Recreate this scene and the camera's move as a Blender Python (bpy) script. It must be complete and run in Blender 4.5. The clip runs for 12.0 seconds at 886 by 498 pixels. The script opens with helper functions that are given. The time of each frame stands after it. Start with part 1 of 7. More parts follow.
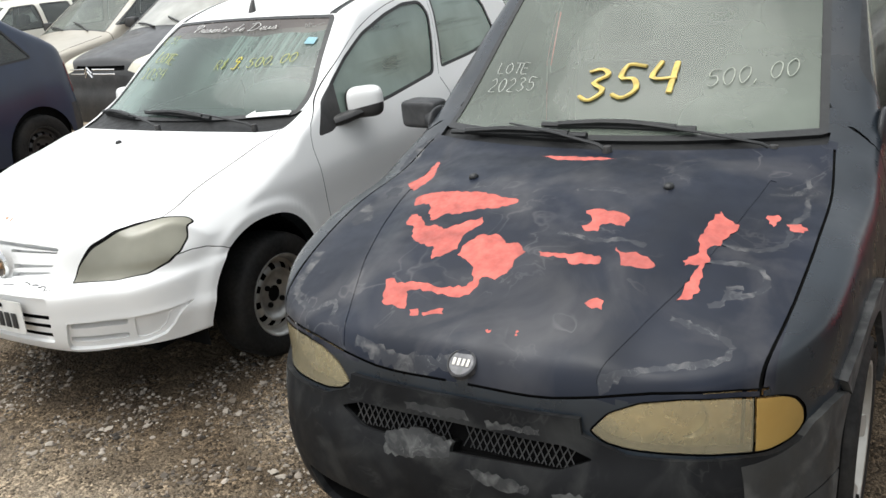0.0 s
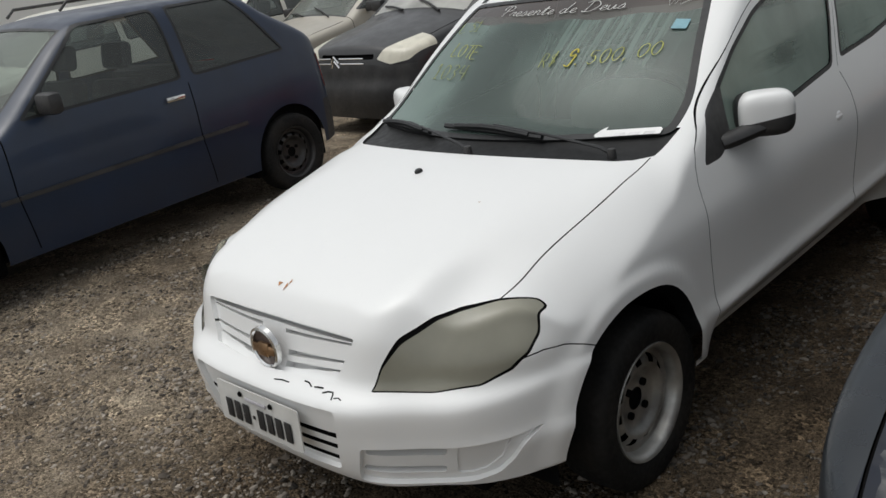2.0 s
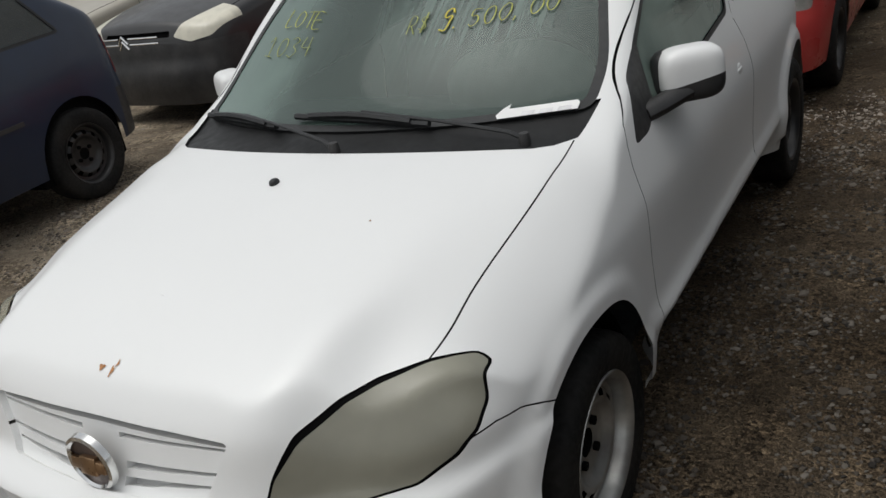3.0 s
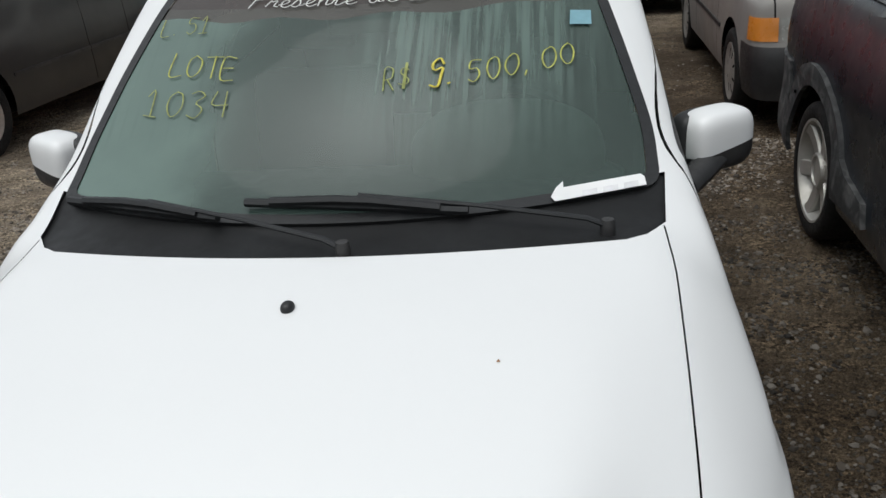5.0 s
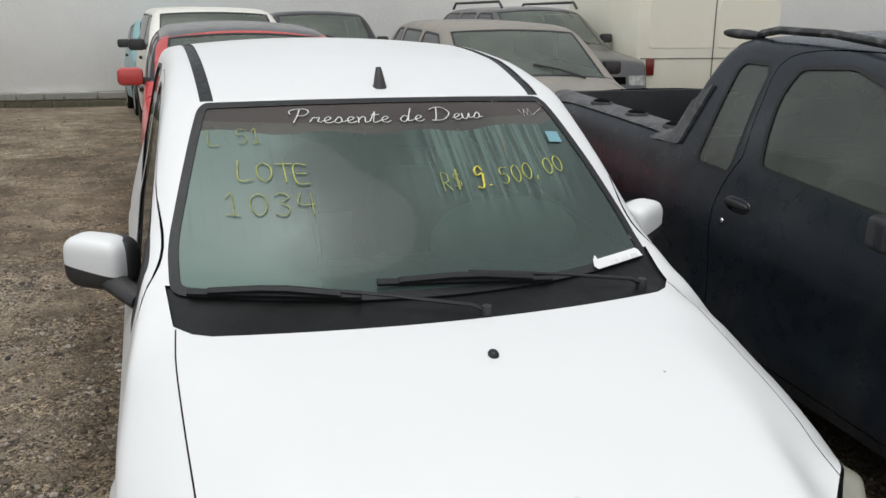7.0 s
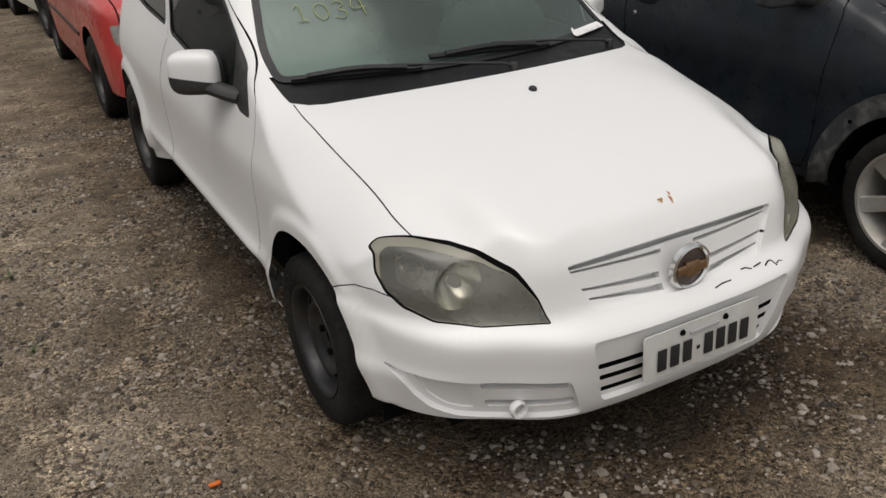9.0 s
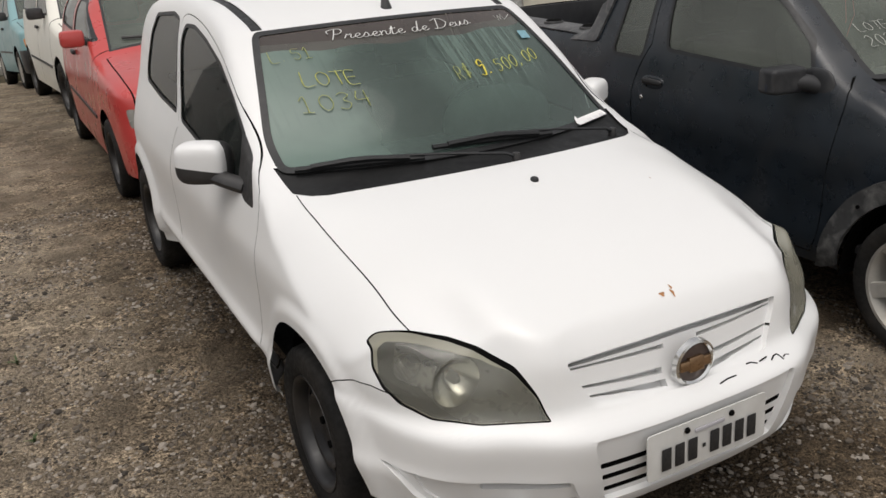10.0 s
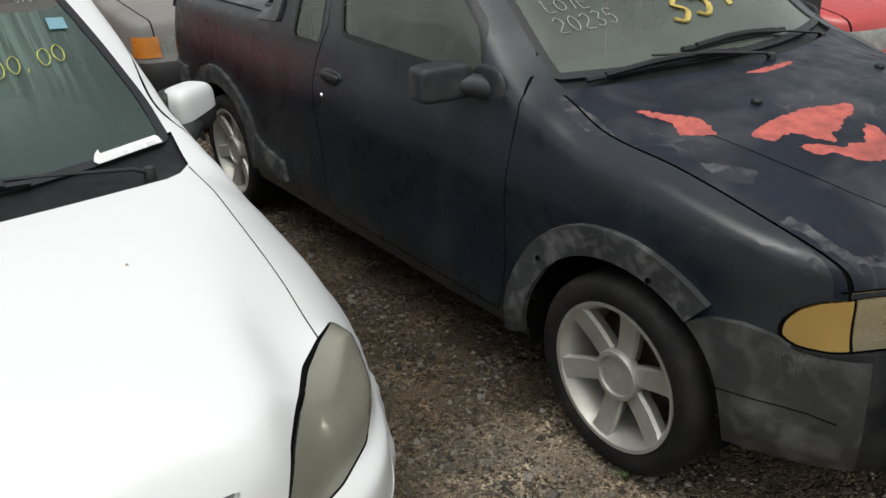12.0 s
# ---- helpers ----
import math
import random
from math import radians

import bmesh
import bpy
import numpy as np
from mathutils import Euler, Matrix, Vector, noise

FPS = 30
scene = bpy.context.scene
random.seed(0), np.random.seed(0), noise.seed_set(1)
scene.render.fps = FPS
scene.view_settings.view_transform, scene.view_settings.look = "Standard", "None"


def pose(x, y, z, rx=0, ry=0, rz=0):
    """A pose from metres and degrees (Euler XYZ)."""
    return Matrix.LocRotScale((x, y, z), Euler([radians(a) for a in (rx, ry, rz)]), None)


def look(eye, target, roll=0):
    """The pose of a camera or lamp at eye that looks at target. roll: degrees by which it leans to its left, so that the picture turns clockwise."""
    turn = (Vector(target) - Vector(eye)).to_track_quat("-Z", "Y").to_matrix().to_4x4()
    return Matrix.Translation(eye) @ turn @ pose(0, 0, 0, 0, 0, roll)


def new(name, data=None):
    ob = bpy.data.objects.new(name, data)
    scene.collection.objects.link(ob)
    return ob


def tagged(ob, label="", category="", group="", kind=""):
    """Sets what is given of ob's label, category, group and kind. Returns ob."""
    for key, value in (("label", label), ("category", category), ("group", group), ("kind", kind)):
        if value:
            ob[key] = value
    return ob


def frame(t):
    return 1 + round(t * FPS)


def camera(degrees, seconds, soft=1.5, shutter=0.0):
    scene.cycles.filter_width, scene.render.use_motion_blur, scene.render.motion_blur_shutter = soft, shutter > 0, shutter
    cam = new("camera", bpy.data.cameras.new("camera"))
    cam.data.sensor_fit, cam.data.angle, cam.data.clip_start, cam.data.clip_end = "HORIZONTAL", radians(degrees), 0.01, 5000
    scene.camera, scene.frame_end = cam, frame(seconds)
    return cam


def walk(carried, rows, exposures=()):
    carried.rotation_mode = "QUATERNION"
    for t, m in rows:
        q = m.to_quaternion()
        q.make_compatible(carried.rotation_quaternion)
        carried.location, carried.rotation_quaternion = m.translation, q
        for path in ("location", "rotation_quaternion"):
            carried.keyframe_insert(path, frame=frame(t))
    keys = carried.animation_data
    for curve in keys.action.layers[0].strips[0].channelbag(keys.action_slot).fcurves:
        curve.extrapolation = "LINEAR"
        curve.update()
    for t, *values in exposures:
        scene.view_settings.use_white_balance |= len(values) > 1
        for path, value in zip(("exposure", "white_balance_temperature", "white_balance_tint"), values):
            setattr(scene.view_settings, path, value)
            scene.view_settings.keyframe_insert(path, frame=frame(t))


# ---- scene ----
cam = camera(54.3, 12.0)
PATH = [
    (0, (3.249, -1.82, 1.675), (2.249, -0.23, 0.989), -6.4),
    (0.5, (3.021, -1.604, 1.689), (1.822, -0.134, 1.055), -6.2),
    (1, (2.654, -1.438, 1.656), (1.393, -0.024, 1.016), -7.5),
    (1.5, (2.334, -1.292, 1.642), (1.063, 0.109, 0.991), -8.1),
    (2, (2.014, -1.16, 1.639), (0.653, 0.144, 0.969), -9.2),
    (2.5, (1.646, -1.02, 1.598), (0.417, 0.362, 0.837), -10.6),
    (3, (1.453, -0.778, 1.579), (0.436, 0.745, 0.774), -10.9),
    (3.2, (1.384, -0.697, 1.589), (0.374, 0.834, 0.792), -11.1),
    (4.8, (0.581, -0.51, 1.593), (0.204, 1.269, 0.759), -5.7),
    (5, (0.463, -0.52, 1.602), (0.184, 1.284, 0.785), -4.8),
    (5.5, (0.132, -0.5, 1.631), (0.098, 1.346, 0.863), -1.6),
    (6, (-0.134, -0.645, 1.66), (0.057, 1.217, 0.957), 0.2),
    (6.5, (-0.384, -0.758, 1.719), (0.051, 1.085, 1.073), 1.4),
    (6.7, (-0.498, -0.798, 1.737), (0.039, 1.026, 1.117), 1.9),
    (8.3, (-1.207, -1.298, 1.715), (-0.453, 0.43, 1.047), -0.7),
    (8.5, (-1.278, -1.333, 1.699), (-0.485, 0.348, 0.961), -1.6),
    (9, (-1.493, -1.434, 1.686), (-0.645, 0.147, 0.802), -2.6),
    (9.5, (-1.546, -1.506, 1.703), (-0.708, 0.085, 0.826), -3.0),
    (10, (-1.432, -1.424, 1.735), (-0.581, 0.23, 1.001), -3.0),
    (10.5, (-1.161, -1.363, 1.743), (-0.341, 0.335, 1.075), -3.8),
    (11, (-0.783, -1.214, 1.65), (0.107, 0.427, 0.932), -4.0),
    (11.5, (-0.382, -1.085, 1.628), (0.609, 0.462, 0.836), -3.9),
    (12, (0.014, -1.049, 1.613), (1.027, 0.467, 0.791), -2.7),
]
EXPOSURES = [(0, 1.32, 6500, 7), (0.5, 0.87, 6500, 7), (1, 0.55, 6500, 6), (1.5, 0.41, 6500, 8), (2, 0.27, 6500, 8), (2.5, 0.16, 6500, 8), (3, 0.18, 6500, 8), (5, 0.32, 6300, 7), (6, 0.42, 6300, 7), (7, 0.4, 6400, 8), (8.5, 0.14, 6700, 11), (9.5, 0.32, 6900, 12), (10.5, 0.38, 6600, 10), (11, 0.32, 6500, 8), (12, 0.53, 6500, 6)]
walk(cam, [(t, look(eye, target, roll)) for t, eye, target, roll in PATH], EXPOSURES)
SKY_STRENGTH = 0.125

# ---- world and light: bright overcast day ----
world = bpy.data.worlds.new("overcast")
scene.world = world
world.use_nodes = True
wn, wl = world.node_tree.nodes, world.node_tree.links
sky = wn.new("ShaderNodeTexSky")
sky.sky_type, sky.sun_disc = "NISHITA", False
sky.sun_elevation, sky.sun_rotation = radians(73), radians(225)
sky.air_density, sky.dust_density, sky.ozone_density = 1.0, 4.0, 1.0
grey_sky = wn.new("ShaderNodeHueSaturation")
grey_sky.inputs["Saturation"].default_value = 0.18
wl.new(sky.outputs[0], grey_sky.inputs["Color"])
wl.new(grey_sky.outputs[0], wn["Background"].inputs["Color"])
wn["Background"].inputs["Strength"].default_value = SKY_STRENGTH
sun = new("sun", bpy.data.lights.new("sun", "SUN"))
sun.data.energy, sun.data.angle, sun.data.color = 0.5, radians(60), (1.0, 0.98, 0.95)
sun.matrix_world = look((-4.2, -4.2, 19.0), (0, 0, 0))


# ---- materials ----
def nodes_of(name):
    m = bpy.data.materials.new(name)
    m.use_nodes = True
    return m, m.node_tree.nodes, m.node_tree.links, m.node_tree.nodes["Principled BSDF"]


def noise_ramp(n, l, scale, lo, hi, c0, c1, detail=6, coord="Object", dist=0.0):
    tc = n.new("ShaderNodeTexCoord")
    nz = n.new("ShaderNodeTexNoise")
    nz.inputs["Scale"].default_value, nz.inputs["Detail"].default_value, nz.inputs["Distortion"].default_value = scale, detail, dist
    l.new(tc.outputs[coord], nz.inputs["Vector"])
    rp = n.new("ShaderNodeValToRGB")
    rp.color_ramp.elements[0].position, rp.color_ramp.elements[1].position = lo, hi
    rp.color_ramp.elements[0].color, rp.color_ramp.elements[1].color = c0, c1
    l.new(nz.outputs["Fac"], rp.inputs["Fac"])
    return rp, nz


def rgba(c, k=1.0):
    return (c[0] * k, c[1] * k, c[2] * k, 1)


def mix_col(n, l, fac, a, b):
    mx = n.new("ShaderNodeMix")
    mx.data_type = "RGBA"
    for val, sock in ((fac, 0), (a, 6), (b, 7)):
        if hasattr(val, "is_linked"):
            l.new(val, mx.inputs[sock])
        else:
            mx.inputs[sock].default_value = val
    return mx.outputs[2]


def plain(name, col, rough=0.6, metal=0.0, vary=0.2, scale=9.0, bump=0.02, bscale=120.0, coat=0.0, spec=0.5, dirt=None, dirt_amount=0.5):
    """A surface with large and small variation, optional dirt film and fine relief."""
    m, n, l, p = nodes_of(name)
    rp, _ = noise_ramp(n, l, scale, 0.3, 0.7, rgba(col, 1 - vary), rgba(col, 1 + vary * 0.6))
    out = rp.outputs[0]
    if dirt:
        dp, _ = noise_ramp(n, l, scale * 0.35, 0.42, 0.72, (0, 0, 0, 1), (dirt_amount, dirt_amount, dirt_amount, 1), 9)
        out = mix_col(n, l, dp.outputs[0], out, rgba(dirt))
    l.new(out, p.inputs["Base Color"])
    rr, nz = noise_ramp(n, l, scale * 3.1, 0.3, 0.75, (rough * 0.8,) * 3 + (1,), (min(1, rough * 1.2),) * 3 + (1,))
    l.new(rr.outputs[0], p.inputs["Roughness"])
    p.inputs["Metallic"].default_value = metal
    p.inputs["Specular IOR Level"].default_value = spec
    p.inputs["Coat Weight"].default_value, p.inputs["Coat Roughness"].default_value = coat, 0.08
    if bump:
        _, nb = noise_ramp(n, l, bscale, 0, 1, (0, 0, 0, 1), (1, 1, 1, 1))
        b = n.new("ShaderNodeBump")
        b.inputs["Strength"].default_value, b.inputs["Distance"].default_value = min(1, bump * 10), bump * 0.1
        l.new(nb.outputs["Fac"], b.inputs["Height"])
        l.new(b.outputs[0], p.inputs["Normal"])
    return m


def paint(name, col, rough=0.3, coat=0.5, dirt=(0.25, 0.22, 0.18), dirt_amount=0.15, vary=0.05):
    return plain(name, col, rough, 0, vary, 2.2, 0.004, 9.0, coat, 0.5, dirt, dirt_amount)


def faded_paint(name, col, chalk, amount, rough=0.55, scale=3.0, vein_amount=0.0):
    """Dull paint with chalky clouds and pale scratchy veins."""
    m, n, l, p = nodes_of(name)
    base, _ = noise_ramp(n, l, 5.0, 0.3, 0.7, rgba(col, 0.75), rgba(col, 1.3), 8)
    cloud, _ = noise_ramp(n, l, scale, 0.48, 0.78, (0, 0, 0, 1), (amount,) * 3 + (1,), 10, dist=0.6)
    out = mix_col(n, l, cloud.outputs[0], base.outputs[0], rgba(chalk))
    tc = n.new("ShaderNodeTexCoord")
    nz = n.new("ShaderNodeTexNoise")
    nz.inputs["Scale"].default_value, nz.inputs["Detail"].default_value, nz.inputs["Distortion"].default_value = scale * 1.3, 3, 1.4
    l.new(tc.outputs["Object"], nz.inputs["Vector"])
    vein = n.new("ShaderNodeValToRGB")
    r = vein.color_ramp
    r.elements[0].position, r.elements[0].color = 0.49, (0, 0, 0, 1)
    r.elements[1].position, r.elements[1].color = 0.51, (vein_amount,) * 3 + (1,)
    e = r.elements.new(0.535)
    e.color = (0, 0, 0, 1)
    l.new(nz.outputs["Fac"], vein.inputs["Fac"])
    broken, _ = noise_ramp(n, l, scale * 0.9, 0.5, 0.65, (0, 0, 0, 1), (1, 1, 1, 1), 4)
    mul = n.new("ShaderNodeMath")
    mul.operation = "MULTIPLY"
    l.new(vein.outputs[0], mul.inputs[0])
    l.new(broken.outputs[0], mul.inputs[1])
    out = mix_col(n, l, mul.outputs[0], out, rgba(chalk, 1.5))
    l.new(out, p.inputs["Base Color"])
    rr, _ = noise_ramp(n, l, 14, 0.3, 0.7, (rough * 0.75,) * 3 + (1,), (min(1, rough * 1.3),) * 3 + (1,))
    l.new(rr.outputs[0], p.inputs["Roughness"])
    return m


def glass(name, tint, fog, fog_col, rough=0.05, streak=0.0):
    """Window glass with a film of condensation and dust; streaks run down where drops have fallen."""
    m, n, l, p = nodes_of(name)
    out = n["Material Output"]
    tr = n.new("ShaderNodeBsdfTransparent")
    tr.inputs[0].default_value = rgba(tint)
    gl = n.new("ShaderNodeBsdfGlossy")
    gl.inputs["Roughness"].default_value = rough
    fr = n.new("ShaderNodeFresnel")
    fr.inputs[0].default_value = 1.5
    clear = n.new("ShaderNodeMixShader")
    l.new(fr.outputs[0], clear.inputs[0])
    l.new(tr.outputs[0], clear.inputs[1])
    l.new(gl.outputs[0], clear.inputs[2])
    p.inputs["Base Color"].default_value = rgba(fog_col)
    p.inputs["Roughness"].default_value = 0.2
    cl, _ = noise_ramp(n, l, 2.6, 0.3, 0.72, (fog * 0.7,) * 3 + (1,), (min(1, fog * 1.25),) * 3 + (1,), 5)
    fac = cl.outputs[0]
    if streak:
        tc = n.new("ShaderNodeTexCoord")
        mp = n.new("ShaderNodeMapping")
        mp.inputs["Scale"].default_value = (75, 1.4, 1.4)
        nz = n.new("ShaderNodeTexNoise")
        nz.inputs["Scale"].default_value, nz.inputs["Detail"].default_value = 1.0, 5
        l.new(tc.outputs["Object"], mp.inputs[0])
        l.new(mp.outputs[0], nz.inputs["Vector"])
        rs = n.new("ShaderNodeValToRGB")
        rs.color_ramp.elements[0].position, rs.color_ramp.elements[1].position = 0.52, 0.66
        rs.color_ramp.elements[1].color = (streak,) * 3 + (1,)
        rs.color_ramp.elements[0].color = (0, 0, 0, 1)
        l.new(nz.outputs["Fac"], rs.inputs["Fac"])
        zone, _ = noise_ramp(n, l, 1.7, 0.45, 0.6, (0, 0, 0, 1), (1, 1, 1, 1), 2)
        sb = n.new("ShaderNodeMath")
        sb.operation = "MULTIPLY"
        l.new(rs.outputs[0], sb.inputs[0])
        l.new(zone.outputs[0], sb.inputs[1])
        ad = n.new("ShaderNodeMath")
        ad.operation = "SUBTRACT"
        ad.use_clamp = True
        l.new(fac, ad.inputs[0])
        l.new(sb.outputs[0], ad.inputs[1])
        fac = ad.outputs[0]
    mx = n.new("ShaderNodeMixShader")
    l.new(fac, mx.inputs[0])
    l.new(clear.outputs[0], mx.inputs[1])
    l.new(p.outputs[0], mx.inputs[2])
    l.new(mx.outputs[0], out.inputs["Surface"])
    return m


M_WHITE = plain("white_paint", (0.76, 0.765, 0.76), 0.36, 0, 0.015, 1.3, 0, 9.0, 0.25)
M_NAVY = faded_paint("faded_navy_paint", (0.010, 0.0145, 0.020), (0.085, 0.080, 0.074), 0.28, 0.30, 2.2)
M_NAVY.node_tree.nodes["Principled BSDF"].inputs["Coat Weight"].default_value = 0.15
M_NAVY.node_tree.nodes["Principled BSDF"].inputs["Coat Roughness"].default_value = 0.18
M_NAVY_HOOD = faded_paint("worn_navy_hood_paint", (0.006, 0.009, 0.018), (0.11, 0.105, 0.105), 0.50, 0.40, 4.2, 0.30)
M_NAVY_HOOD.node_tree.nodes["Principled BSDF"].inputs["Specular IOR Level"].default_value = 0.3
M_CHALK = faded_paint("chalky_worn_paint", (0.016, 0.019, 0.027), (0.17, 0.165, 0.16), 0.7, 0.6, 22.0, 0.3)
M_SCUFF = faded_paint("pale_scuff", (0.014, 0.015, 0.016), (0.12, 0.122, 0.12), 0.75, 0.75, 26.0, 0.3)
M_PRIMER = plain("salmon_primer", (0.50, 0.115, 0.092), 0.8, 0, 0.30, 28, 0.03, 120, dirt=(0.20, 0.055, 0.050), dirt_amount=0.55)
M_BLUE = paint("dull_blue_paint", (0.0045, 0.0150, 0.042), 0.38, 0.25, (0.020, 0.036, 0.066), 0.28, 0.3)
M_BLACKCAR = paint("dusty_black_paint", (0.012, 0.012, 0.013), 0.38, 0.3, (0.06, 0.058, 0.055), 0.25, 0.25)
M_RED = paint("red_paint", (0.50, 0.055, 0.05), 0.3, 0.4, (0.5, 0.18, 0.15), 0.25, 0.08)
M_CREAM = paint("cream_paint", (0.86, 0.83, 0.70), 0.5, 0.0, (0.60, 0.52, 0.36), 0.22, 0.04)
M_OFFWHITE = paint("off_white_paint", (0.74, 0.73, 0.66), 0.4, 0.2, (0.45, 0.40, 0.3), 0.3, 0.05)
M_TEAL = paint("pale_teal_paint", (0.20, 0.36, 0.38), 0.4, 0.2, (0.3, 0.3, 0.28), 0.3, 0.08)
M_BROWN = paint("dusty_maroon_paint", (0.035, 0.018, 0.02), 0.35, 0.3, (0.10, 0.085, 0.075), 0.25, 0.15)
M_GREYCAR = paint("dusty_grey_paint", (0.21, 0.20, 0.185), 0.6, 0.0, (0.33, 0.29, 0.23), 0.6, 0.15)
M_BEIGE = paint("beige_silver_paint", (0.40, 0.37, 0.31), 0.35, 0.4, (0.3, 0.27, 0.22), 0.3, 0.06)
M_DKGREY = paint("dark_grey_paint", (0.06, 0.062, 0.065), 0.35, 0.4, (0.25, 0.23, 0.2), 0.35, 0.12)
M_PLASTIC = plain("black_plastic", (0.022, 0.022, 0.023), 0.5, 0, 0.3, 14, 0.02, 300, dirt=(0.09, 0.085, 0.08), dirt_amount=0.35)
M_WORN_PLASTIC = faded_paint("worn_grey_plastic", (0.026, 0.027, 0.028), (0.17, 0.17, 0.165), 0.75, 0.75, 15.0, 0.2)
M_BUMPER_DK = faded_paint("weathered_black_bumper", (0.0075, 0.008, 0.009), (0.075, 0.077, 0.074), 0.34, 0.6, 7.0, 0.14)
M_BUMPER_DK.node_tree.nodes["Principled BSDF"].inputs["Specular IOR Level"].default_value = 0.12
# lighter than the front bumper: side light painted in, over worn scuffs
M_BUMPER_SIDE = faded_paint("scuffed_bumper_corner", (0.020, 0.021, 0.021), (0.135, 0.135, 0.128), 0.65, 0.65, 10.0, 0.2)
M_RUBBER = plain("tyre_rubber", (0.009, 0.009, 0.009), 0.8, 0, 0.3, 20, 0.03, 160, dirt=(0.05, 0.044, 0.037), dirt_amount=0.3, spec=0.25)
M_SEAL = plain("window_rubber", (0.012, 0.013, 0.014), 0.5, 0, 0.25, 18, 0.02, 150)
M_GAP = plain("dark_gap", (0.005, 0.005, 0.005), 0.95, 0, 0.2, 10, 0, spec=0.05)
M_STEEL = plain("grey_steel_wheel", (0.48, 0.48, 0.46), 0.38, 0.7, 0.2, 22, 0.01, 90, dirt=(0.07, 0.05, 0.04), dirt_amount=0.6)
M_BLKSTEEL = plain("black_steel_wheel", (0.02, 0.02, 0.021), 0.4, 0.2, 0.25, 22, 0.01, 90, dirt=(0.10, 0.09, 0.08), dirt_amount=0.3)
M_ALLOY = plain("dull_alloy", (0.47, 0.46, 0.43), 0.5, 0.6, 0.12, 20, 0.02, 140, dirt=(0.30, 0.27, 0.22), dirt_amount=0.4)
M_CHROME = plain("chrome", (0.75, 0.75, 0.74), 0.16, 1.0, 0.1, 20, 0)
M_GOLD = plain("tarnished_gold", (0.33, 0.21, 0.12), 0.32, 0.9, 0.2, 40, 0)
M_RUST = plain("rust", (0.42, 0.20, 0.08), 0.85, 0, 0.4, 60, 0.03, 200)
M_FABRIC = plain("dark_seat_cloth", (0.035, 0.036, 0.038), 0.9, 0, 0.25, 14, 0.02, 260)
M_DASH = plain("grey_dashboard", (0.06, 0.062, 0.065), 0.7, 0, 0.2, 12, 0.02, 260)
M_PAPER = plain("white_paper", (0.78, 0.78, 0.77), 0.75, 0, 0.05, 8, 0)
M_INK = plain("black_ink", (0.015, 0.015, 0.016), 0.6, 0, 0.2, 40, 0)
M_GREYINK = plain("faint_print", (0.45, 0.44, 0.47), 0.8, 0, 0.1, 40, 0)
M_YELLOWPEN = plain("yellow_paint_marker", (0.66, 0.56, 0.06), 0.6, 0, 0.3, 60, 0)
M_BRUSHPEN = plain("brushed_yellow_paint", (0.56, 0.42, 0.11), 0.6, 0, 0.35, 40, 0)
M_FAINTPEN = plain("thin_yellow_marker", (0.30, 0.33, 0.10), 0.7, 0, 0.4, 60, 0)
M_WHITEPEN = plain("white_marker", (0.50, 0.51, 0.48), 0.7, 0, 0.2, 60, 0)
M_STICKER = plain("pale_blue_sticker", (0.19, 0.37, 0.43), 0.5, 0, 0.1, 60, 0)
M_LAMP = plain("clouded_headlamp", (0.40, 0.40, 0.37), 0.25, 0.35, 0.4, 12, 0, coat=0.6)
M_LAMP_CLEAR = glass("headlamp_cover", (0.92, 0.91, 0.85), 0.22, (0.50, 0.50, 0.43), 0.04)
M_LAMP_FOGGED = glass("fogged_headlamp_cover", (0.80, 0.80, 0.72), 0.62, (0.40, 0.39, 0.315), 0.05)
M_LAMP_HAZE = glass("yellowed_lamp_haze", (0.85, 0.83, 0.74), 0.50, (0.62, 0.60, 0.48), 0.06)
M_LAMP_PALE = glass("hazy_headlamp_cover", (0.88, 0.80, 0.60), 0.30, (0.60, 0.53, 0.35), 0.05)
M_AMBER = glass("amber_lens", (0.88, 0.58, 0.20), 0.5, (0.66, 0.43, 0.13), 0.05)
M_REFLECT = plain("lamp_reflector", (0.62, 0.62, 0.58), 0.2, 0.9, 0.1, 15, 0)
# its pale film is the sky's reflection painted onto the minivan's glass
M_GLASS_SKY = glass("painted_sky_windscreen", (0.5, 0.54, 0.5), 0.72, (0.50, 0.50, 0.46), 0.06)
M_REDLENS = plain("red_lens", (0.16, 0.012, 0.010), 0.2, 0, 0.2, 10, 0, coat=0.4)
M_ORANGE = plain("orange_lens", (0.62, 0.22, 0.03), 0.3, 0, 0.15, 10, 0, coat=0.4)


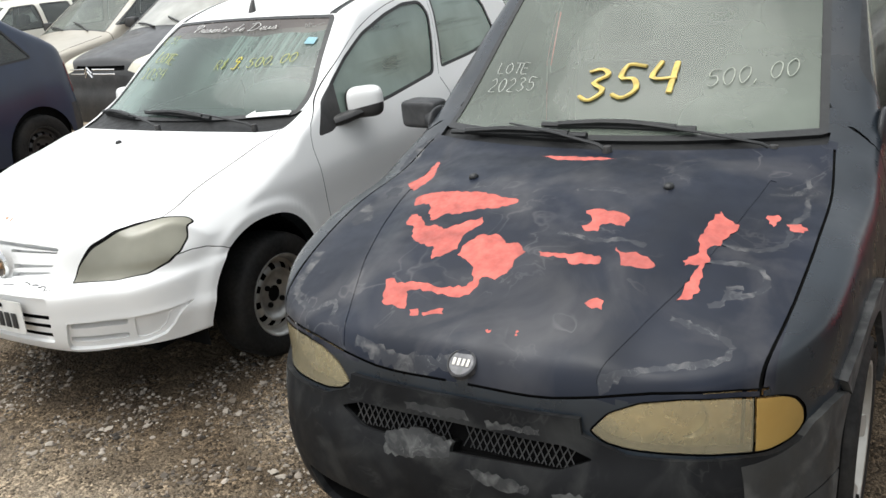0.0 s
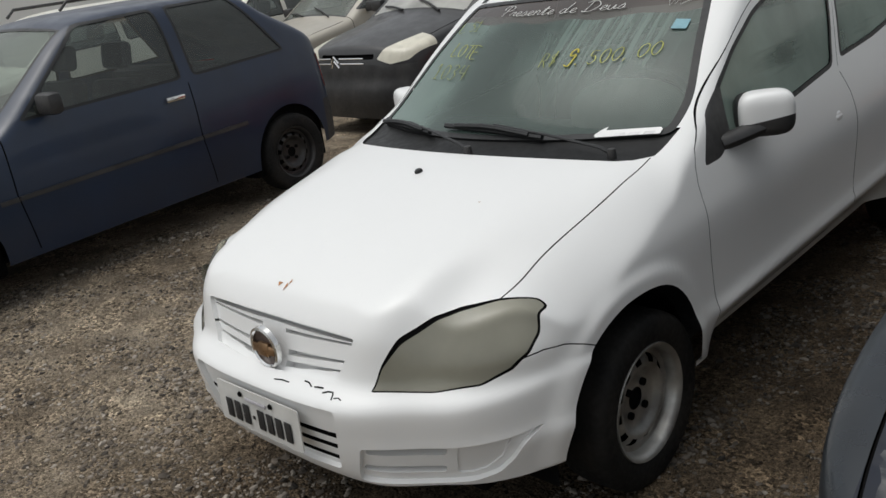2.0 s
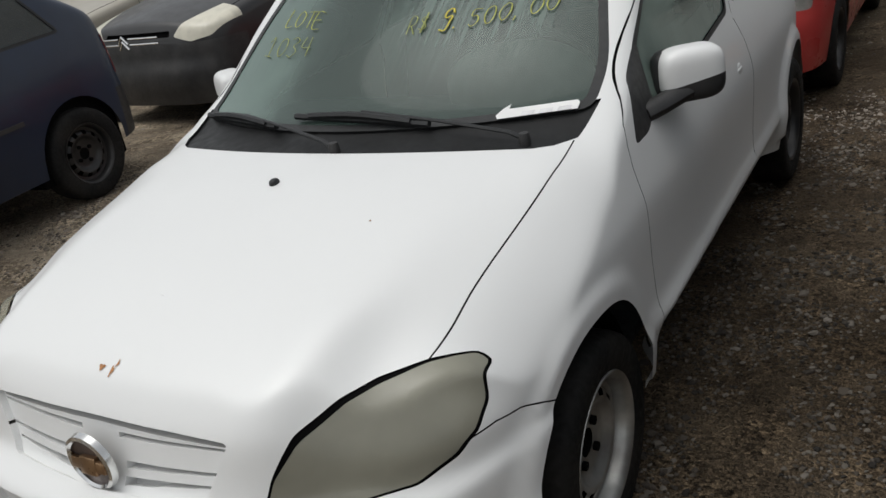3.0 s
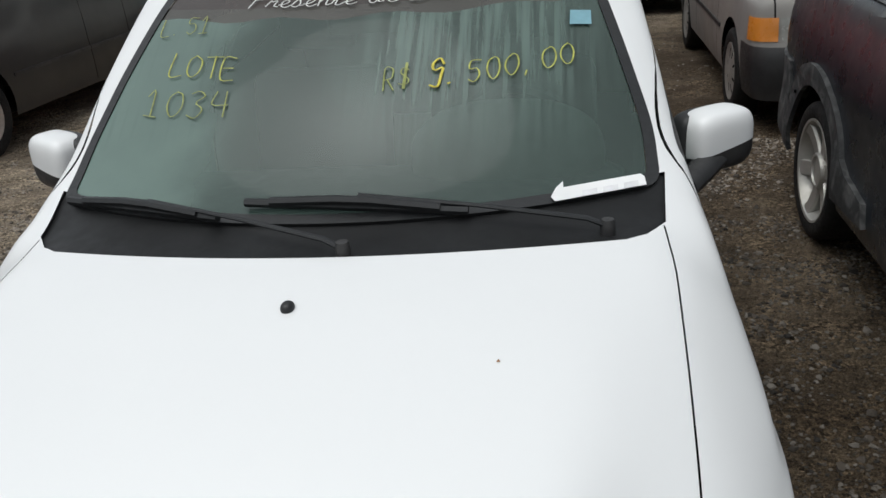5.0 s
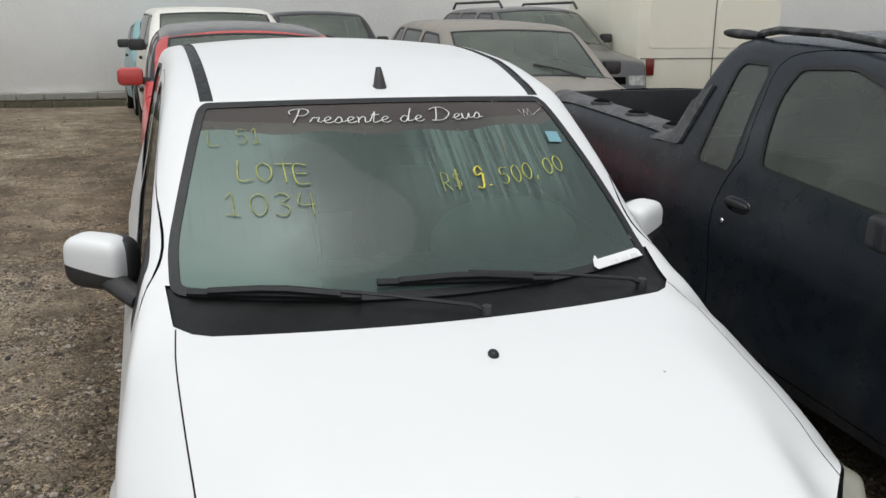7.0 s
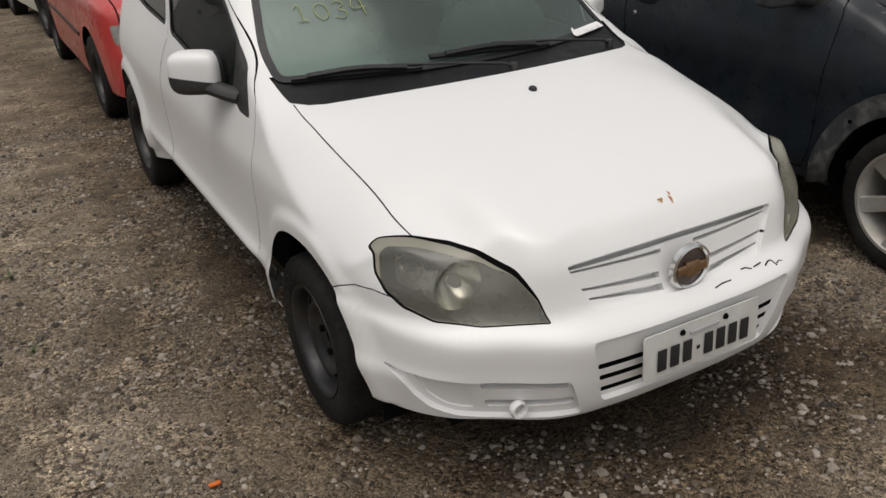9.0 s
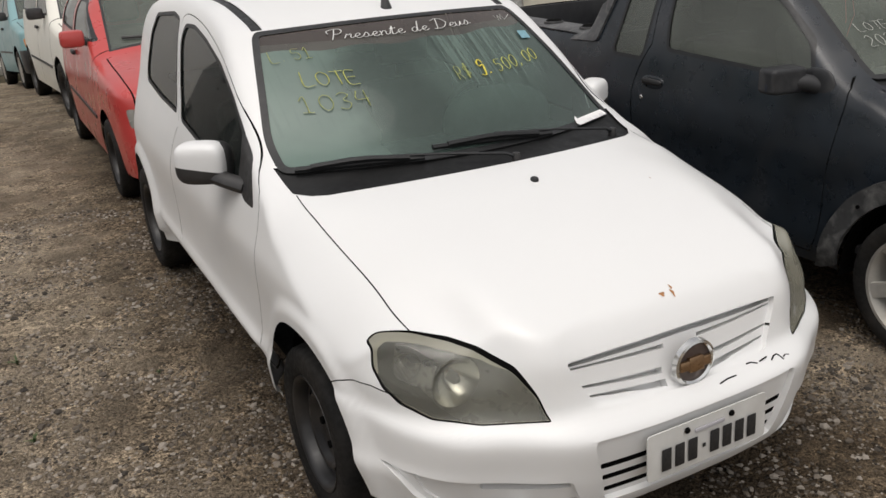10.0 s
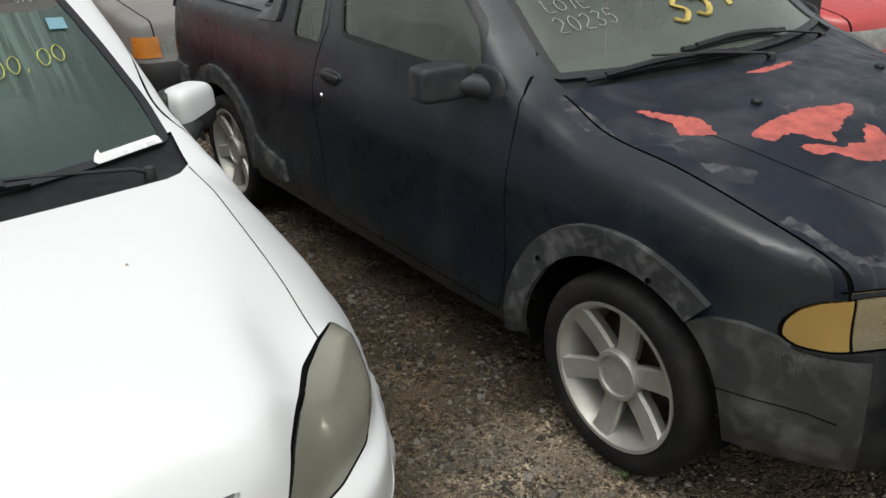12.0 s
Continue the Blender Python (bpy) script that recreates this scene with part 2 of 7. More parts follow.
def misted_windscreen():
    """Windscreen misted inside: a pale bank towards one side, a clear middle, and runs of drops below the sun band on the other."""
    m = glass("misted_windscreen", (0.40, 0.50, 0.47), 0.30, (0.17, 0.245, 0.212), 0.03, 0.14)
    n, l = m.node_tree.nodes, m.node_tree.links
    mix = [k for k in n if k.type == "MIX_SHADER"][-1]
    fac = mix.inputs[0].links[0].from_socket

    def calc(op, a, b, clamp=False):
        k = n.new("ShaderNodeMath")
        k.operation, k.use_clamp = op, clamp
        for i, v in enumerate((a, b)):
            if isinstance(v, (int, float)):
                k.inputs[i].default_value = v
            else:
                l.new(v, k.inputs[i])
        return k.outputs[0]

    def step(v, a, b):
        k = n.new("ShaderNodeMapRange")
        k.interpolation_type = "SMOOTHSTEP"
        k.inputs["From Min"].default_value, k.inputs["From Max"].default_value = a, b
        l.new(v, k.inputs["Value"])
        return k.outputs[0]

    tc, sp = n.new("ShaderNodeTexCoord"), n.new("ShaderNodeSeparateXYZ")
    l.new(tc.outputs["Object"], sp.inputs[0])
    x, z = sp.outputs[0], sp.outputs[2]
    wobble, nz = noise_ramp(n, l, 5.0, 0.35, 0.65, (0, 0, 0, 1), (1, 1, 1, 1), 4)
    sway = calc("ADD", x, calc("MULTIPLY", nz.outputs["Fac"], 0.25))
    bank = calc("MULTIPLY", step(sway, 0.10, -0.60), 0.27)
    area = calc("MULTIPLY", calc("MULTIPLY", step(sway, 0.0, 0.30), step(z, 0.98, 1.24)), step(x, 0.64, 0.42))
    mp, runs = n.new("ShaderNodeMapping"), n.new("ShaderNodeTexNoise")
    mp.inputs["Scale"].default_value = (70, 3.0, 3.0)
    runs.inputs["Scale"].default_value, runs.inputs["Detail"].default_value = 1.0, 6
    l.new(tc.outputs["Object"], mp.inputs[0])
    l.new(mp.outputs[0], runs.inputs["Vector"])
    drops = step(runs.outputs["Fac"], 0.72, 0.32)
    fog = calc("ADD", calc("ADD", calc("MULTIPLY", fac, step(sway, -0.1, -0.3)), 0.23), bank)
    fog = calc("ADD", fog, calc("MULTIPLY", area, calc("MULTIPLY", drops, 0.42)), True)
    l.new(fog, mix.inputs[0])
    return m


M_GLASS_WS = misted_windscreen()
M_GLASS_CLEAR = glass("clear_side_glass", (0.55, 0.60, 0.58), 0.10, (0.16, 0.19, 0.18), 0.02)
M_GLASS_SIDE = glass("misted_side_glass", (0.62, 0.73, 0.67), 0.58, (0.34, 0.435, 0.385), 0.03, 0.25)
M_GLASS_DUSTY = glass("dusty_windscreen", (0.46, 0.52, 0.48), 0.40, (0.235, 0.268, 0.225), 0.06, 0.0)
M_GLASS_DARK = glass("dark_glass", (0.62, 0.68, 0.66), 0.28, (0.27, 0.30, 0.29), 0.04, 0.0)
M_BAND = glass("tinted_sun_band", (0.20, 0.17, 0.15), 0.80, (0.075, 0.062, 0.055), 0.06)
M_BAND_EDGE = glass("fading_sun_band", (0.32, 0.34, 0.30), 0.62, (0.13, 0.125, 0.11), 0.06)


# ---- mesh helpers ----
def mesh_obj(name, verts, faces, material, parent=None, label="", smooth=True, normals=None):
    me = bpy.data.meshes.new(name)
    me.from_pydata([tuple(v) for v in verts], [], [tuple(f) for f in faces])
    me.update()
    if smooth:
        me.shade_smooth()
    if normals is not None:
        me.normals_split_custom_set_from_vertices([tuple(q) for q in normals])
    me.materials.append(material)
    ob = new(name, me)
    if parent is not None:
        ob.parent = parent
    return tagged(ob, label)


def part(name, bm, material, parent, label="", smooth=True, angle=40):
    me = bpy.data.meshes.new(name)
    bmesh.ops.recalc_face_normals(bm, faces=bm.faces)
    bm.to_mesh(me)
    bm.free()
    if smooth:
        me.shade_smooth()
        me.set_sharp_from_angle(angle=radians(angle))
    me.materials.append(material)
    ob = new(name, me)
    if parent is not None:
        ob.parent = parent
    return tagged(ob, label)


def thing(name, label, category, group="", m=None):
    e = new(name)
    e.empty_display_size = 0.2
    if m is not None:
        e.matrix_world = m
    return tagged(e, label, category, group)


def bm_box(cx, cy, cz, sx, sy, sz, bevel=0.0, m=None, seg=2, bm=None):
    own = bmesh.new()
    bmesh.ops.create_cube(own, size=1.0, matrix=Matrix.Translation((cx, cy, cz)) @ Matrix.Diagonal((sx, sy, sz, 1)))
    if bevel:
        bmesh.ops.bevel(own, geom=list(own.edges), offset=bevel, segments=seg, profile=0.5, affect="EDGES")
    if m is not None:
        bmesh.ops.transform(own, matrix=m, verts=own.verts)
    if bm is None:
        return own
    merge(bm, own)
    return bm


def merge(bm, other):
    me = bpy.data.meshes.new("tmp")
    other.to_mesh(me)
    other.free()
    bm.from_mesh(me)
    bpy.data.meshes.remove(me)
    return bm


def bm_lathe(profile, seg=48, axis="x", bm=None, centre=(0, 0, 0)):
    """Turns a profile of (radius, offset along the axis) round that axis."""
    bm = bm or bmesh.new()
    rings = []
    for k in range(seg):
        a = 2 * math.pi * k / seg
        c, s = math.cos(a), math.sin(a)
        ring = []
        for r, o in profile:
            v = {"x": (o, r * c, r * s), "y": (r * c, o, r * s), "z": (r * c, r * s, o)}[axis]
            ring.append(bm.verts.new((v[0] + centre[0], v[1] + centre[1], v[2] + centre[2])))
        rings.append(ring)
    for k in range(seg):
        a, b = rings[k], rings[(k + 1) % seg]
        for i in range(len(profile) - 1):
            bm.faces.new((a[i], a[i + 1], b[i + 1], b[i]))
    return bm


def bm_tube(points, r, seg=8, bm=None, flat=1.0, taper=None):
    """A tube along a line of points; flat squeezes it upright; taper gives the radius factor at the end."""
    bm = bm or bmesh.new()
    pts = [Vector(p) for p in points]
    rings = []
    for i, p in enumerate(pts):
        d = (pts[min(i + 1, len(pts) - 1)] - pts[max(i - 1, 0)]).normalized()
        up = Vector((0, 0, 1)) if abs(d.z) < 0.9 else Vector((0, 1, 0))
        a = d.cross(up).normalized()
        b = a.cross(d)
        k = 1.0 if taper is None else 1 + (taper - 1) * i / (len(pts) - 1)
        rings.append([bm.verts.new(p + r * k * (math.cos(t) * a + flat * math.sin(t) * b)) for t in [2 * math.pi * j / seg for j in range(seg)]])
    for i in range(len(pts) - 1):
        for j in range(seg):
            bm.faces.new((rings[i][j], rings[i][(j + 1) % seg], rings[i + 1][(j + 1) % seg], rings[i + 1][j]))
    bm.faces.new(rings[0][::-1])
    bm.faces.new(rings[-1])
    return bm


def spline(xs, ys):
    """A smooth function through given values, with no overshoot."""
    xs, ys = np.array(xs, float), np.array(ys, float)
    h, d = np.diff(xs), np.diff(ys) / np.diff(xs)
    m = np.zeros(len(xs))
    m[0], m[-1] = d[0], d[-1]
    for i in range(1, len(xs) - 1):
        if d[i - 1] * d[i] > 0:
            w1, w2 = 2 * h[i] + h[i - 1], h[i] + 2 * h[i - 1]
            m[i] = (w1 + w2) / (w1 / d[i - 1] + w2 / d[i])

    def f(x):
        x = np.clip(np.asarray(x, float), xs[0], xs[-1])
        i = np.clip(np.searchsorted(xs, x) - 1, 0, len(h) - 1)
        t = (x - xs[i]) / h[i]
        return (2 * t**3 - 3 * t**2 + 1) * ys[i] + (t**3 - 2 * t**2 + t) * h[i] * m[i] + (-2 * t**3 + 3 * t**2) * ys[i + 1] + (t**3 - t**2) * h[i] * m[i + 1]

    return f


def smooth_line(points, step):
    """A Catmull-Rom line through points, resampled at even steps."""
    p = np.array(points, float)
    p = np.vstack([2 * p[0] - p[1], p, 2 * p[-1] - p[-2]])
    out = []
    for i in range(1, len(p) - 2):
        for t in np.linspace(0, 1, 24, endpoint=False):
            out.append(0.5 * (2 * p[i] + (p[i + 1] - p[i - 1]) * t + (2 * p[i - 1] - 5 * p[i] + 4 * p[i + 1] - p[i + 2]) * t**2 + (3 * p[i] - p[i - 1] - 3 * p[i + 1] + p[i + 2]) * t**3))
    out = np.array(out + [p[-2]])
    s = np.r_[0, np.cumsum(np.linalg.norm(np.diff(out, axis=0), axis=1))]
    n = max(2, int(s[-1] / step))
    q = np.linspace(0, s[-1], n + 1)
    return np.stack([np.interp(q, s, out[:, k]) for k in range(out.shape[1])], 1)


def rounded(poly, r=0.02, n=4):
    """A polygon with its corners rounded."""
    out, k = [], len(poly)
    for i in range(k):
        a, b, c = (Vector(poly[(i + d) % k]) for d in (-1, 0, 1))
        ra = min(r, (a - b).length * 0.45, (c - b).length * 0.45)
        p, q = b + (a - b).normalized() * ra, b + (c - b).normalized() * ra
        for j in range(n + 1):
            t = j / n
            out.append(tuple((1 - t) ** 2 * p + 2 * t * (1 - t) * b + t * t * q))
    return out


def shrink(poly, d):
    """The polygon moved inwards by d."""
    k = len(poly)
    area = sum(poly[i][0] * poly[(i + 1) % k][1] - poly[(i + 1) % k][0] * poly[i][1] for i in range(k))
    sg = 1 if area > 0 else -1
    out = []
    for i in range(k):
        a, b, c = (Vector(poly[(i + e) % k]) for e in (-1, 0, 1))
        t = ((b - a).normalized() + (c - b).normalized()).normalized()
        out.append((b.x - sg * d * t.y, b.y + sg * d * t.x))
    return out


def strip(line, w):
    """A thin closed polygon along a line."""
    k = len(line)
    left, right = [], []
    for i in range(k):
        a, b = Vector(line[max(i - 1, 0)]), Vector(line[min(i + 1, k - 1)])
        t = (b - a).normalized()
        p = Vector(line[i])
        left.append((p.x - t.y * w / 2, p.y + t.x * w / 2))
        right.append((p.x + t.y * w / 2, p.y - t.x * w / 2))
    return left + right[::-1]


def inside(p, poly):
    x, y = p
    hit, j = False, len(poly) - 1
    for i in range(len(poly)):
        xi, yi = poly[i]
        xj, yj = poly[j]
        if (yi > y) != (yj > y) and x < (xj - xi) * (y - yi) / (yj - yi) + xi:
            hit = not hit
        j = i
    return hit


def mirrored(poly):
    return [(-x, y) for x, y in poly]


# ---- car shells ----
class Shell:
    """A car's outer skin: plan outline, upright profiles and top line give one smooth surface, which is then cut into panels."""

    def __init__(self, outline, top, crown, bow, side, front, rear, sill, step=0.03, rows=(34, 24), blend=1.7, flare=None, relief=None, sculpt=None):
        self.relief = relief
        self.top, self.crown, self.bow = spline(*top), spline(*crown), spline(*bow)
        line = smooth_line(outline, step)
        self.y0, self.y1 = line[0, 1], line[-1, 1]
        tan = np.gradient(line, axis=0)
        tan[0], tan[-1] = (1, 0), (-1, 0)
        tan /= np.linalg.norm(tan, axis=1)[:, None]
        inward = np.stack([-tan[:, 1], tan[:, 0]], 1)
        fs, ff, fr = spline(*side), spline(*front), spline(*rear)
        sill = spline(*sill)
        m1, m2 = rows
        cols = []
        for (px, py), (nx, ny) in zip(line, inward):
            wf, wr = max(ny, 0) ** 2, max(-ny, 0) ** 2
            z0 = float(sill(py))
            z = np.linspace(z0, 2.2, 420)
            ins = (1 - wf - wr) * fs(z) + wf * ff(z) + wr * fr(z)
            x, y = np.maximum(px + nx * ins, 0), py + ny * ins
            over = np.nonzero(z >= self.height(x, y))[0]
            k = max(1, over[0] if len(over) else len(z) - 1)
            zz = np.linspace(z0, z[k], m1)
            sx, sy = np.interp(zz, z, x), np.interp(zz, z, y)
            ty = py + 0.35 * ny
            t = np.linspace(0, 1, m2 + 1)[1:]
            tx, tty = sx[-1] * (1 - t), sy[-1] + (ty - sy[-1]) * t
            col = np.stack([np.r_[sx, tx], np.r_[sy, tty], np.r_[zz, self.height(tx, tty)]], 1)
            cols.append(col)
        g = np.array(cols)
        g[0, :, 0] = g[-1, :, 0] = 0
        self.grid = self._soften(g, blend)
        if flare:
            for wy, wz, r, amount in flare:
                d = np.hypot(self.grid[..., 1] - wy, self.grid[..., 2] - wz)
                lift = amount * np.exp(-(((d - r - 0.012) / 0.04) ** 2)) * (self.grid[..., 2] > 0.12) * np.clip((self.grid[..., 0] - 0.45) / 0.15, 0, 1)
                self.grid[..., 0] += lift
        if sculpt:
            sculpt(self.grid)
        self.bm = None

    def height(self, x, y):
        ye = y - self.bow(y) * x**2
        z = self.top(ye) - self.crown(ye) * x**2
        return z if self.relief is None else z + self.relief(x, y)

    def on_top(self, x, y):
        return Vector((x, y, float(self.height(x, y))))

    @staticmethod
    def _soften(g, s):
        k = np.arange(-6, 7)
        w = np.exp(-0.5 * (k / s) ** 2)
        w /= w.sum()
        flip = np.array([-1, 1, 1])
        tail = g[:, -2:-8:-1] * flip
        head = 2 * g[:, :1] - g[:, 6:0:-1]
        big = np.concatenate([head, g, tail], 1)
        out = sum(wi * big[:, 6 + ki : 6 + ki + g.shape[1]] for ki, wi in zip(k, w))
        out[:, -1, 0] = 0
        out[:, 0] = g[:, 0]
        big = np.concatenate([out[6:0:-1] * flip, out, out[-2:-8:-1] * flip], 0)
        w2 = np.exp(-0.5 * (k / 0.9) ** 2)
        w2 /= w2.sum()
        out = sum(wi * big[6 + ki : 6 + ki + g.shape[0]] for ki, wi in zip(k, w2))
        out[:, -1, 0] = 0
        out[0, :, 0] = out[-1, :, 0] = 0
        return out

    def build(self):
        bm = bmesh.new()
        n, m, _ = self.grid.shape
        for sg in (1, -1):
            vs = [[bm.verts.new((sg * p[0], p[1], p[2])) for p in col] for col in self.grid]
            for i in range(n - 1):
                for j in range(m - 1):
                    q = (vs[i][j], vs[i + 1][j], vs[i + 1][j + 1], vs[i][j + 1])
                    bm.faces.new(q if sg > 0 else q[::-1])
        bmesh.ops.remove_doubles(bm, verts=bm.verts, dist=1e-4)
        bmesh.ops.recalc_face_normals(bm, faces=bm.faces)
        self.bm, self.tag = bm, bm.faces.layers.int.new("region")
        self.names = ["body"]
        return self

    def cut(self, name, poly, axis, keep, only=None):
        """Cuts a polygon through the skin along an axis and names the faces within; only: the regions it may take from."""
        bm, tag = self.bm, self.tag
        i, j = {"x": (1, 2), "y": (0, 2), "z": (0, 1)}[axis]
        d = Vector({"x": (1, 0, 0), "y": (0, 1, 0), "z": (0, 0, 1)}[axis])
        lo = [min(p[k] for p in poly) - 0.06 for k in (0, 1)]
        hi = [max(p[k] for p in poly) + 0.06 for k in (0, 1)]
        cand = set()
        for f in bm.faces:
            c = f.verts[0].co
            if lo[0] < c[i] < hi[0] and lo[1] < c[j] < hi[1] and keep(c):
                cand.add(f)
        ids = None if only is None else {self.names.index(o) for o in only if o in self.names}
        for a, b in zip(poly, poly[1:] + poly[:1]):
            ax, ay, bx, by = a[0], a[1], b[0], b[1]
            if abs(ax - bx) + abs(ay - by) < 1e-5:
                continue
            x0, x1, y0, y1 = min(ax, bx) - 1e-4, max(ax, bx) + 1e-4, min(ay, by) - 1e-4, max(ay, by) + 1e-4
            nx, ny = ay - by, bx - ax
            sel = []
            for f in cand:
                us = [v.co[i] for v in f.verts]
                if max(us) < x0 or min(us) > x1:
                    continue
                ws = [v.co[j] for v in f.verts]
                if max(ws) < y0 or min(ws) > y1:
                    continue
                s = [(u - ax) * nx + (w - ay) * ny for u, w in zip(us, ws)]
                if min(s) < 0 < max(s):
                    sel.append(f)
            if not sel:
                continue
            ln = math.hypot(nx, ny)
            dist = lambda v: ((v.co[i] - ax) * nx + (v.co[j] - ay) * ny) / ln
            made = {}
            for e in {e for f in sel for e in f.edges}:
                p, q = e.verts
                sp, sq = dist(p), dist(q)
                if sp * sq < 0 and min(abs(sp), abs(sq)) > 1e-6:
                    made[e] = (p, sp / (sp - sq))
            on = set()
            for e, (p, fac) in made.items():
                on.add(bmesh.utils.edge_split(e, p, fac)[1])
            for f in sel:
                hits = [v for v in f.verts if v in on or abs(dist(v)) <= 1e-6]
                if len(hits) == 2:
                    try:
                        g = bmesh.utils.face_split(f, hits[0], hits[1])
                    except ValueError:
                        continue
                    if g and g[0]:
                        g[0][tag] = f[tag]
                        cand.add(g[0])
        if name not in self.names:
            self.names.append(name)
        k = self.names.index(name)
        for f in cand:
            if f.is_valid:
                c = f.calc_center_median()
                if (ids is None or f[tag] in ids) and keep(c) and inside((c[i], c[j]), poly):
                    f[tag] = k

    def tilt(self, degrees):
        """Turns the skin about the x axis, so that a cut can run along a slanting line of sight."""
        bmesh.ops.rotate(self.bm, verts=self.bm.verts, cent=(0, 0, 0), matrix=Matrix.Rotation(radians(degrees), 3, "X"))

    def both(self, name, poly, axis, keep, only=None):
        """The same cut on both sides of the car."""
        if axis == "x":
            self.cut(name, poly, axis, lambda c: c.x > 0 and keep(c), only)
            self.cut(name, poly, axis, lambda c: c.x < 0 and keep(c), only)
        else:
            self.cut(name, poly, axis, lambda c: keep(c) and c.x > 0, only)
            self.cut(name, mirrored(poly), axis, lambda c: keep(c) and c.x < 0, only)

    def gap(self, name, line, axis, keep, width=0.006, step=0.05, only=("body",)):
        """A panel gap on both sides of the car, along a smooth line."""
        pts = [tuple(p) for p in smooth_line(line, step)] if len(line) > 2 else line
        self.both("gap_" + name, strip(pts, width), axis, keep, list(only))

    def emit_gaps(self, parent, material, push=0.004):
        for nm in self.names:
            if nm.startswith("gap_"):
                self.emit_each(nm, "panel_gap", material, parent, "", push)

    def finish(self):
        self.bm.normal_update()
        self.faces = {}
        for f in self.bm.faces:
            self.faces.setdefault(self.names[f[self.tag]], []).append(f)

    def islands(self, faces):
        """Splits faces into pieces that hang together."""
        left, out = set(faces), []
        while left:
            todo, piece = [left.pop()], []
            while todo:
                f = todo.pop()
                piece.append(f)
                for e in f.edges:
                    for g in e.link_faces:
                        if g in left:
                            left.discard(g)
                            todo.append(g)
            out.append(piece)
        return sorted(out, key=lambda p: tuple(p[0].calc_center_median()))

    def emit_each(self, region, name, material, parent, label="", push=0.0, wall=False, least=4e-5):
        """Every separate piece of a region as a part of its own."""
        out = []
        for piece in self.islands(self.faces.get(region, ())):
            if sum(f.calc_area() for f in piece) > least:
                keep = self.faces[region]
                self.faces[region] = piece
                out.append(self.emit(region, name, material, parent, label, push, wall))
                self.faces[region] = keep
        return out

    def emit(self, region, name, material, parent, label="", push=0.0, wall=False, where=None, rim=0.0, base=0.0, skip=()):
        """Makes a region a mesh part, pushed in along the normals, with walls up to the skin or a turned-in rim if wished."""
        faces = [f for f in self.faces.get(region, ()) if where is None or where(f.calc_center_median())]
        if not faces:
            return None
        index, verts, norms, out = {}, [], [], []
        for f in faces:
            ring = []
            for v in f.verts:
                if v not in index:
                    index[v] = len(verts)
                    verts.append(v.co - v.normal * push)
                    norms.append(v.normal.copy())
                ring.append(index[v])
            out.append(ring)
        if wall or rim:
            inset = set(faces)
            skipped = {self.names.index(k) for k in skip if k in self.names}
            for f in faces:
                for lp in f.loops:
                    if not any(g is not f and (g in inset or g[self.tag] in skipped) for g in lp.edge.link_faces):
                        a, b = lp.vert, lp.link_loop_next.vert
                        k = len(verts)
                        deep = 0.0 if wall else push + rim
                        verts += [a.co - a.normal * base, b.co - b.normal * base, b.co - b.normal * deep, a.co - a.normal * deep]
                        if wall:
                            verts[k + 2], verts[k + 3] = b.co - b.normal * push, a.co - a.normal * push
                        fn = (b.co - a.co).cross(f.normal).normalized() * (-1 if (push if wall else deep) > base else 1)
                        norms += [fn] * 4
                        out.append([k, k + 1, k + 2, k + 3])
        return mesh_obj(name, verts, out, material, parent, label, True, norms)


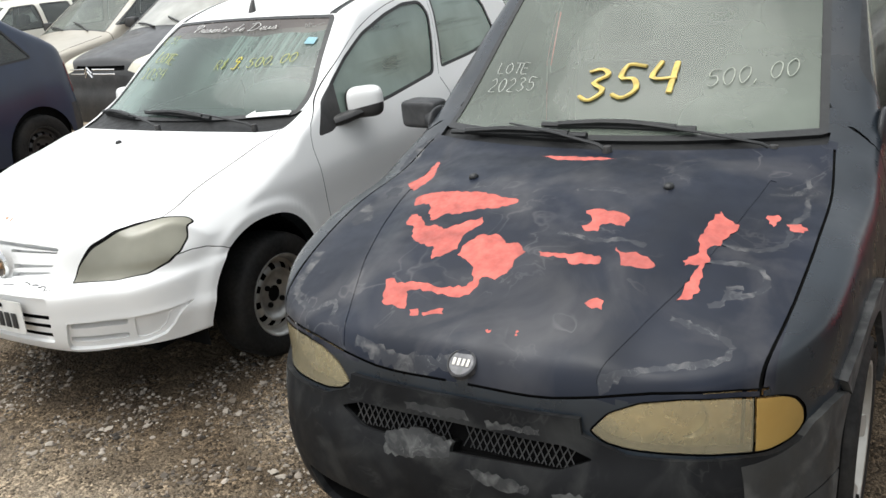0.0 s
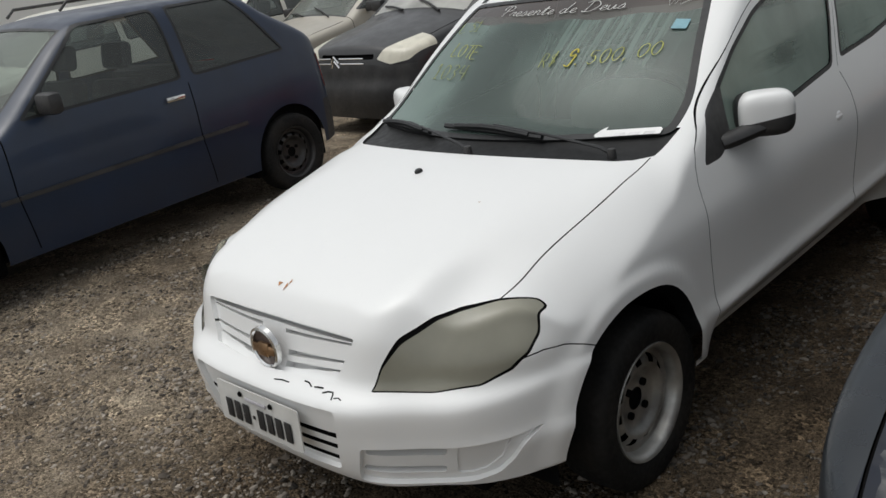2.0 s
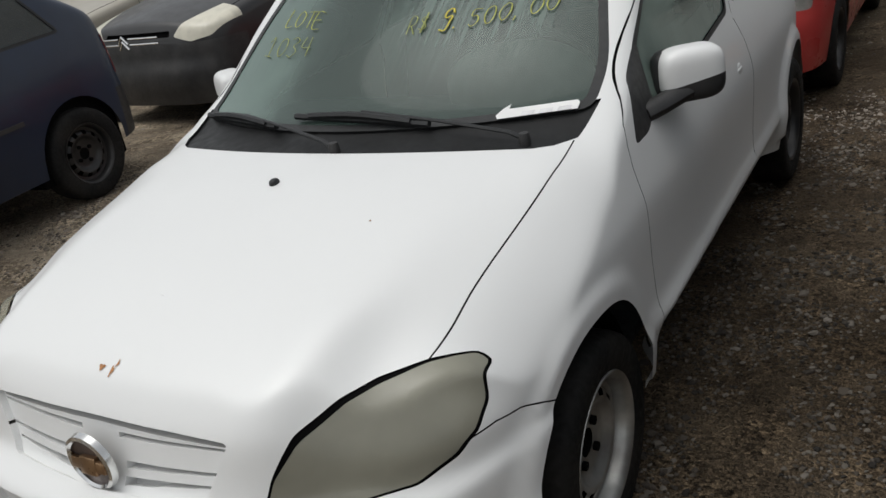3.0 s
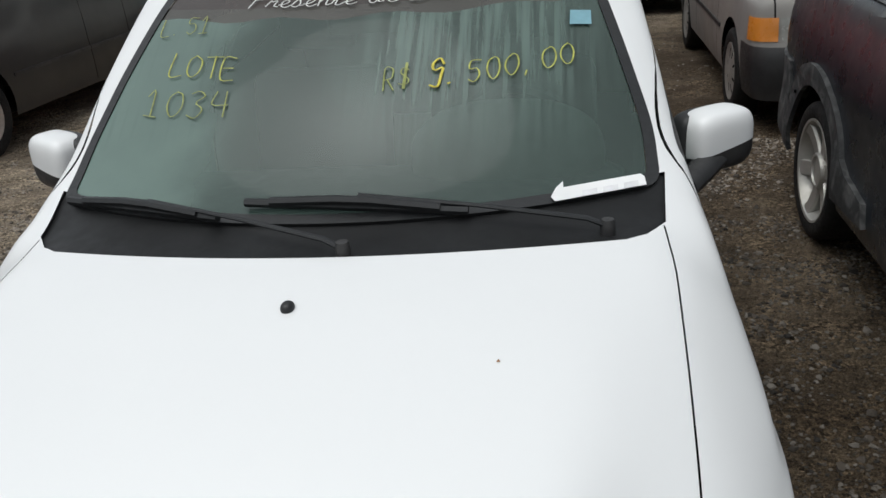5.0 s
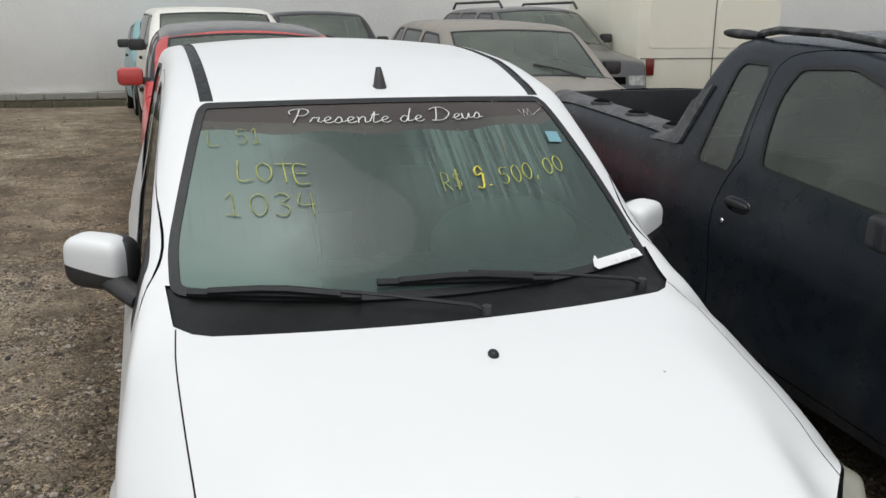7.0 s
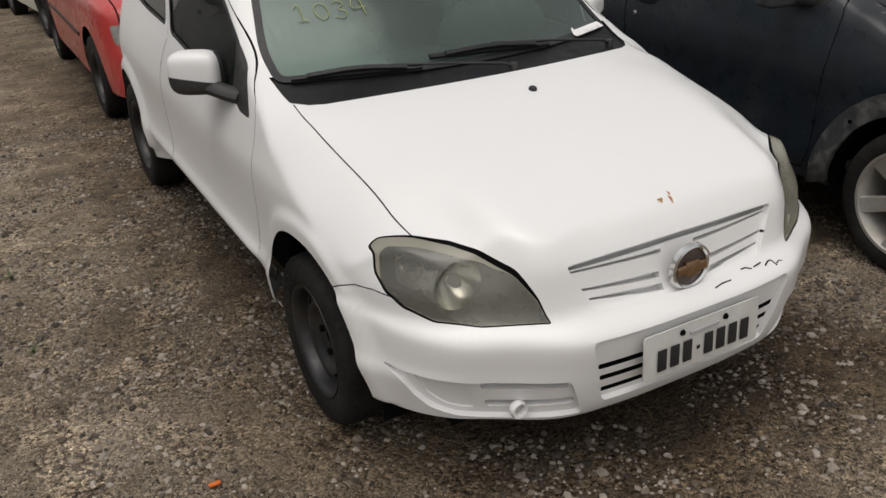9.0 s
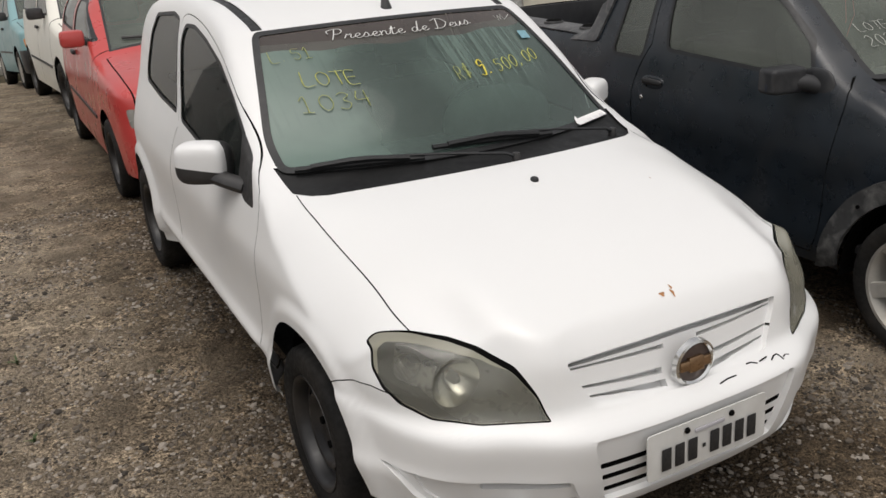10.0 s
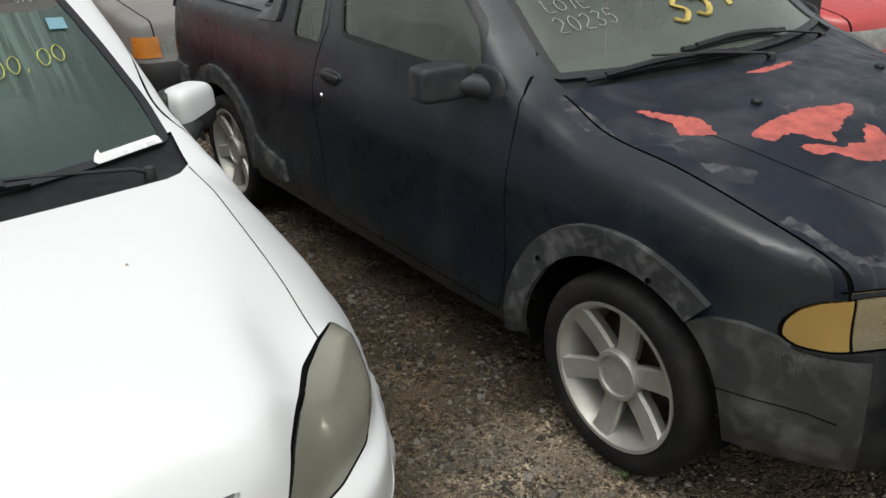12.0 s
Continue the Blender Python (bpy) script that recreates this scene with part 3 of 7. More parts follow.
def wheel(parent, x, y, z, r, rim, width, style, rim_mat, name="wheel", turn=0.0, spin=0.0, detail=1):
    """One wheel whose outer face looks along sign(x); local mesh about its own hub."""
    sg = 1 if x > 0 else -1
    tyre_seg = 56 if detail else 28
    h = width / 2
    tyre = part(name, bm_lathe([(rim * 0.98, -h * 0.9), (rim * 1.06, -h), (r * 0.9, -h * 1.04), (r * 0.985, -h * 0.85), (r, -h * 0.55), (r, h * 0.55), (r * 0.985, h * 0.85), (r * 0.955, h * 0.97),
                                (r * 0.9, h * 1.05), (rim * 1.1, h * 1.02), (rim * 1.05, h * 0.96), (rim * 0.98, h * 0.86)], tyre_seg), M_RUBBER, parent, "worn black tyre")
    tyre.matrix_local = Matrix.Translation((x, y, z)) @ pose(0, 0, 0, 0, 0, turn) @ Matrix.Rotation(spin, 4, "X") @ Matrix.Diagonal((sg, 1, 1, 1))
    if style == "steel":
        bm = bm_lathe([(rim * 1.03, h * 0.93), (rim * 1.02, h * 0.99), (rim * 0.97, h * 0.95), (rim * 0.93, h * 0.72), (rim * 0.90, h * 0.45), (rim * 0.80, h * 0.40), (rim * 0.74, h * 0.55), (rim * 0.66, h * 0.62),
                       (rim * 0.58, h * 0.58), (rim * 0.55, h * 0.38), (rim * 0.40, h * 0.30), (rim * 0.2, h * 0.30)], 80)
        for f in list(bm.faces):
            c = f.calc_center_median()
            rr, a = math.hypot(c.y, c.z), math.atan2(c.z, c.y)
            ph = (a / (2 * math.pi) * 12) % 1
            if 0.62 * rim < rr < 0.79 * rim and 0.25 < ph < 0.70:
                bm.faces.remove(f)
        part("rim", bm, rim_mat, tyre, "", angle=60)
        part("brake_drum", bm_lathe([(rim * 0.96, h * 0.2), (rim * 0.95, -h * 0.1), (0.0, -h * 0.1)], 32), M_GAP, tyre)
        part("hub", bm_lathe([(rim * 0.2, h * 0.30), (rim * 0.2, h * 0.2), (0.0, h * 0.2)], 24), M_GAP, tyre)
        for k in range(4):
            a = math.pi / 2 * k + 0.5
            part("wheel_bolt", bm_lathe([(0.012, h * 0.28), (0.012, h * 0.44), (0.0, h * 0.46)], 8, "x", None, (0, rim * 0.31 * math.cos(a), rim * 0.31 * math.sin(a))), M_GAP, tyre)
    elif style == "alloy":
        part("rim", bm_lathe([(rim * 1.04, h * 0.92), (rim * 1.04, h * 1.0), (rim * 0.99, h * 0.98), (rim * 0.93, h * 0.72), (rim * 0.88, h * 0.3), (rim * 0.86, -h * 0.2), (rim * 0.86, -h * 0.8)], 72), rim_mat, tyre)
        part("brake_disc", bm_lathe([(rim * 0.86, -h * 0.5), (rim * 0.55, -h * 0.45), (rim * 0.55, -h * 0.2), (0.0, -h * 0.2)], 40), plain_rusty, tyre)
        for k in range(6):
            a = 2 * math.pi * k / 6 + 0.12
            bm = bmesh.new()
            pr = [(0.26, 0.150, 0.66), (0.60, 0.158, 0.70), (0.86, 0.165, 0.80), (0.99, 0.172, 0.93)]
            rings = []
            for q, w, o in pr:
                rings.append([bm.verts.new((h * oo, ww * rim, q * rim)) for ww, oo in ((-w, o - 0.12), (-w * 0.86, o), (w * 0.86, o), (w, o - 0.12), (w * 0.7, o - 0.45), (-w * 0.7, o - 0.45))])
            for u, v in zip(rings, rings[1:]):
                for j in range(6):
                    bm.faces.new((u[j], u[(j + 1) % 6], v[(j + 1) % 6], v[j]))
            bmesh.ops.rotate(bm, verts=bm.verts, cent=(0, 0, 0), matrix=Matrix.Rotation(a, 3, "X"))
            part("spoke", bm, rim_mat, tyre, angle=30)
        part("centre_cap", bm_lathe([(rim * 0.36, h * 0.5), (rim * 0.36, h * 0.76), (rim * 0.34, h * 0.84), (rim * 0.285, h * 0.84), (rim * 0.275, h * 0.76), (0.0, h * 0.76)], 40), rim_mat, tyre)
    else:
        bm = bm_lathe([(rim * 1.04, h * 0.93), (rim * 1.03, h * 1.0), (rim * 0.96, h * 0.98), (rim * 0.85, h * 0.86), (rim * 0.5, h * 0.95), (rim * 0.2, h * 1.0), (0.0, h * 1.0)], 40)
        for f in list(bm.faces):
            c = f.calc_center_median()
            rr, a = math.hypot(c.y, c.z), math.atan2(c.z, c.y)
            if 0.5 * rim < rr < 0.8 * rim and 0.35 < (a / (2 * math.pi) * 8) % 1 < 0.65:
                bm.faces.remove(f)
        part("hubcap", bm, rim_mat, tyre, angle=50)
        part("brake_drum", bm_lathe([(rim * 0.98, h * 0.5), (rim * 0.95, h * 0.3), (0.0, h * 0.3)], 24), M_GAP, tyre)
    return tyre


plain_rusty = plain("rusty_brake_disc", (0.06, 0.04, 0.032), 0.6, 0.5, 0.3, 30, 0.02, 120)


def arch_poly(y, z, r, low, n=26):
    pts = [(y - r, low), *[(y - r * math.cos(math.pi * k / n), z + r * math.sin(math.pi * k / n)) for k in range(n + 1)], (y + r, low)]
    return pts


def underside(car, sh, wheels, arch_r, half, sill):
    """Dark floor pan and wheel wells, so that nothing is seen through the shell."""
    y0, y1 = sh.y0 + 0.25, sh.y1 - 0.2
    part("floor_pan", bm_box(0, (y0 + y1) / 2, sill + 0.02, 2 * half - 0.3, y1 - y0, 0.03, 0.01), M_GAP, car)
    for wy, wz in wheels:
        for sg in (1, -1):
            bm = bmesh.new()
            prof = []
            for k in range(17):
                a = math.pi * k / 16
                prof.append((wy - arch_r * math.cos(a), wz + arch_r * math.sin(a)))
            prof = [(wy - arch_r, sill - 0.02)] + prof + [(wy + arch_r, sill - 0.02)]
            outer = [bm.verts.new((sg * (half - 0.02), a, b)) for a, b in prof]
            inner = [bm.verts.new((sg * (half - 0.33), a, b)) for a, b in prof]
            for k in range(len(prof) - 1):
                bm.faces.new((outer[k], outer[k + 1], inner[k + 1], inner[k]))
            bm.faces.new(inner)
            part("wheel_well", bm, M_GAP, car)


def seat(parent, x, y, z):
    bm = bm_box(0, 0, 0.12, 0.48, 0.5, 0.16, 0.05)
    part("seat", bm, M_FABRIC, parent).location = (x, y, z)
    bm = bm_box(0, 0, 0, 0.47, 0.13, 0.58, 0.05, pose(0, 0.27, 0.42, -14))
    bm_box(0, 0, 0, 0.26, 0.09, 0.17, 0.035, pose(0, 0.38, 0.84, -12), bm=bm)
    part("backrest", bm, M_FABRIC, parent).location = (x, y, z)


def steering_wheel(parent, x, y, z, tilt=24):
    bm = bmesh.new()
    seg, r = 32, 0.185
    ring = [Vector((r * math.cos(2 * math.pi * k / seg), 0, r * math.sin(2 * math.pi * k / seg))) for k in range(seg + 1)]
    bm_tube(ring, 0.014, 6, bm)
    bm_box(0, 0.01, -0.01, 0.15, 0.05, 0.12, 0.02, bm=bm)
    bm_box(0, 0.01, 0.0, 0.34, 0.02, 0.04, 0.008, bm=bm)
    part("steering_wheel", bm, M_DASH, parent).matrix_local = pose(x, y, z, -tilt, 0, 0)


def wiper(parent, base, tip, blade_from, blade_to, up=(0, 0, 1)):
    """A wiper: arm from its pivot, and the blade that it presses on the glass."""
    b, t = Vector(base), Vector(tip)
    up = Vector(up)
    mid = (b + t) / 2 + up * 0.022
    arm = part("wiper_arm", bm_tube([b, b + (t - b) * 0.08 + up * 0.018, mid, t + up * 0.014], 0.0085, 8, None, 0.7, 0.6), M_SEAL, parent)
    part("wiper_pivot", bm_lathe([(0.0, 0.016), (0.012, 0.014), (0.015, 0.0), (0.015, -0.02)], 12, "z", None, tuple(b)), M_PLASTIC, arm)
    f, g = Vector(blade_from), Vector(blade_to)
    bm = bm_tube([f + up * 0.006, f + (g - f) * 0.5 + up * 0.006, g + up * 0.006], 0.0095, 6, None, 1.0)
    bm_tube([f + (g - f) * 0.12 + up * 0.012, f + (g - f) * 0.42 + up * 0.026, f + (g - f) * 0.58 + up * 0.026, f + (g - f) * 0.88 + up * 0.012], 0.0095, 6, bm)
    part("wiper_blade", bm, M_SEAL, parent)


def superellipsoid(c, a, e=0.55, nu=28, nv=18):
    """A rounded block about c with half sizes a."""
    bm = bmesh.new()
    f = lambda v, p: math.copysign(abs(v) ** p, v)
    rows = []
    for j in range(nv + 1):
        v = -math.pi / 2 + math.pi * j / nv
        rows.append([bm.verts.new((c[0] + a[0] * f(math.cos(v), e) * f(math.cos(u), e), c[1] + a[1] * f(math.cos(v), e) * f(math.sin(u), e), c[2] + a[2] * f(math.sin(v), e))) for u in [2 * math.pi * i / nu for i in range(nu)]])
    for j in range(nv):
        for i in range(nu):
            bm.faces.new((rows[j][i], rows[j][(i + 1) % nu], rows[j + 1][(i + 1) % nu], rows[j + 1][i]))
    bmesh.ops.remove_doubles(bm, verts=bm.verts, dist=1e-5)
    return bm


def split_below(bm, co, no):
    """Cuts a bmesh by a plane; returns the part below and the part above."""
    low = bm.copy()
    for b, inner, outer in ((low, False, True), (bm, True, False)):
        bmesh.ops.bisect_plane(b, geom=list(b.verts) + list(b.edges) + list(b.faces), plane_co=co, plane_no=no, clear_outer=outer, clear_inner=inner)
    return low, bm


# hand-painted characters as strokes in a unit box
STROKES = {
    "L": "0,1 0,0 .6,0", "O": ".3,1 0,.75 0,.25 .3,0 .6,.25 .6,.75 .3,1", "T": "0,1 .8,1|.4,1 .4,0", "E": ".6,1 0,1 0,0 .6,0|0,.5 .5,.5", "R": "0,0 0,1 .45,.95 .5,.7 .4,.55 0,.5|.2,.5 .6,0",
    "$": ".55,.8 .2,.85 .05,.68 .5,.4 .5,.2 .25,.1 0,.2|.3,1.1 .25,-.1|.4,1.1 .35,-.1", "0": ".3,1 .05,.8 0,.4 .2,0 .45,.1 .6,.5 .5,.9 .3,1", "1": "0,.75 .25,1 .25,0|0,0 .5,0", "2": "0,.8 .25,1 .5,.8 .45,.55 0,0 .6,0",
    "3": "0,.9 .3,1 .55,.8 .25,.55 .55,.3 .3,0 0,.1", "4": ".1,1 0,.5 .6,.5|.5,1 .5,0", "5": ".6,1 .1,1 .05,.6 .4,.62 .55,.3 .3,0 0,.1", "9": ".5,.75 .3,1 .05,.8 .15,.55 .5,.65 .5,.4 .4,0 .05,.05", ".": "0,0 .06,.05", ",": ".1,.05 .02,-.15", "H": "0,1 0,0|.6,1 .6,0|0,.5 .6,.5", "S": ".6,.9 .3,1 .05,.8 .3,.55 .55,.3 .3,0 0,.1",
}


def hand_write(parent, text, x0, x1, z0, z1, place, material, r, name="painted_letter", slant=0.0, wob=0.03, seed=1):
    """Writes a word along the glass: place(x, z) gives the point on it."""
    rnd = random.Random(seed)
    adv = (x1 - x0) / max(1, len(text))
    zb = z0 if isinstance(z0, tuple) else (z0, z0)
    for i, ch in enumerate(text):
        if ch == " ":
            continue
        base = zb[0] + (zb[1] - zb[0]) * i / max(1, len(text) - 1)
        bm = bmesh.new()
        for stroke in STROKES[ch].split("|"):
            pts = [tuple(map(float, q.split(","))) for q in stroke.split()]
            pts = [(a + rnd.uniform(-wob, wob), b + rnd.uniform(-wob, wob)) for a, b in pts]
            line = smooth_line(pts, 0.12) if len(pts) > 2 else np.array(pts)
            bm_tube([place(x0 + adv * (i + a * 1.15) + slant * b * (z1 - z0 if not isinstance(z0, tuple) else 0.04), base + b * (z1 - zb[0])) for a, b in line], r, 5, bm, 0.5)
        part(name, bm, material, parent)


SCRIPT = {
    "P": (".1,0 .22,.5 .3,.95|-.02,.62 -.05,.85 .2,1 .52,1 .62,.8 .48,.56 .22,.5", 0.62), "r": ("0,.08 .14,.44 .18,.36 .34,.42 .28,.12 .42,.05", 0.40), "e": ("0,.15 .2,.2 .32,.35 .22,.45 .1,.3 .12,.06 .26,0 .42,.12", 0.40),
    "s": ("0,.08 .18,.46 .28,.2 .18,0 .04,.05|.27,.08 .40,.1", 0.37), "n": ("0,.42 .06,.4 .06,0|.06,.2 .2,.45 .3,.36 .3,.05 .45,.1", 0.44), "t": ("0,.1 .2,.8 .13,.1 .22,0 .36,.12|.04,.55 .36,.6", 0.34),
    "d": (".34,.36 .18,.45 .04,.2 .14,0 .28,.15 .46,.98|.36,.45 .34,.06 .5,.1", 0.50), "D": (".22,.95 .12,.04 -.04,.1 .1,.02 .45,.06 .70,.5 .5,.9 .2,1 -.08,.86", 0.76), "u": ("0,.42 .04,.06 .18,.03 .30,.42 .30,.08 .45,.1", 0.44), " ": ("", 0.30),
}


def script_write(parent, text, x0, x1, z0, high, place, material):
    """Slanted script along the glass, each letter a part."""
    k = (x1 - x0) / sum(SCRIPT[c][1] for c in text)
    at = x0
    for c in text:
        bm = bmesh.new()
        for stroke in SCRIPT[c][0].split("|") if c != " " else ():
            line = smooth_line([tuple(map(float, q.split(","))) for q in stroke.split()], 0.07)
            bm_tube([place(at + a * k * 0.95 + 0.28 * b * high, z0 + b * high) for a, b in line], 0.0020, 5, bm, 0.5)
        if c != " ":
            part("script_letter", bm, material, parent)
        else:
            bm.free()
        at += SCRIPT[c][1] * k


# ---- setting ----
def fall(y):
    """The yard drops away gently behind the front cars, and more towards the wall."""
    soft = lambda t: t if t > 30 else math.log1p(math.exp(t))
    return -0.036 * soft((y - 4.0) / 1.2) - 0.068 * soft((y - 11.0) / 0.8)


def lift(x, y):
    """A slight rise of the yard under the cars along its west side."""
    a = min(max((-1.5 - x) / 1.5, 0.0), 1.0)
    b = min(max((5.2 - y) / 2.2, 0.0), 1.0)
    return 0.10 * a * a * (3 - 2 * a) * b * b * (3 - 2 * b)


def stand(x, y, turn=0.0, wheelbase=2.4):
    """The pose of a car whose axles' middle stands at (x, y) on the yard, nose towards -y when turn is 0."""
    c = math.cos(radians(turn))
    za, zb = fall(y - wheelbase / 2 * c), fall(y + wheelbase / 2 * c)
    return pose(x, y, (za + zb) / 2 + lift(x, y), math.degrees(math.atan2(zb - za, wheelbase)) * c, 0, turn)


M_GROUND, gn, gl_, gp = nodes_of("gravel_yard")
g_tc = gn.new("ShaderNodeTexCoord")


def pebbles(scale, lo, hi):
    """Cells of one grey each, as small stones pressed into the earth; also the distance for the relief."""
    wob = gn.new("ShaderNodeTexNoise")
    wob.inputs["Scale"].default_value = scale * 0.9
    gl_.new(g_tc.outputs["Object"], wob.inputs["Vector"])
    add = gn.new("ShaderNodeVectorMath")
    add.operation = "MULTIPLY_ADD"
    add.inputs[1].default_value = (0.6 / scale,) * 3
    gl_.new(wob.outputs["Color"], add.inputs[0])
    gl_.new(g_tc.outputs["Object"], add.inputs[2])
    vo = gn.new("ShaderNodeTexVoronoi")
    vo.inputs["Scale"].default_value = scale
    gl_.new(add.outputs[0], vo.inputs["Vector"])
    sep = gn.new("ShaderNodeSeparateColor")
    gl_.new(vo.outputs["Color"], sep.inputs[0])
    rp = gn.new("ShaderNodeValToRGB")
    rp.color_ramp.elements[0].color, rp.color_ramp.elements[1].color = lo, hi
    gl_.new(sep.outputs[0], rp.inputs["Fac"])
    return rp.outputs[0], vo.outputs["Distance"]


def tint(a, b, fac, kind="MULTIPLY"):
    mx = gn.new("ShaderNodeMix")
    mx.data_type, mx.blend_type = "RGBA", kind
    mx.inputs[0].default_value = fac
    gl_.new(a, mx.inputs[6])
    gl_.new(b, mx.inputs[7])
    return mx.outputs[2]


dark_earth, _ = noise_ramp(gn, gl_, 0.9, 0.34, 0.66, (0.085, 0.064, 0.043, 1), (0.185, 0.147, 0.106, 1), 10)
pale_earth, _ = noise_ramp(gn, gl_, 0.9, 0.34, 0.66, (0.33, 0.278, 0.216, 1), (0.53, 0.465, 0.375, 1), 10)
# earth paler in the open, darker between the cars: light and shade painted in
g_pos = gn.new("ShaderNodeSeparateXYZ")
gl_.new(g_tc.outputs["Object"], g_pos.inputs[0])


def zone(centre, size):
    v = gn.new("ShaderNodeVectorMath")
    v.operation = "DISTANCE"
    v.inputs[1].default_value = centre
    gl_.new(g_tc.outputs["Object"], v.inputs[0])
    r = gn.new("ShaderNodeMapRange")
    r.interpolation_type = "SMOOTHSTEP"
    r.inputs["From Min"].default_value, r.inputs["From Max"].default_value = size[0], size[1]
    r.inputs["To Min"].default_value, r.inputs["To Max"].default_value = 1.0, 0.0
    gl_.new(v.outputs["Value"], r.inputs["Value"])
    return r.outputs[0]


lit_pale = gn.new("ShaderNodeMath")
lit_pale.operation = "MAXIMUM"
stray = gn.new("ShaderNodeTexNoise")
stray.inputs["Scale"].default_value, stray.inputs["Detail"].default_value = 0.9, 5
gl_.new(g_tc.outputs["Object"], stray.inputs["Vector"])


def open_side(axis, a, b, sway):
    """Ground painted as lit beyond a ragged line across the yard."""
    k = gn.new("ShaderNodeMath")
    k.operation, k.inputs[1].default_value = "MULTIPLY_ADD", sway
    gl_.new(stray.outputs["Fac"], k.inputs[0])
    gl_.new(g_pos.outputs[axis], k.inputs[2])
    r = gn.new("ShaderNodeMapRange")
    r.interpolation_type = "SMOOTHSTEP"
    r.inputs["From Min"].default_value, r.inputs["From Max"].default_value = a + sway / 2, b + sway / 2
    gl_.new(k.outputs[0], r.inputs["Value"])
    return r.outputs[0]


gl_.new(open_side(1, 0.02, -0.55, 0.9), lit_pale.inputs[0])
lit_pale_far = gn.new("ShaderNodeMath")
lit_pale_far.operation = "MAXIMUM"
gl_.new(zone((-4.0, 13.0, -0.2), (4.0, 9.5)), lit_pale_far.inputs[0])
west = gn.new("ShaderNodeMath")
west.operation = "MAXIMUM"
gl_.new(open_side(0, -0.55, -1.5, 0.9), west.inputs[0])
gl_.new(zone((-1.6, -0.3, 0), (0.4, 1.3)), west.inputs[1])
gl_.new(west.outputs[0], lit_pale_far.inputs[1])
# pale gravel of its own colour by the pickup's front wheel
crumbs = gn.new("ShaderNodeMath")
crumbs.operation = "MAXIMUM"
gl_.new(lit_pale_far.outputs[0], crumbs.inputs[0])
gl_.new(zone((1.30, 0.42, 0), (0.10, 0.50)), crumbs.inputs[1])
gl_.new(crumbs.outputs[0], lit_pale.inputs[1])
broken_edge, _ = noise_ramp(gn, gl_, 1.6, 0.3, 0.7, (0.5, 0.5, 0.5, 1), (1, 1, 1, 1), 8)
lit_pale_broken = gn.new("ShaderNodeMath")
lit_pale_broken.operation = "MULTIPLY"
gl_.new(lit_pale.outputs[0], lit_pale_broken.inputs[0])
gl_.new(broken_edge.outputs[0], lit_pale_broken.inputs[1])
earth_col = mix_col(gn, gl_, lit_pale_broken.outputs[0], dark_earth.outputs[0], pale_earth.outputs[0])
patch, _ = noise_ramp(gn, gl_, 4.5, 0.35, 0.7, (0.62, 0.60, 0.58, 1), (1.22, 1.20, 1.16, 1), 8)
big, big_d = pebbles(34, (0.32, 0.30, 0.28, 1), (1.70, 1.67, 1.62, 1))
small, small_d = pebbles(90, (0.16, 0.15, 0.14, 1), (2.05, 2.02, 1.97, 1))
fine, g_fine = noise_ramp(gn, gl_, 190, 0.36, 0.66, (0.60, 0.58, 0.56, 1), (1.25, 1.24, 1.22, 1), 4)
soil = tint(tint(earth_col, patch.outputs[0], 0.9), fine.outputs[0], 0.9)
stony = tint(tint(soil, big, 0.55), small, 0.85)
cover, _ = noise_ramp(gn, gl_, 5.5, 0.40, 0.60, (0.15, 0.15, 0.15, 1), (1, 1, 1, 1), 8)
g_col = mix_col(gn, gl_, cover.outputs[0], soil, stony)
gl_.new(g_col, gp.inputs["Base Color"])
gp.inputs["Roughness"].default_value, gp.inputs["Specular IOR Level"].default_value = 0.95, 0.2
last = None
for src, dist, strength in ((big_d, 0.030, 0.9), (small_d, 0.018, 1.0), (g_fine.outputs["Fac"], 0.008, 0.7)):
    gb = gn.new("ShaderNodeBump")
    gb.invert = src is not g_fine.outputs["Fac"]
    gb.inputs["Strength"].default_value, gb.inputs["Distance"].default_value = strength, dist
    gl_.new(src, gb.inputs["Height"])
    if last is not None:
        gl_.new(last.outputs[0], gb.inputs["Normal"])
    last = gb
gl_.new(last.outputs[0], gp.inputs["Normal"])


def ground_z(x, y):
    return fall(y) + lift(x, y) + 0.012 * noise.noise((x * 0.8, y * 0.8, 0.3)) + 0.006 * noise.noise((x * 3.1, y * 3.1, 5.0))


def build_ground():
    xs = np.r_[[-600, -150, -40, -20], np.arange(-12, 10.01, 0.09), [16, 40, 150, 600]]
    ys = np.r_[[-600, -150, -40, -12], np.arange(-5, 6.01, 0.09), np.arange(6.3, 17.01, 0.3), [24, 60, 150, 600]]
    verts = [(x, y, ground_z(x, y) if abs(x) < 20 and -12 < y < 24 else fall(min(max(y, -12), 17))) for y in ys for x in xs]
    k = len(xs)
    faces = [(j * k + i, j * k + i + 1, (j + 1) * k + i + 1, (j + 1) * k + i) for j in range(len(ys) - 1) for i in range(k - 1)]
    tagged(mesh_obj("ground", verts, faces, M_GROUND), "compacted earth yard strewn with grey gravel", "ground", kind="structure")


build_ground()

M_WALL = plain("whitewashed_wall", (0.86, 0.855, 0.83), 0.85, 0, 0.06, 0.8, 0.08, 22, dirt=(0.55, 0.54, 0.51), dirt_amount=0.3)
M_PLINTH = plain("stained_plinth", (0.42, 0.41, 0.38), 0.9, 0, 0.2, 2.5, 0.05, 40, dirt=(0.06, 0.065, 0.025), dirt_amount=0.9)
M_MOSS = plain("mossy_brick", (0.16, 0.14, 0.10), 0.95, 0, 0.3, 5, 0.06, 40, dirt=(0.045, 0.060, 0.020), dirt_amount=0.9)
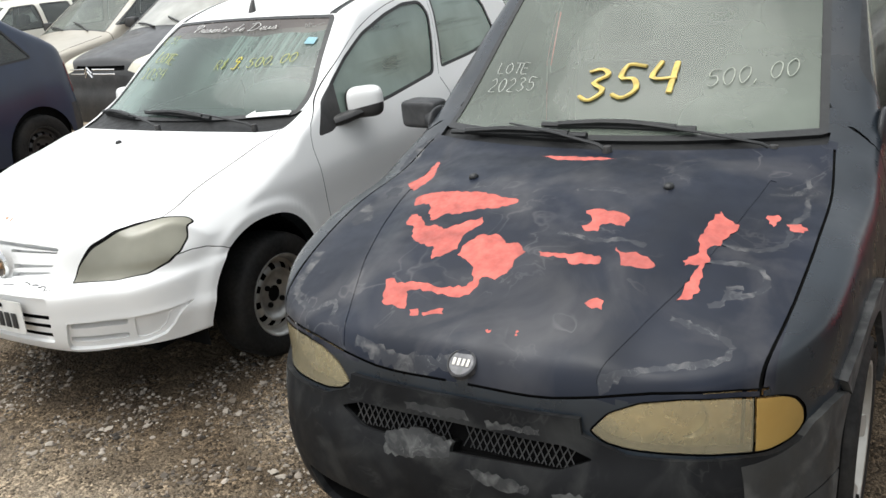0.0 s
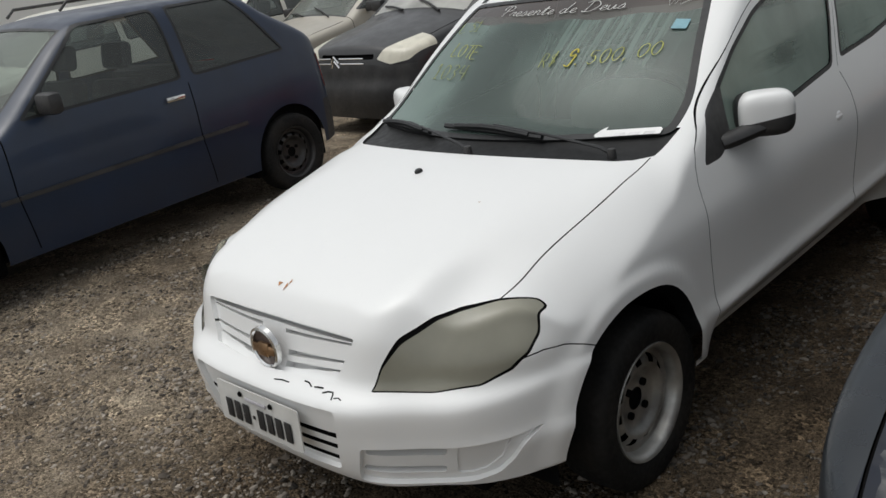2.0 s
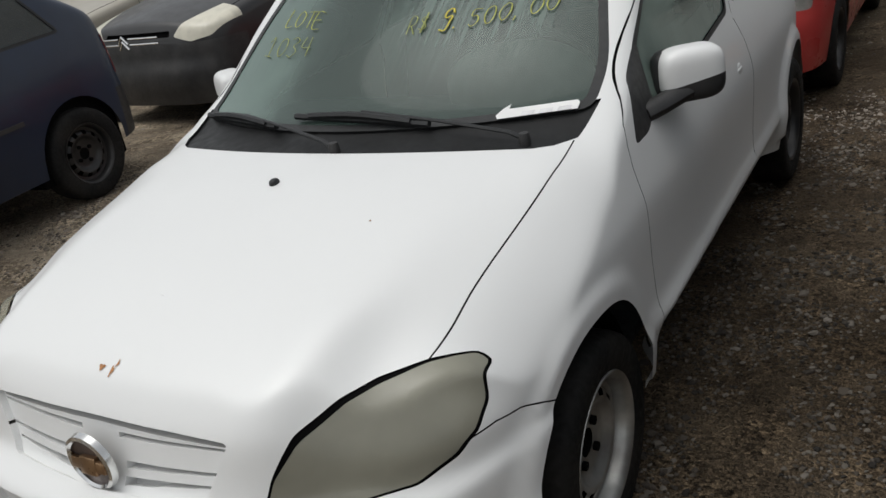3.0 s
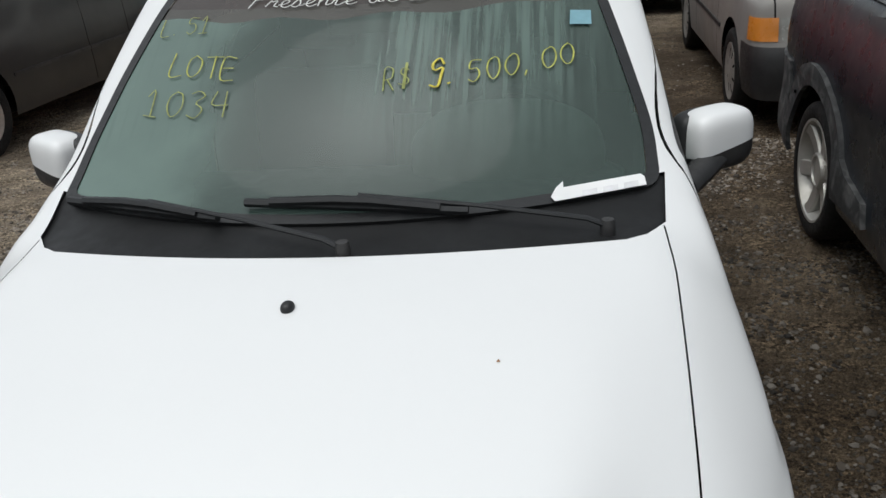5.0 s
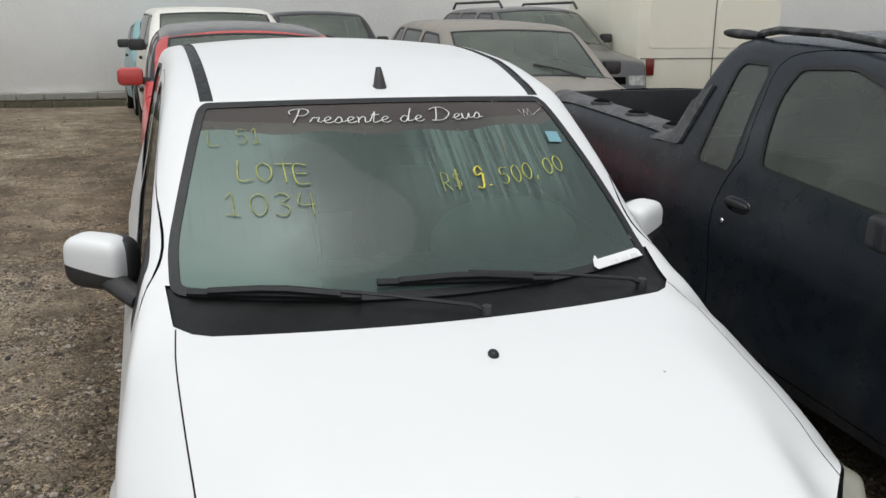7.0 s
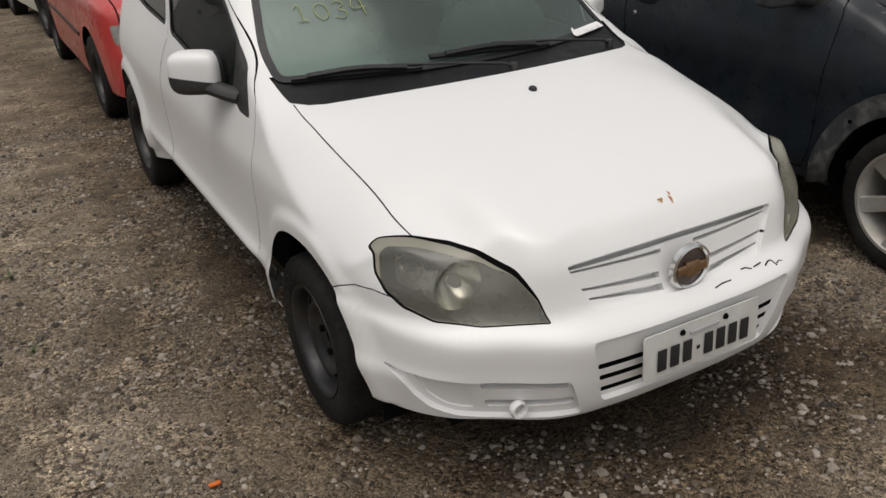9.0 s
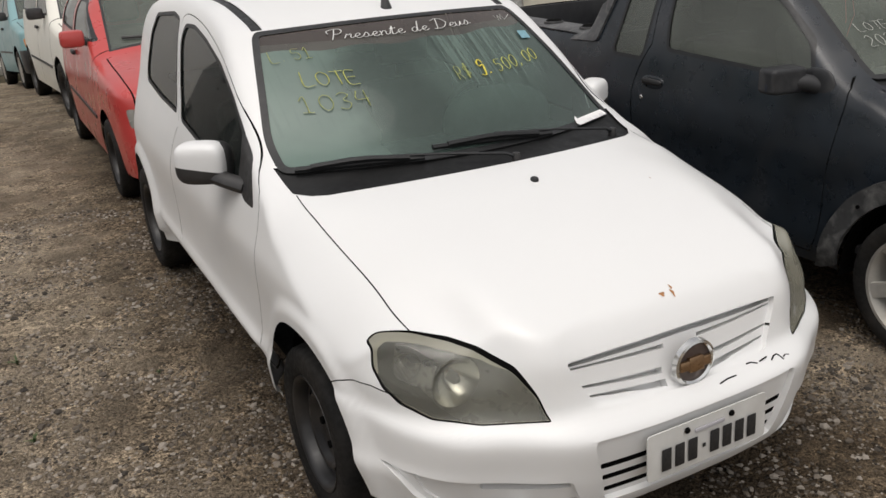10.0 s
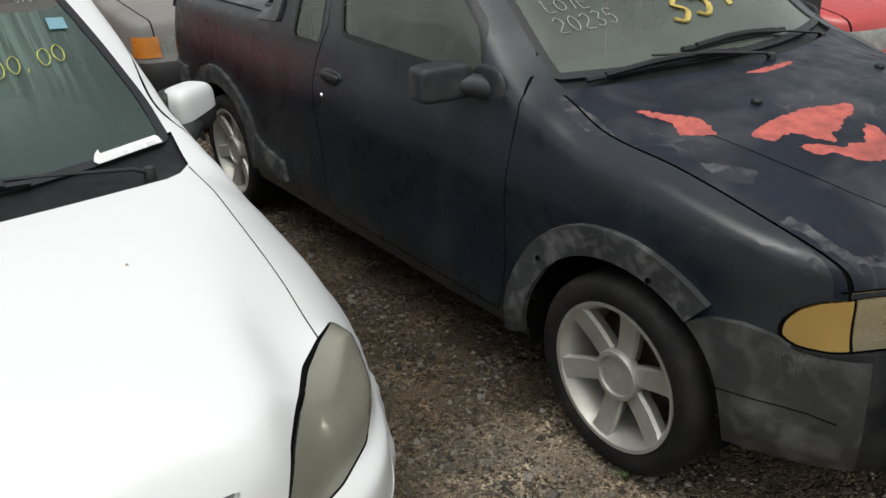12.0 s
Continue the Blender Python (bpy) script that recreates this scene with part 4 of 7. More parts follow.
WALL_Y, WALL_X = 15.6, -12.0


def build_walls():
    z = fall(WALL_Y)
    for name, box in (("wall_north", (4.0, WALL_Y + 0.12, z + 2.1, 32.0, 0.22, 4.4)), ("wall_west", (WALL_X - 0.12, 3.0, z + 2.1, 0.22, 25.2, 4.4))):
        w = part(name, bm_box(*box, 0.01), M_WALL, None, "whitewashed brick yard wall with damp stains")
        tagged(w, category="wall", kind="structure")
    rnd = random.Random(4)
    # damp plinth: rough rendered courses along the foot of the wall
    x = -11.8
    plinth = part("plinth", bm_box(4.0, WALL_Y - 0.03, z + 0.14, 31.6, 0.07, 0.27, 0.01), M_PLINTH, None, "low rendered plinth stained with moss")
    tagged(plinth, category="plinth", kind="structure")
    while x < 6:
        w = rnd.uniform(0.3, 0.75)
        for row in range(2):
            b = part("brick", bm_box(0, 0, 0, w - 0.02, 0.05, 0.125, 0.012, seg=1), M_PLINTH if row else M_MOSS, plinth)
            b.location = (x + w / 2 + row * 0.2, WALL_Y - 0.075 + rnd.uniform(-0.008, 0.008), z + 0.065 + row * 0.14)
        x += w


build_walls()


# ---- white three-door hatchback ----
def ramp(t):
    t = np.clip(t, 0, 1)
    return t * t * (3 - 2 * t)


def arch_norm(y, z):
    """1 on the lip of a front wheel arch, which is fuller towards the rear."""
    dy, up = y - 0.68, np.clip((z - 0.295) / 0.353, 0, None)
    fore, aft = np.clip(-dy / 0.328, 0, None), np.clip(dy / 0.335, 0, None)
    return np.where(dy < 0, (fore**2 + up**2) ** 0.5, (aft**2.5 + up**2.5) ** 0.4)


def front_arch():
    pts = []
    for k in range(33):
        a = math.pi * k / 32
        c, s_ = -math.cos(a), math.sin(a)
        n = float(arch_norm(np.array(0.68 + 0.33 * c), np.array(0.295 + 0.353 * s_)))
        pts.append((0.68 + 0.33 * c / n, 0.295 + 0.353 * s_ / n))
    return [(pts[0][0], 0.0), *pts, (pts[-1][0], 0.0)]


def hero_shell():
    crease = spline([0.05, 0.2, 0.31, 0.5, 0.78], [0.405, 0.440, 0.468, 0.497, 0.522])

    drop = spline([0.05, 0.2, 0.33, 0.4, 0.5, 0.6, 0.7, 0.8, 0.9], [0.078, 0.076, 0.069, 0.060, 0.046, 0.034, 0.022, 0.010, 0.0])

    def hood_fold(x, y):
        """The hood falls away outside a long crease on either side, and the fenders beyond it."""
        c = crease(y)
        d = np.abs(x) - 0.006 - (0.632 + 0.05 * np.clip(y - 0.34, 0, 0.56))
        e = d - 0.10
        ridge = 0.0022 * np.exp(-(((np.abs(x) - c) / 0.013) ** 2)) * ramp((y - 0.10) / 0.1) * ramp((0.85 - y) / 0.2)
        fender = (0.33 * (d + np.sqrt(d * d + 0.015**2)) + 0.5 * (e + np.sqrt(e * e + 0.02**2)) * ramp((0.75 - y) / 0.3)) * ramp((y - 0.30) / 0.16) * ramp((1.14 - y) / 0.18)
        return -drop(y) * ramp((np.abs(x) - c + 0.012) / (0.652 - c)) - fender + ridge

    def pressings(g):
        """Bumper shelf, flared arch lips, hollow doors and the ridge along the sills."""
        x, y, z = g[..., 0], g[..., 1], g[..., 2]
        shelf = 0.548 + 0.020 * np.clip(y / 0.4, 0, 1)
        out = 0.011 / (1 + np.exp(np.clip((z - shelf) / 0.005, -40, 40))) * ramp((0.52 - y) / 0.05) * ramp((z - 0.30) / 0.14) * ramp((x - 0.50) / 0.2)
        doors = ramp((y - 1.08) / 0.16) * ramp((2.86 - y) / 0.16) * (x > 0.5)
        hollow = -0.075 * ramp((0.405 - z) / 0.14) * doors
        ridge = 0.012 * np.exp(-(((z - 0.408) / 0.020) ** 2)) * doors
        lips = 0
        for d in (0.335 * (arch_norm(y, z) - 1), np.hypot(y - 3.19, z - 0.285) - 0.335):
            lips = np.maximum(lips, 0.016 * (1 - ramp((d - 0.030) / 0.038)) * (z > 0.30) * ramp((x - 0.55) / 0.12))
        lean = ramp((z - 0.615) / 0.12) * ramp((0.52 - y) / 0.25) * ramp((x - 0.40) / 0.2)
        x, y = x - 0.040 * lean, y + 0.006 * lean
        g[..., 0] = x + out + hollow + ridge + lips
        g[..., 1] = y - 0.5 * out * ramp((0.30 - y) / 0.2)

    return Shell(
        outline=[(0, -0.055), (0.2, -0.05), (0.38, -0.022), (0.535, 0.070), (0.650, 0.153), (0.7415, 0.282), (0.790, 0.45), (0.808, 0.76), (0.808, 1.2), (0.81, 1.9), (0.81, 2.7), (0.805, 3.15), (0.775, 3.48), (0.67, 3.65), (0.35, 3.71), (0, 3.72)],
        top=([-0.06, 0.0, 0.05, 0.11, 0.2, 0.35, 0.55, 0.72, 0.87, 0.95, 1.03, 1.374, 1.591, 1.65, 1.70, 1.76, 1.9, 2.1, 2.5, 2.9, 3.15, 3.30, 3.48, 3.64, 3.73],
             [0.60, 0.66, 0.724, 0.777, 0.817, 0.863, 0.908, 0.938, 0.953, 0.960, 0.984, 1.206, 1.336, 1.363, 1.378, 1.394, 1.426, 1.452, 1.466, 1.444, 1.415, 1.35, 1.14, 0.95, 0.85]),
        crown=([0, 0.1, 0.3, 0.80, 0.92, 1.0, 1.6, 1.9, 3.7], [0.12, 0.08, 0.062, 0.058, 0.05, 0.01, 0.01, 0.075, 0.12]),
        bow=([0.3, 0.55, 0.87, 1.7, 2.0, 2.4], [0.0, 0.12, 0.42, 0.41, 0.2, 0.0]),
        side=([0.1, 0.22, 0.26, 0.31, 0.375, 0.415, 0.455, 0.58, 0.66, 0.72, 0.80, 0.88, 0.95, 1.05, 1.15, 1.25, 1.35, 1.5], [0.06, 0.034, 0.020, 0.012, 0.004, 0.0, 0.012, 0.015, 0.012, 0.012, 0.030, 0.052, 0.075, 0.102, 0.125, 0.148, 0.176, 0.24]),
        front=([0.1, 0.26, 0.30, 0.35, 0.44, 0.52, 0.540, 0.552, 0.560, 0.570, 0.62, 0.70, 0.76, 0.9], [0.13, 0.075, 0.042, 0.024, 0.006, -0.004, -0.002, 0.008, 0.028, 0.058, 0.080, 0.103, 0.145, 0.3]),
        rear=([0.1, 0.3, 0.5, 0.6, 0.8, 1.0], [0.08, 0.02, 0.0, 0.05, 0.06, 0.1]),
        sill=([-0.1, 0.2, 0.4, 0.6, 1.0, 3.0, 3.4, 3.8], [0.285, 0.295, 0.30, 0.29, 0.270, 0.250, 0.26, 0.27]),
        step=0.024, rows=(58, 30), blend=1.5,
        flare=[(3.19, 0.275, 0.325, 0.006)],
        relief=hood_fold, sculpt=pressings,
    )


def build_hero():
    car = thing("hatchback", "white three-door hatchback with clouded headlamps, misted glass and dirty paint", "car", "parked cars")
    sh = hero_shell().build()
    front = lambda c: c.y < 0.62
    flank = lambda c: abs(c.x) > 0.4
    upper = lambda c: abs(c.x) > 0.3 and c.z > 0.85
    cabin = lambda c: 0.88 < c.z and 0.8 < c.y < 2.1
    for arch in (front_arch(), arch_poly(3.19, 0.285, 0.335, 0.0)):
        sh.both("arch", arch, "x", lambda c: abs(c.x) > 0.4 and c.z < 0.75)
    # windscreen, its rubber and the black cowl below it
    low = [(x, 1.0 + 0.42 * x * x) for x in np.linspace(-0.662, 0.662, 17)]
    edge = [(0.660, 1.15), (0.622, 1.30), (0.578, 1.48), (0.550, 1.585)]
    high = [(x, 1.656 + 0.29 * x * x) for x in np.linspace(0.528, -0.528, 13)]
    wsp = low + [(x, y + 0.42 * x * x) for x, y in edge] + high + [(-x, y + 0.42 * x * x) for x, y in edge[::-1]]
    wsp = rounded([tuple(p) for p in wsp], 0.05, 4)
    sh.cut("seal_ws", wsp, "z", cabin)
    cowl = [(x, 0.884 + 0.31 * x * x + 0.05 * max(0.0, (abs(x) - 0.575) / 0.08) ** 2) for x in np.linspace(-0.660, 0.660, 33)] + [(x, 1.03 + 0.42 * x * x) for x in np.linspace(0.672, -0.672, 15)]
    sh.cut("cowl", [tuple(p) for p in cowl], "z", cabin, ["body"])
    sh.cut("windscreen", shrink(wsp, 0.026), "z", cabin, ["seal_ws"])
    band = [(-0.7, 1.60), *[(x, 1.545 + 0.42 * x * x) for x in np.linspace(-0.6, 0.6, 13)], (0.7, 1.60), (0.7, 1.95), (-0.7, 1.95)]
    sh.cut("band", [tuple(p) for p in band], "z", cabin, ["windscreen"])
    edge = [(-0.7, 1.60), *[(x, 1.508 + 0.42 * x * x + 0.008 * math.sin(23 * x)) for x in np.linspace(-0.6, 0.6, 25)], (0.7, 1.60), (0.7, 1.95), (-0.7, 1.95)]
    sh.cut("band_edge", [tuple(p) for p in edge], "z", cabin, ["windscreen"])
    # side windows and the black mirror corners
    door_win = rounded([(1.205, 0.885), (1.45, 0.895), (1.81, 0.91), (2.29, 0.95), (2.37, 1.10), (2.42, 1.26), (2.37, 1.338), (2.2, 1.346), (2.0, 1.314), (1.757, 1.252), (1.56, 1.163), (1.40, 1.065)], 0.04, 3)
    quarter = rounded([(2.375, 0.965), (2.75, 0.98), (3.07, 1.012), (3.115, 1.08), (3.06, 1.24), (2.95, 1.340), (2.6, 1.370), (2.47, 1.352), (2.465, 1.25), (2.43, 1.1)], 0.03, 3)
    for nm, poly in (("door", door_win), ("quarter", quarter)):
        sh.both("seal_" + nm, poly, "x", upper, ["body"])
        sh.both("glass_" + nm, shrink(poly, 0.016), "x", upper, ["seal_" + nm])
    sh.both("sail", rounded([(1.195, 0.865), (1.30, 0.865), (1.40, 0.905), (1.425, 1.065), (1.40, 1.062), (1.30, 1.0)], 0.02, 2), "x", lambda c: abs(c.x) > 0.3 and c.z > 0.76, ["body", "seal_door", "glass_door"])
    # lamps
    edge3 = ((0.406, 0.040, 0.574), (0.557, 0.126, 0.570), (0.650, 0.200, 0.578), (0.703, 0.270, 0.604), (0.727, 0.315, 0.633), (0.734, 0.355, 0.677), (0.720, 0.412, 0.727), (0.695, 0.410, 0.743),
             (0.629, 0.337, 0.758), (0.561, 0.267, 0.753), (0.505, 0.182, 0.735), (0.462, 0.123, 0.706), (0.446, 0.098, 0.675), (0.424, 0.075, 0.630))
    sn, cs = math.sin(radians(40)), math.cos(radians(40))
    flat = [(x, y * sn + z * cs) for x, y, z in edge3]
    lamp = rounded(flat, 0.010, 2)
    nose = lambda c: c.y < -0.02 and c.z > 0.40 and abs(c.x) > 0.36
    sh.tilt(40)
    sh.both("lamp_edge", lamp, "y", nose)
    inner = rounded([(x + (0.003 if 8 < k < 13 else 0), z - (0.010 if 8 < k < 12 else 0.004 if k in (8, 12) else 0)) for k, (x, z) in enumerate(flat)], 0.010, 2)
    sh.both("lamp", shrink(inner, 0.0045), "y", nose, ["lamp_edge"])
    sh.both("lamp_clear", [(x, z - 0.034 if z > 0.70 else z - 0.012 if z > 0.64 else z) for x, z in shrink(inner, 0.0055)], "y", nose, ["lamp"])
    sh.tilt(-40)
    # nose: louvred grille panel, ledge, lower intake, bumper slots, fog-lamp blanks
    sh.cut("panel", rounded([(-0.350, 0.703), (-0.2, 0.709), (0, 0.711), (0.2, 0.709), (0.350, 0.703), (0.325, 0.655), (0.285, 0.582), (0, 0.572), (-0.285, 0.582), (-0.325, 0.655)], 0.012, 2), "y", front, ["body"])
    sh.cut("grille", rounded([(-0.343, 0.699), (-0.2, 0.7065), (0, 0.7085), (0.2, 0.7065), (0.343, 0.699), (0.338, 0.690), (0, 0.696), (-0.338, 0.690)], 0.006, 2), "y", front, ["panel"])
    for sg in (1, -1):
        f = (lambda s: lambda c: c.y < 0.62)(sg)
        for k, (xa, xb, za, zb, w) in enumerate(((0.056, 0.335, 0.676, 0.684, 0.006), (0.07, 0.315, 0.618, 0.634, 0.008), (0.065, 0.292, 0.590, 0.608, 0.0065))):
            sh.cut("louvre%d%d" % (k, sg), [(sg * xa, za - w), (sg * xb, zb - w * 0.4), (sg * xb, zb + w * 0.4), (sg * xa, za + w)], "y", f, ["panel"])
    sh.cut("plate_recess", rounded([(-0.285, 0.328), (0.285, 0.328), (0.318, 0.44), (0.338, 0.534), (-0.338, 0.534), (-0.318, 0.44)], 0.02, 3), "y", front, ["body"])
    for k, (z, a) in enumerate(((0.440, 0.306), (0.400, 0.296), (0.356, 0.284))):
        sh.cut("intake%d" % k, rounded([(-a, z - 0.008), (a, z - 0.008), (a + 0.003, z + 0.009), (-a - 0.003, z + 0.009)], 0.005, 2), "y", front, ["plate_recess"])
    sh.both("corner_recess", rounded([(0.335, 0.300), (0.375, 0.400), (0.384, 0.424), (0.60, 0.427), (0.715, 0.436), (0.757, 0.446), (0.728, 0.405), (0.705, 0.365), (0.672, 0.328), (0.62, 0.308), (0.56, 0.300)], 0.012, 3), "y", front, ["body"])
    for k, poly in enumerate(([(0.381, 0.392), (0.575, 0.389), (0.583, 0.412), (0.390, 0.416)], [(0.354, 0.331), (0.558, 0.326), (0.566, 0.351), (0.364, 0.354)])):
        sh.both("slot%d" % k, rounded(poly, 0.009, 3), "y", front, ["corner_recess"])
    sh.both("fog", rounded([(0.584, 0.321), (0.62, 0.324), (0.652, 0.335), (0.690, 0.369), (0.714, 0.426), (0.665, 0.421), (0.608, 0.419)], 0.008, 2), "y", front, ["corner_recess"])
    # panel gaps
    sh.gap("hood", [(0.626, 0.27), (0.632, 0.335), (0.639, 0.42), (0.645, 0.54), (0.653, 0.70), (0.660, 0.90), (0.658, 1.0), (0.655, 1.06)], "z", lambda c: c.z > 0.7, 0.0036)
    sh.gap("bumper", [(0.29, 0.626), (0.315, 0.630), (0.366, 0.632), (0.425, 0.621), (0.47, 0.602), (0.515, 0.578)], "x", lambda c: abs(c.x) > 0.5 and c.y < 0.75, 0.0035)
    sh.gap("door_front", [(1.175, 0.925), (1.15, 0.892), (1.133, 0.85), (1.128, 0.80), (1.135, 0.68), (1.15, 0.5), (1.15, 0.34), (1.16, 0.302)], "x", flank, 0.0032)
    sh.gap("door_low", [(1.16, 0.302), (1.5, 0.298), (2.2, 0.292), (2.26, 0.32), (2.36, 0.55), (2.38, 0.80), (2.33, 0.92)], "x", flank, 0.0045)
    sh.gap("door_top", [(1.175, 0.925), (1.34, 1.045), (1.50, 1.148), (1.74, 1.270), (2.0, 1.343), (2.25, 1.374), (2.41, 1.362), (2.444, 1.27), (2.40, 1.10), (2.33, 0.94)], "x", upper, 0.0030)
    # roof channels and big panels
    sh.both("channel", [(0.500, 1.735), (0.538, 1.745), (0.545, 2.1), (0.55, 3.15), (0.515, 3.15), (0.508, 2.1)], "z", lambda c: c.z > 1.2, ["body"])
    sh.cut("hood", [(-0.626, -0.2), (0.626, -0.2), (0.633, 0.35), (0.653, 0.7), (0.658, 1.0), (0.63, 1.2), (-0.63, 1.2), (-0.658, 1.0), (-0.653, 0.7), (-0.633, 0.35)], "z", lambda c: c.z > 0.715 and c.y < 1.06, ["body"])
    sh.cut("bumper", [(-1, 0.1), (1, 0.1), (1, 0.60), (0.795, 0.59), (0.77, 0.621), (0.745, 0.632), (0.70, 0.610), (0.40, 0.565), (0.36, 0.70), (-0.36, 0.70), (-0.40, 0.565), (-0.70, 0.610), (-0.745, 0.632), (-0.77, 0.621), (-0.795, 0.59), (-1, 0.60)], "y", lambda c: c.y < 0.52, ["body"])
    sh.both("door", [(1.13, 0.302), (2.24, 0.292), (2.37, 0.8), (2.34, 0.95), (2.45, 1.27), (2.3, 1.36), (1.75, 1.27), (1.18, 0.92)], "x", flank, ["body"])
    sh.finish()
    sh.emit("body", "body_shell", M_WHITE, car)
    sh.emit("hood", "hood", M_WHITE, car, "dull white hood with a rust spot")
    sh.emit("bumper", "front_bumper", M_WHITE, car, "white bumper with chipped paint")
    for sg in (1, -1):
        w = (lambda s: lambda c: c.x * s > 0)(sg)
        sh.emit("door", "door", M_WHITE, car, where=w)
        pane, words = (M_GLASS_SIDE, "misted side window") if sg > 0 else (M_GLASS_CLEAR, "clear dark side window")
        sh.emit("glass_door", "window_pane", pane, car, words, push=0.006, where=w)
        sh.emit("glass_quarter", "window_pane", pane, car, words, push=0.006, where=w)
        sh.emit("seal_door", "window_seal", M_SEAL, car, where=w)
        sh.emit("seal_quarter", "window_seal", M_SEAL, car, where=w)
        sh.emit("sail", "mirror_mount", M_PLASTIC, car, where=w)
        sh.emit("channel", "roof_channel", M_SEAL, car, push=0.004, where=w)
        lp = sh.emit("lamp_clear", "headlamp", M_LAMP_FOGGED if sg > 0 else M_LAMP_CLEAR, car, "clouded yellowish headlamp", where=w)
        sh.emit("lamp", "lamp_haze", M_LAMP_FOGGED if sg > 0 else M_LAMP_HAZE, lp, "yellowed upper edge of the lamp", where=w)
        sh.emit("lamp_edge", "lamp_gasket", M_GAP, lp, push=0.004, where=w)
        sh.emit("lamp_clear", "lamp_bowl", M_BOWL, lp, push=0.085, where=w)
        part("reflector", bm_lathe([(0.0, 0.05), (0.02, 0.045), (0.045, 0.02), (0.06, -0.005), (0.066, -0.02)], 28, "y", None, (sg * 0.575, 0.262 if sg > 0 else 0.228, 0.655)), M_REFLECT, lp)
        part("inner_reflector", bm_lathe([(0.0, 0.04), (0.014, 0.035), (0.028, 0.015), (0.036, -0.006), (0.038, -0.014)], 24, "y", None, (sg * 0.652, 0.365 if sg > 0 else 0.338, 0.668)), M_REFLECT, lp)
        sh.emit("corner_recess", "bumper_recess", M_WHITE, car, push=0.016, wall=True, where=w, skip=["fog", "slot0", "slot1"])
        sh.emit("fog", "fog_lamp_blank", M_WHITE, car, push=0.022, wall=True, base=0.016, where=w)
        for k in range(2):
            sh.emit("slot%d" % k, "bumper_slot", M_WHITE, car, push=0.052, wall=True, base=0.016, where=w)
        for k in range(3):
            sh.emit("louvre%d%d" % (k, sg), "grille_slot", M_WHITE, car, push=0.044, wall=True, base=0.015)
    sh.emit_gaps(car, M_GAP)
    sh.emit("seal_ws", "windscreen_seal", M_SEAL, car)
    sh.emit("cowl", "cowl_cover", M_COWL, car, "black plastic cowl below the windscreen", push=0.008, wall=True)
    ws = sh.emit("windscreen", "windscreen", M_GLASS_WS, car, "misted windscreen with hand-painted price", push=0.003)
    sh.emit("band_edge", "sun_band", M_BAND_EDGE, ws, "brown sun band fading out", push=0.003)
    sh.emit("band", "sun_band", M_BAND, ws, "faded brown sun band", push=0.003)
    sh.emit("panel", "grille_panel", M_WHITE, car, push=0.015, wall=True, skip=["grille"] + ["louvre%d%d" % (k, s) for k in range(3) for s in (1, -1)])
    sh.emit("grille", "grille_slot", M_WHITE, car, push=0.050, wall=True, base=0.015)
    for k in range(3):
        sh.emit("intake%d" % k, "intake_slot", M_GAP, car, push=0.040, wall=True, base=0.016)
    sh.emit("plate_recess", "plate_recess", M_WHITE, car, push=0.016, wall=True, skip=["intake0", "intake1", "intake2"])
    underside(car, sh, [(0.695, 0.29), (3.19, 0.285)], 0.35, 0.765, 0.24)
    wheel(car, 0.70, 0.765, 0.268, 0.275, 0.178, 0.165, "steel", M_STEEL, spin=0.3)
    wheel(car, -0.70, 0.765, 0.268, 0.275, 0.178, 0.165, "steel", M_BLKSTEEL, spin=1.1)
    wheel(car, 0.715, 3.19, 0.268, 0.275, 0.178, 0.165, "steel", M_BLKSTEEL)
    wheel(car, -0.715, 3.19, 0.268, 0.275, 0.178, 0.165, "steel", M_BLKSTEEL, spin=0.7)
    return car, sh, ws


M_BOWL = plain("smoked_lamp_bowl", (0.17, 0.17, 0.155), 0.3, 0.4, 0.3, 10, 0.02, 14)
M_COWL = plain("weathered_cowl_plastic", (0.010, 0.0105, 0.011), 0.5, 0, 0.35, 9, 0.01, 200, spec=0.3)
hero, hero_sh, hero_ws = build_hero()


def hero_glass(x, z, lift=0.0018):
    """A point on the outside of the windscreen, at height z."""
    ys = np.linspace(1.0, 1.75, 200)
    y = float(np.interp(z, hero_sh.top(ys), ys)) + 0.42 * x * x
    return Vector((x, y - lift * 0.54, float(hero_sh.height(np.array(x), np.array(y))) + lift * 0.84))


def front_y(sh, x, z):
    """How far forward a shell's nose stands at (x, z)."""
    g = sh.grid.reshape(-1, 3)
    g = g[g[:, 1] < 0.45]
    d = np.hypot(g[:, 0] - abs(x), g[:, 2] - z)
    k = np.argsort(d)[:4]
    w = 1 / (d[k] + 1e-4)
    return float((g[k, 1] * w).sum() / w.sum())


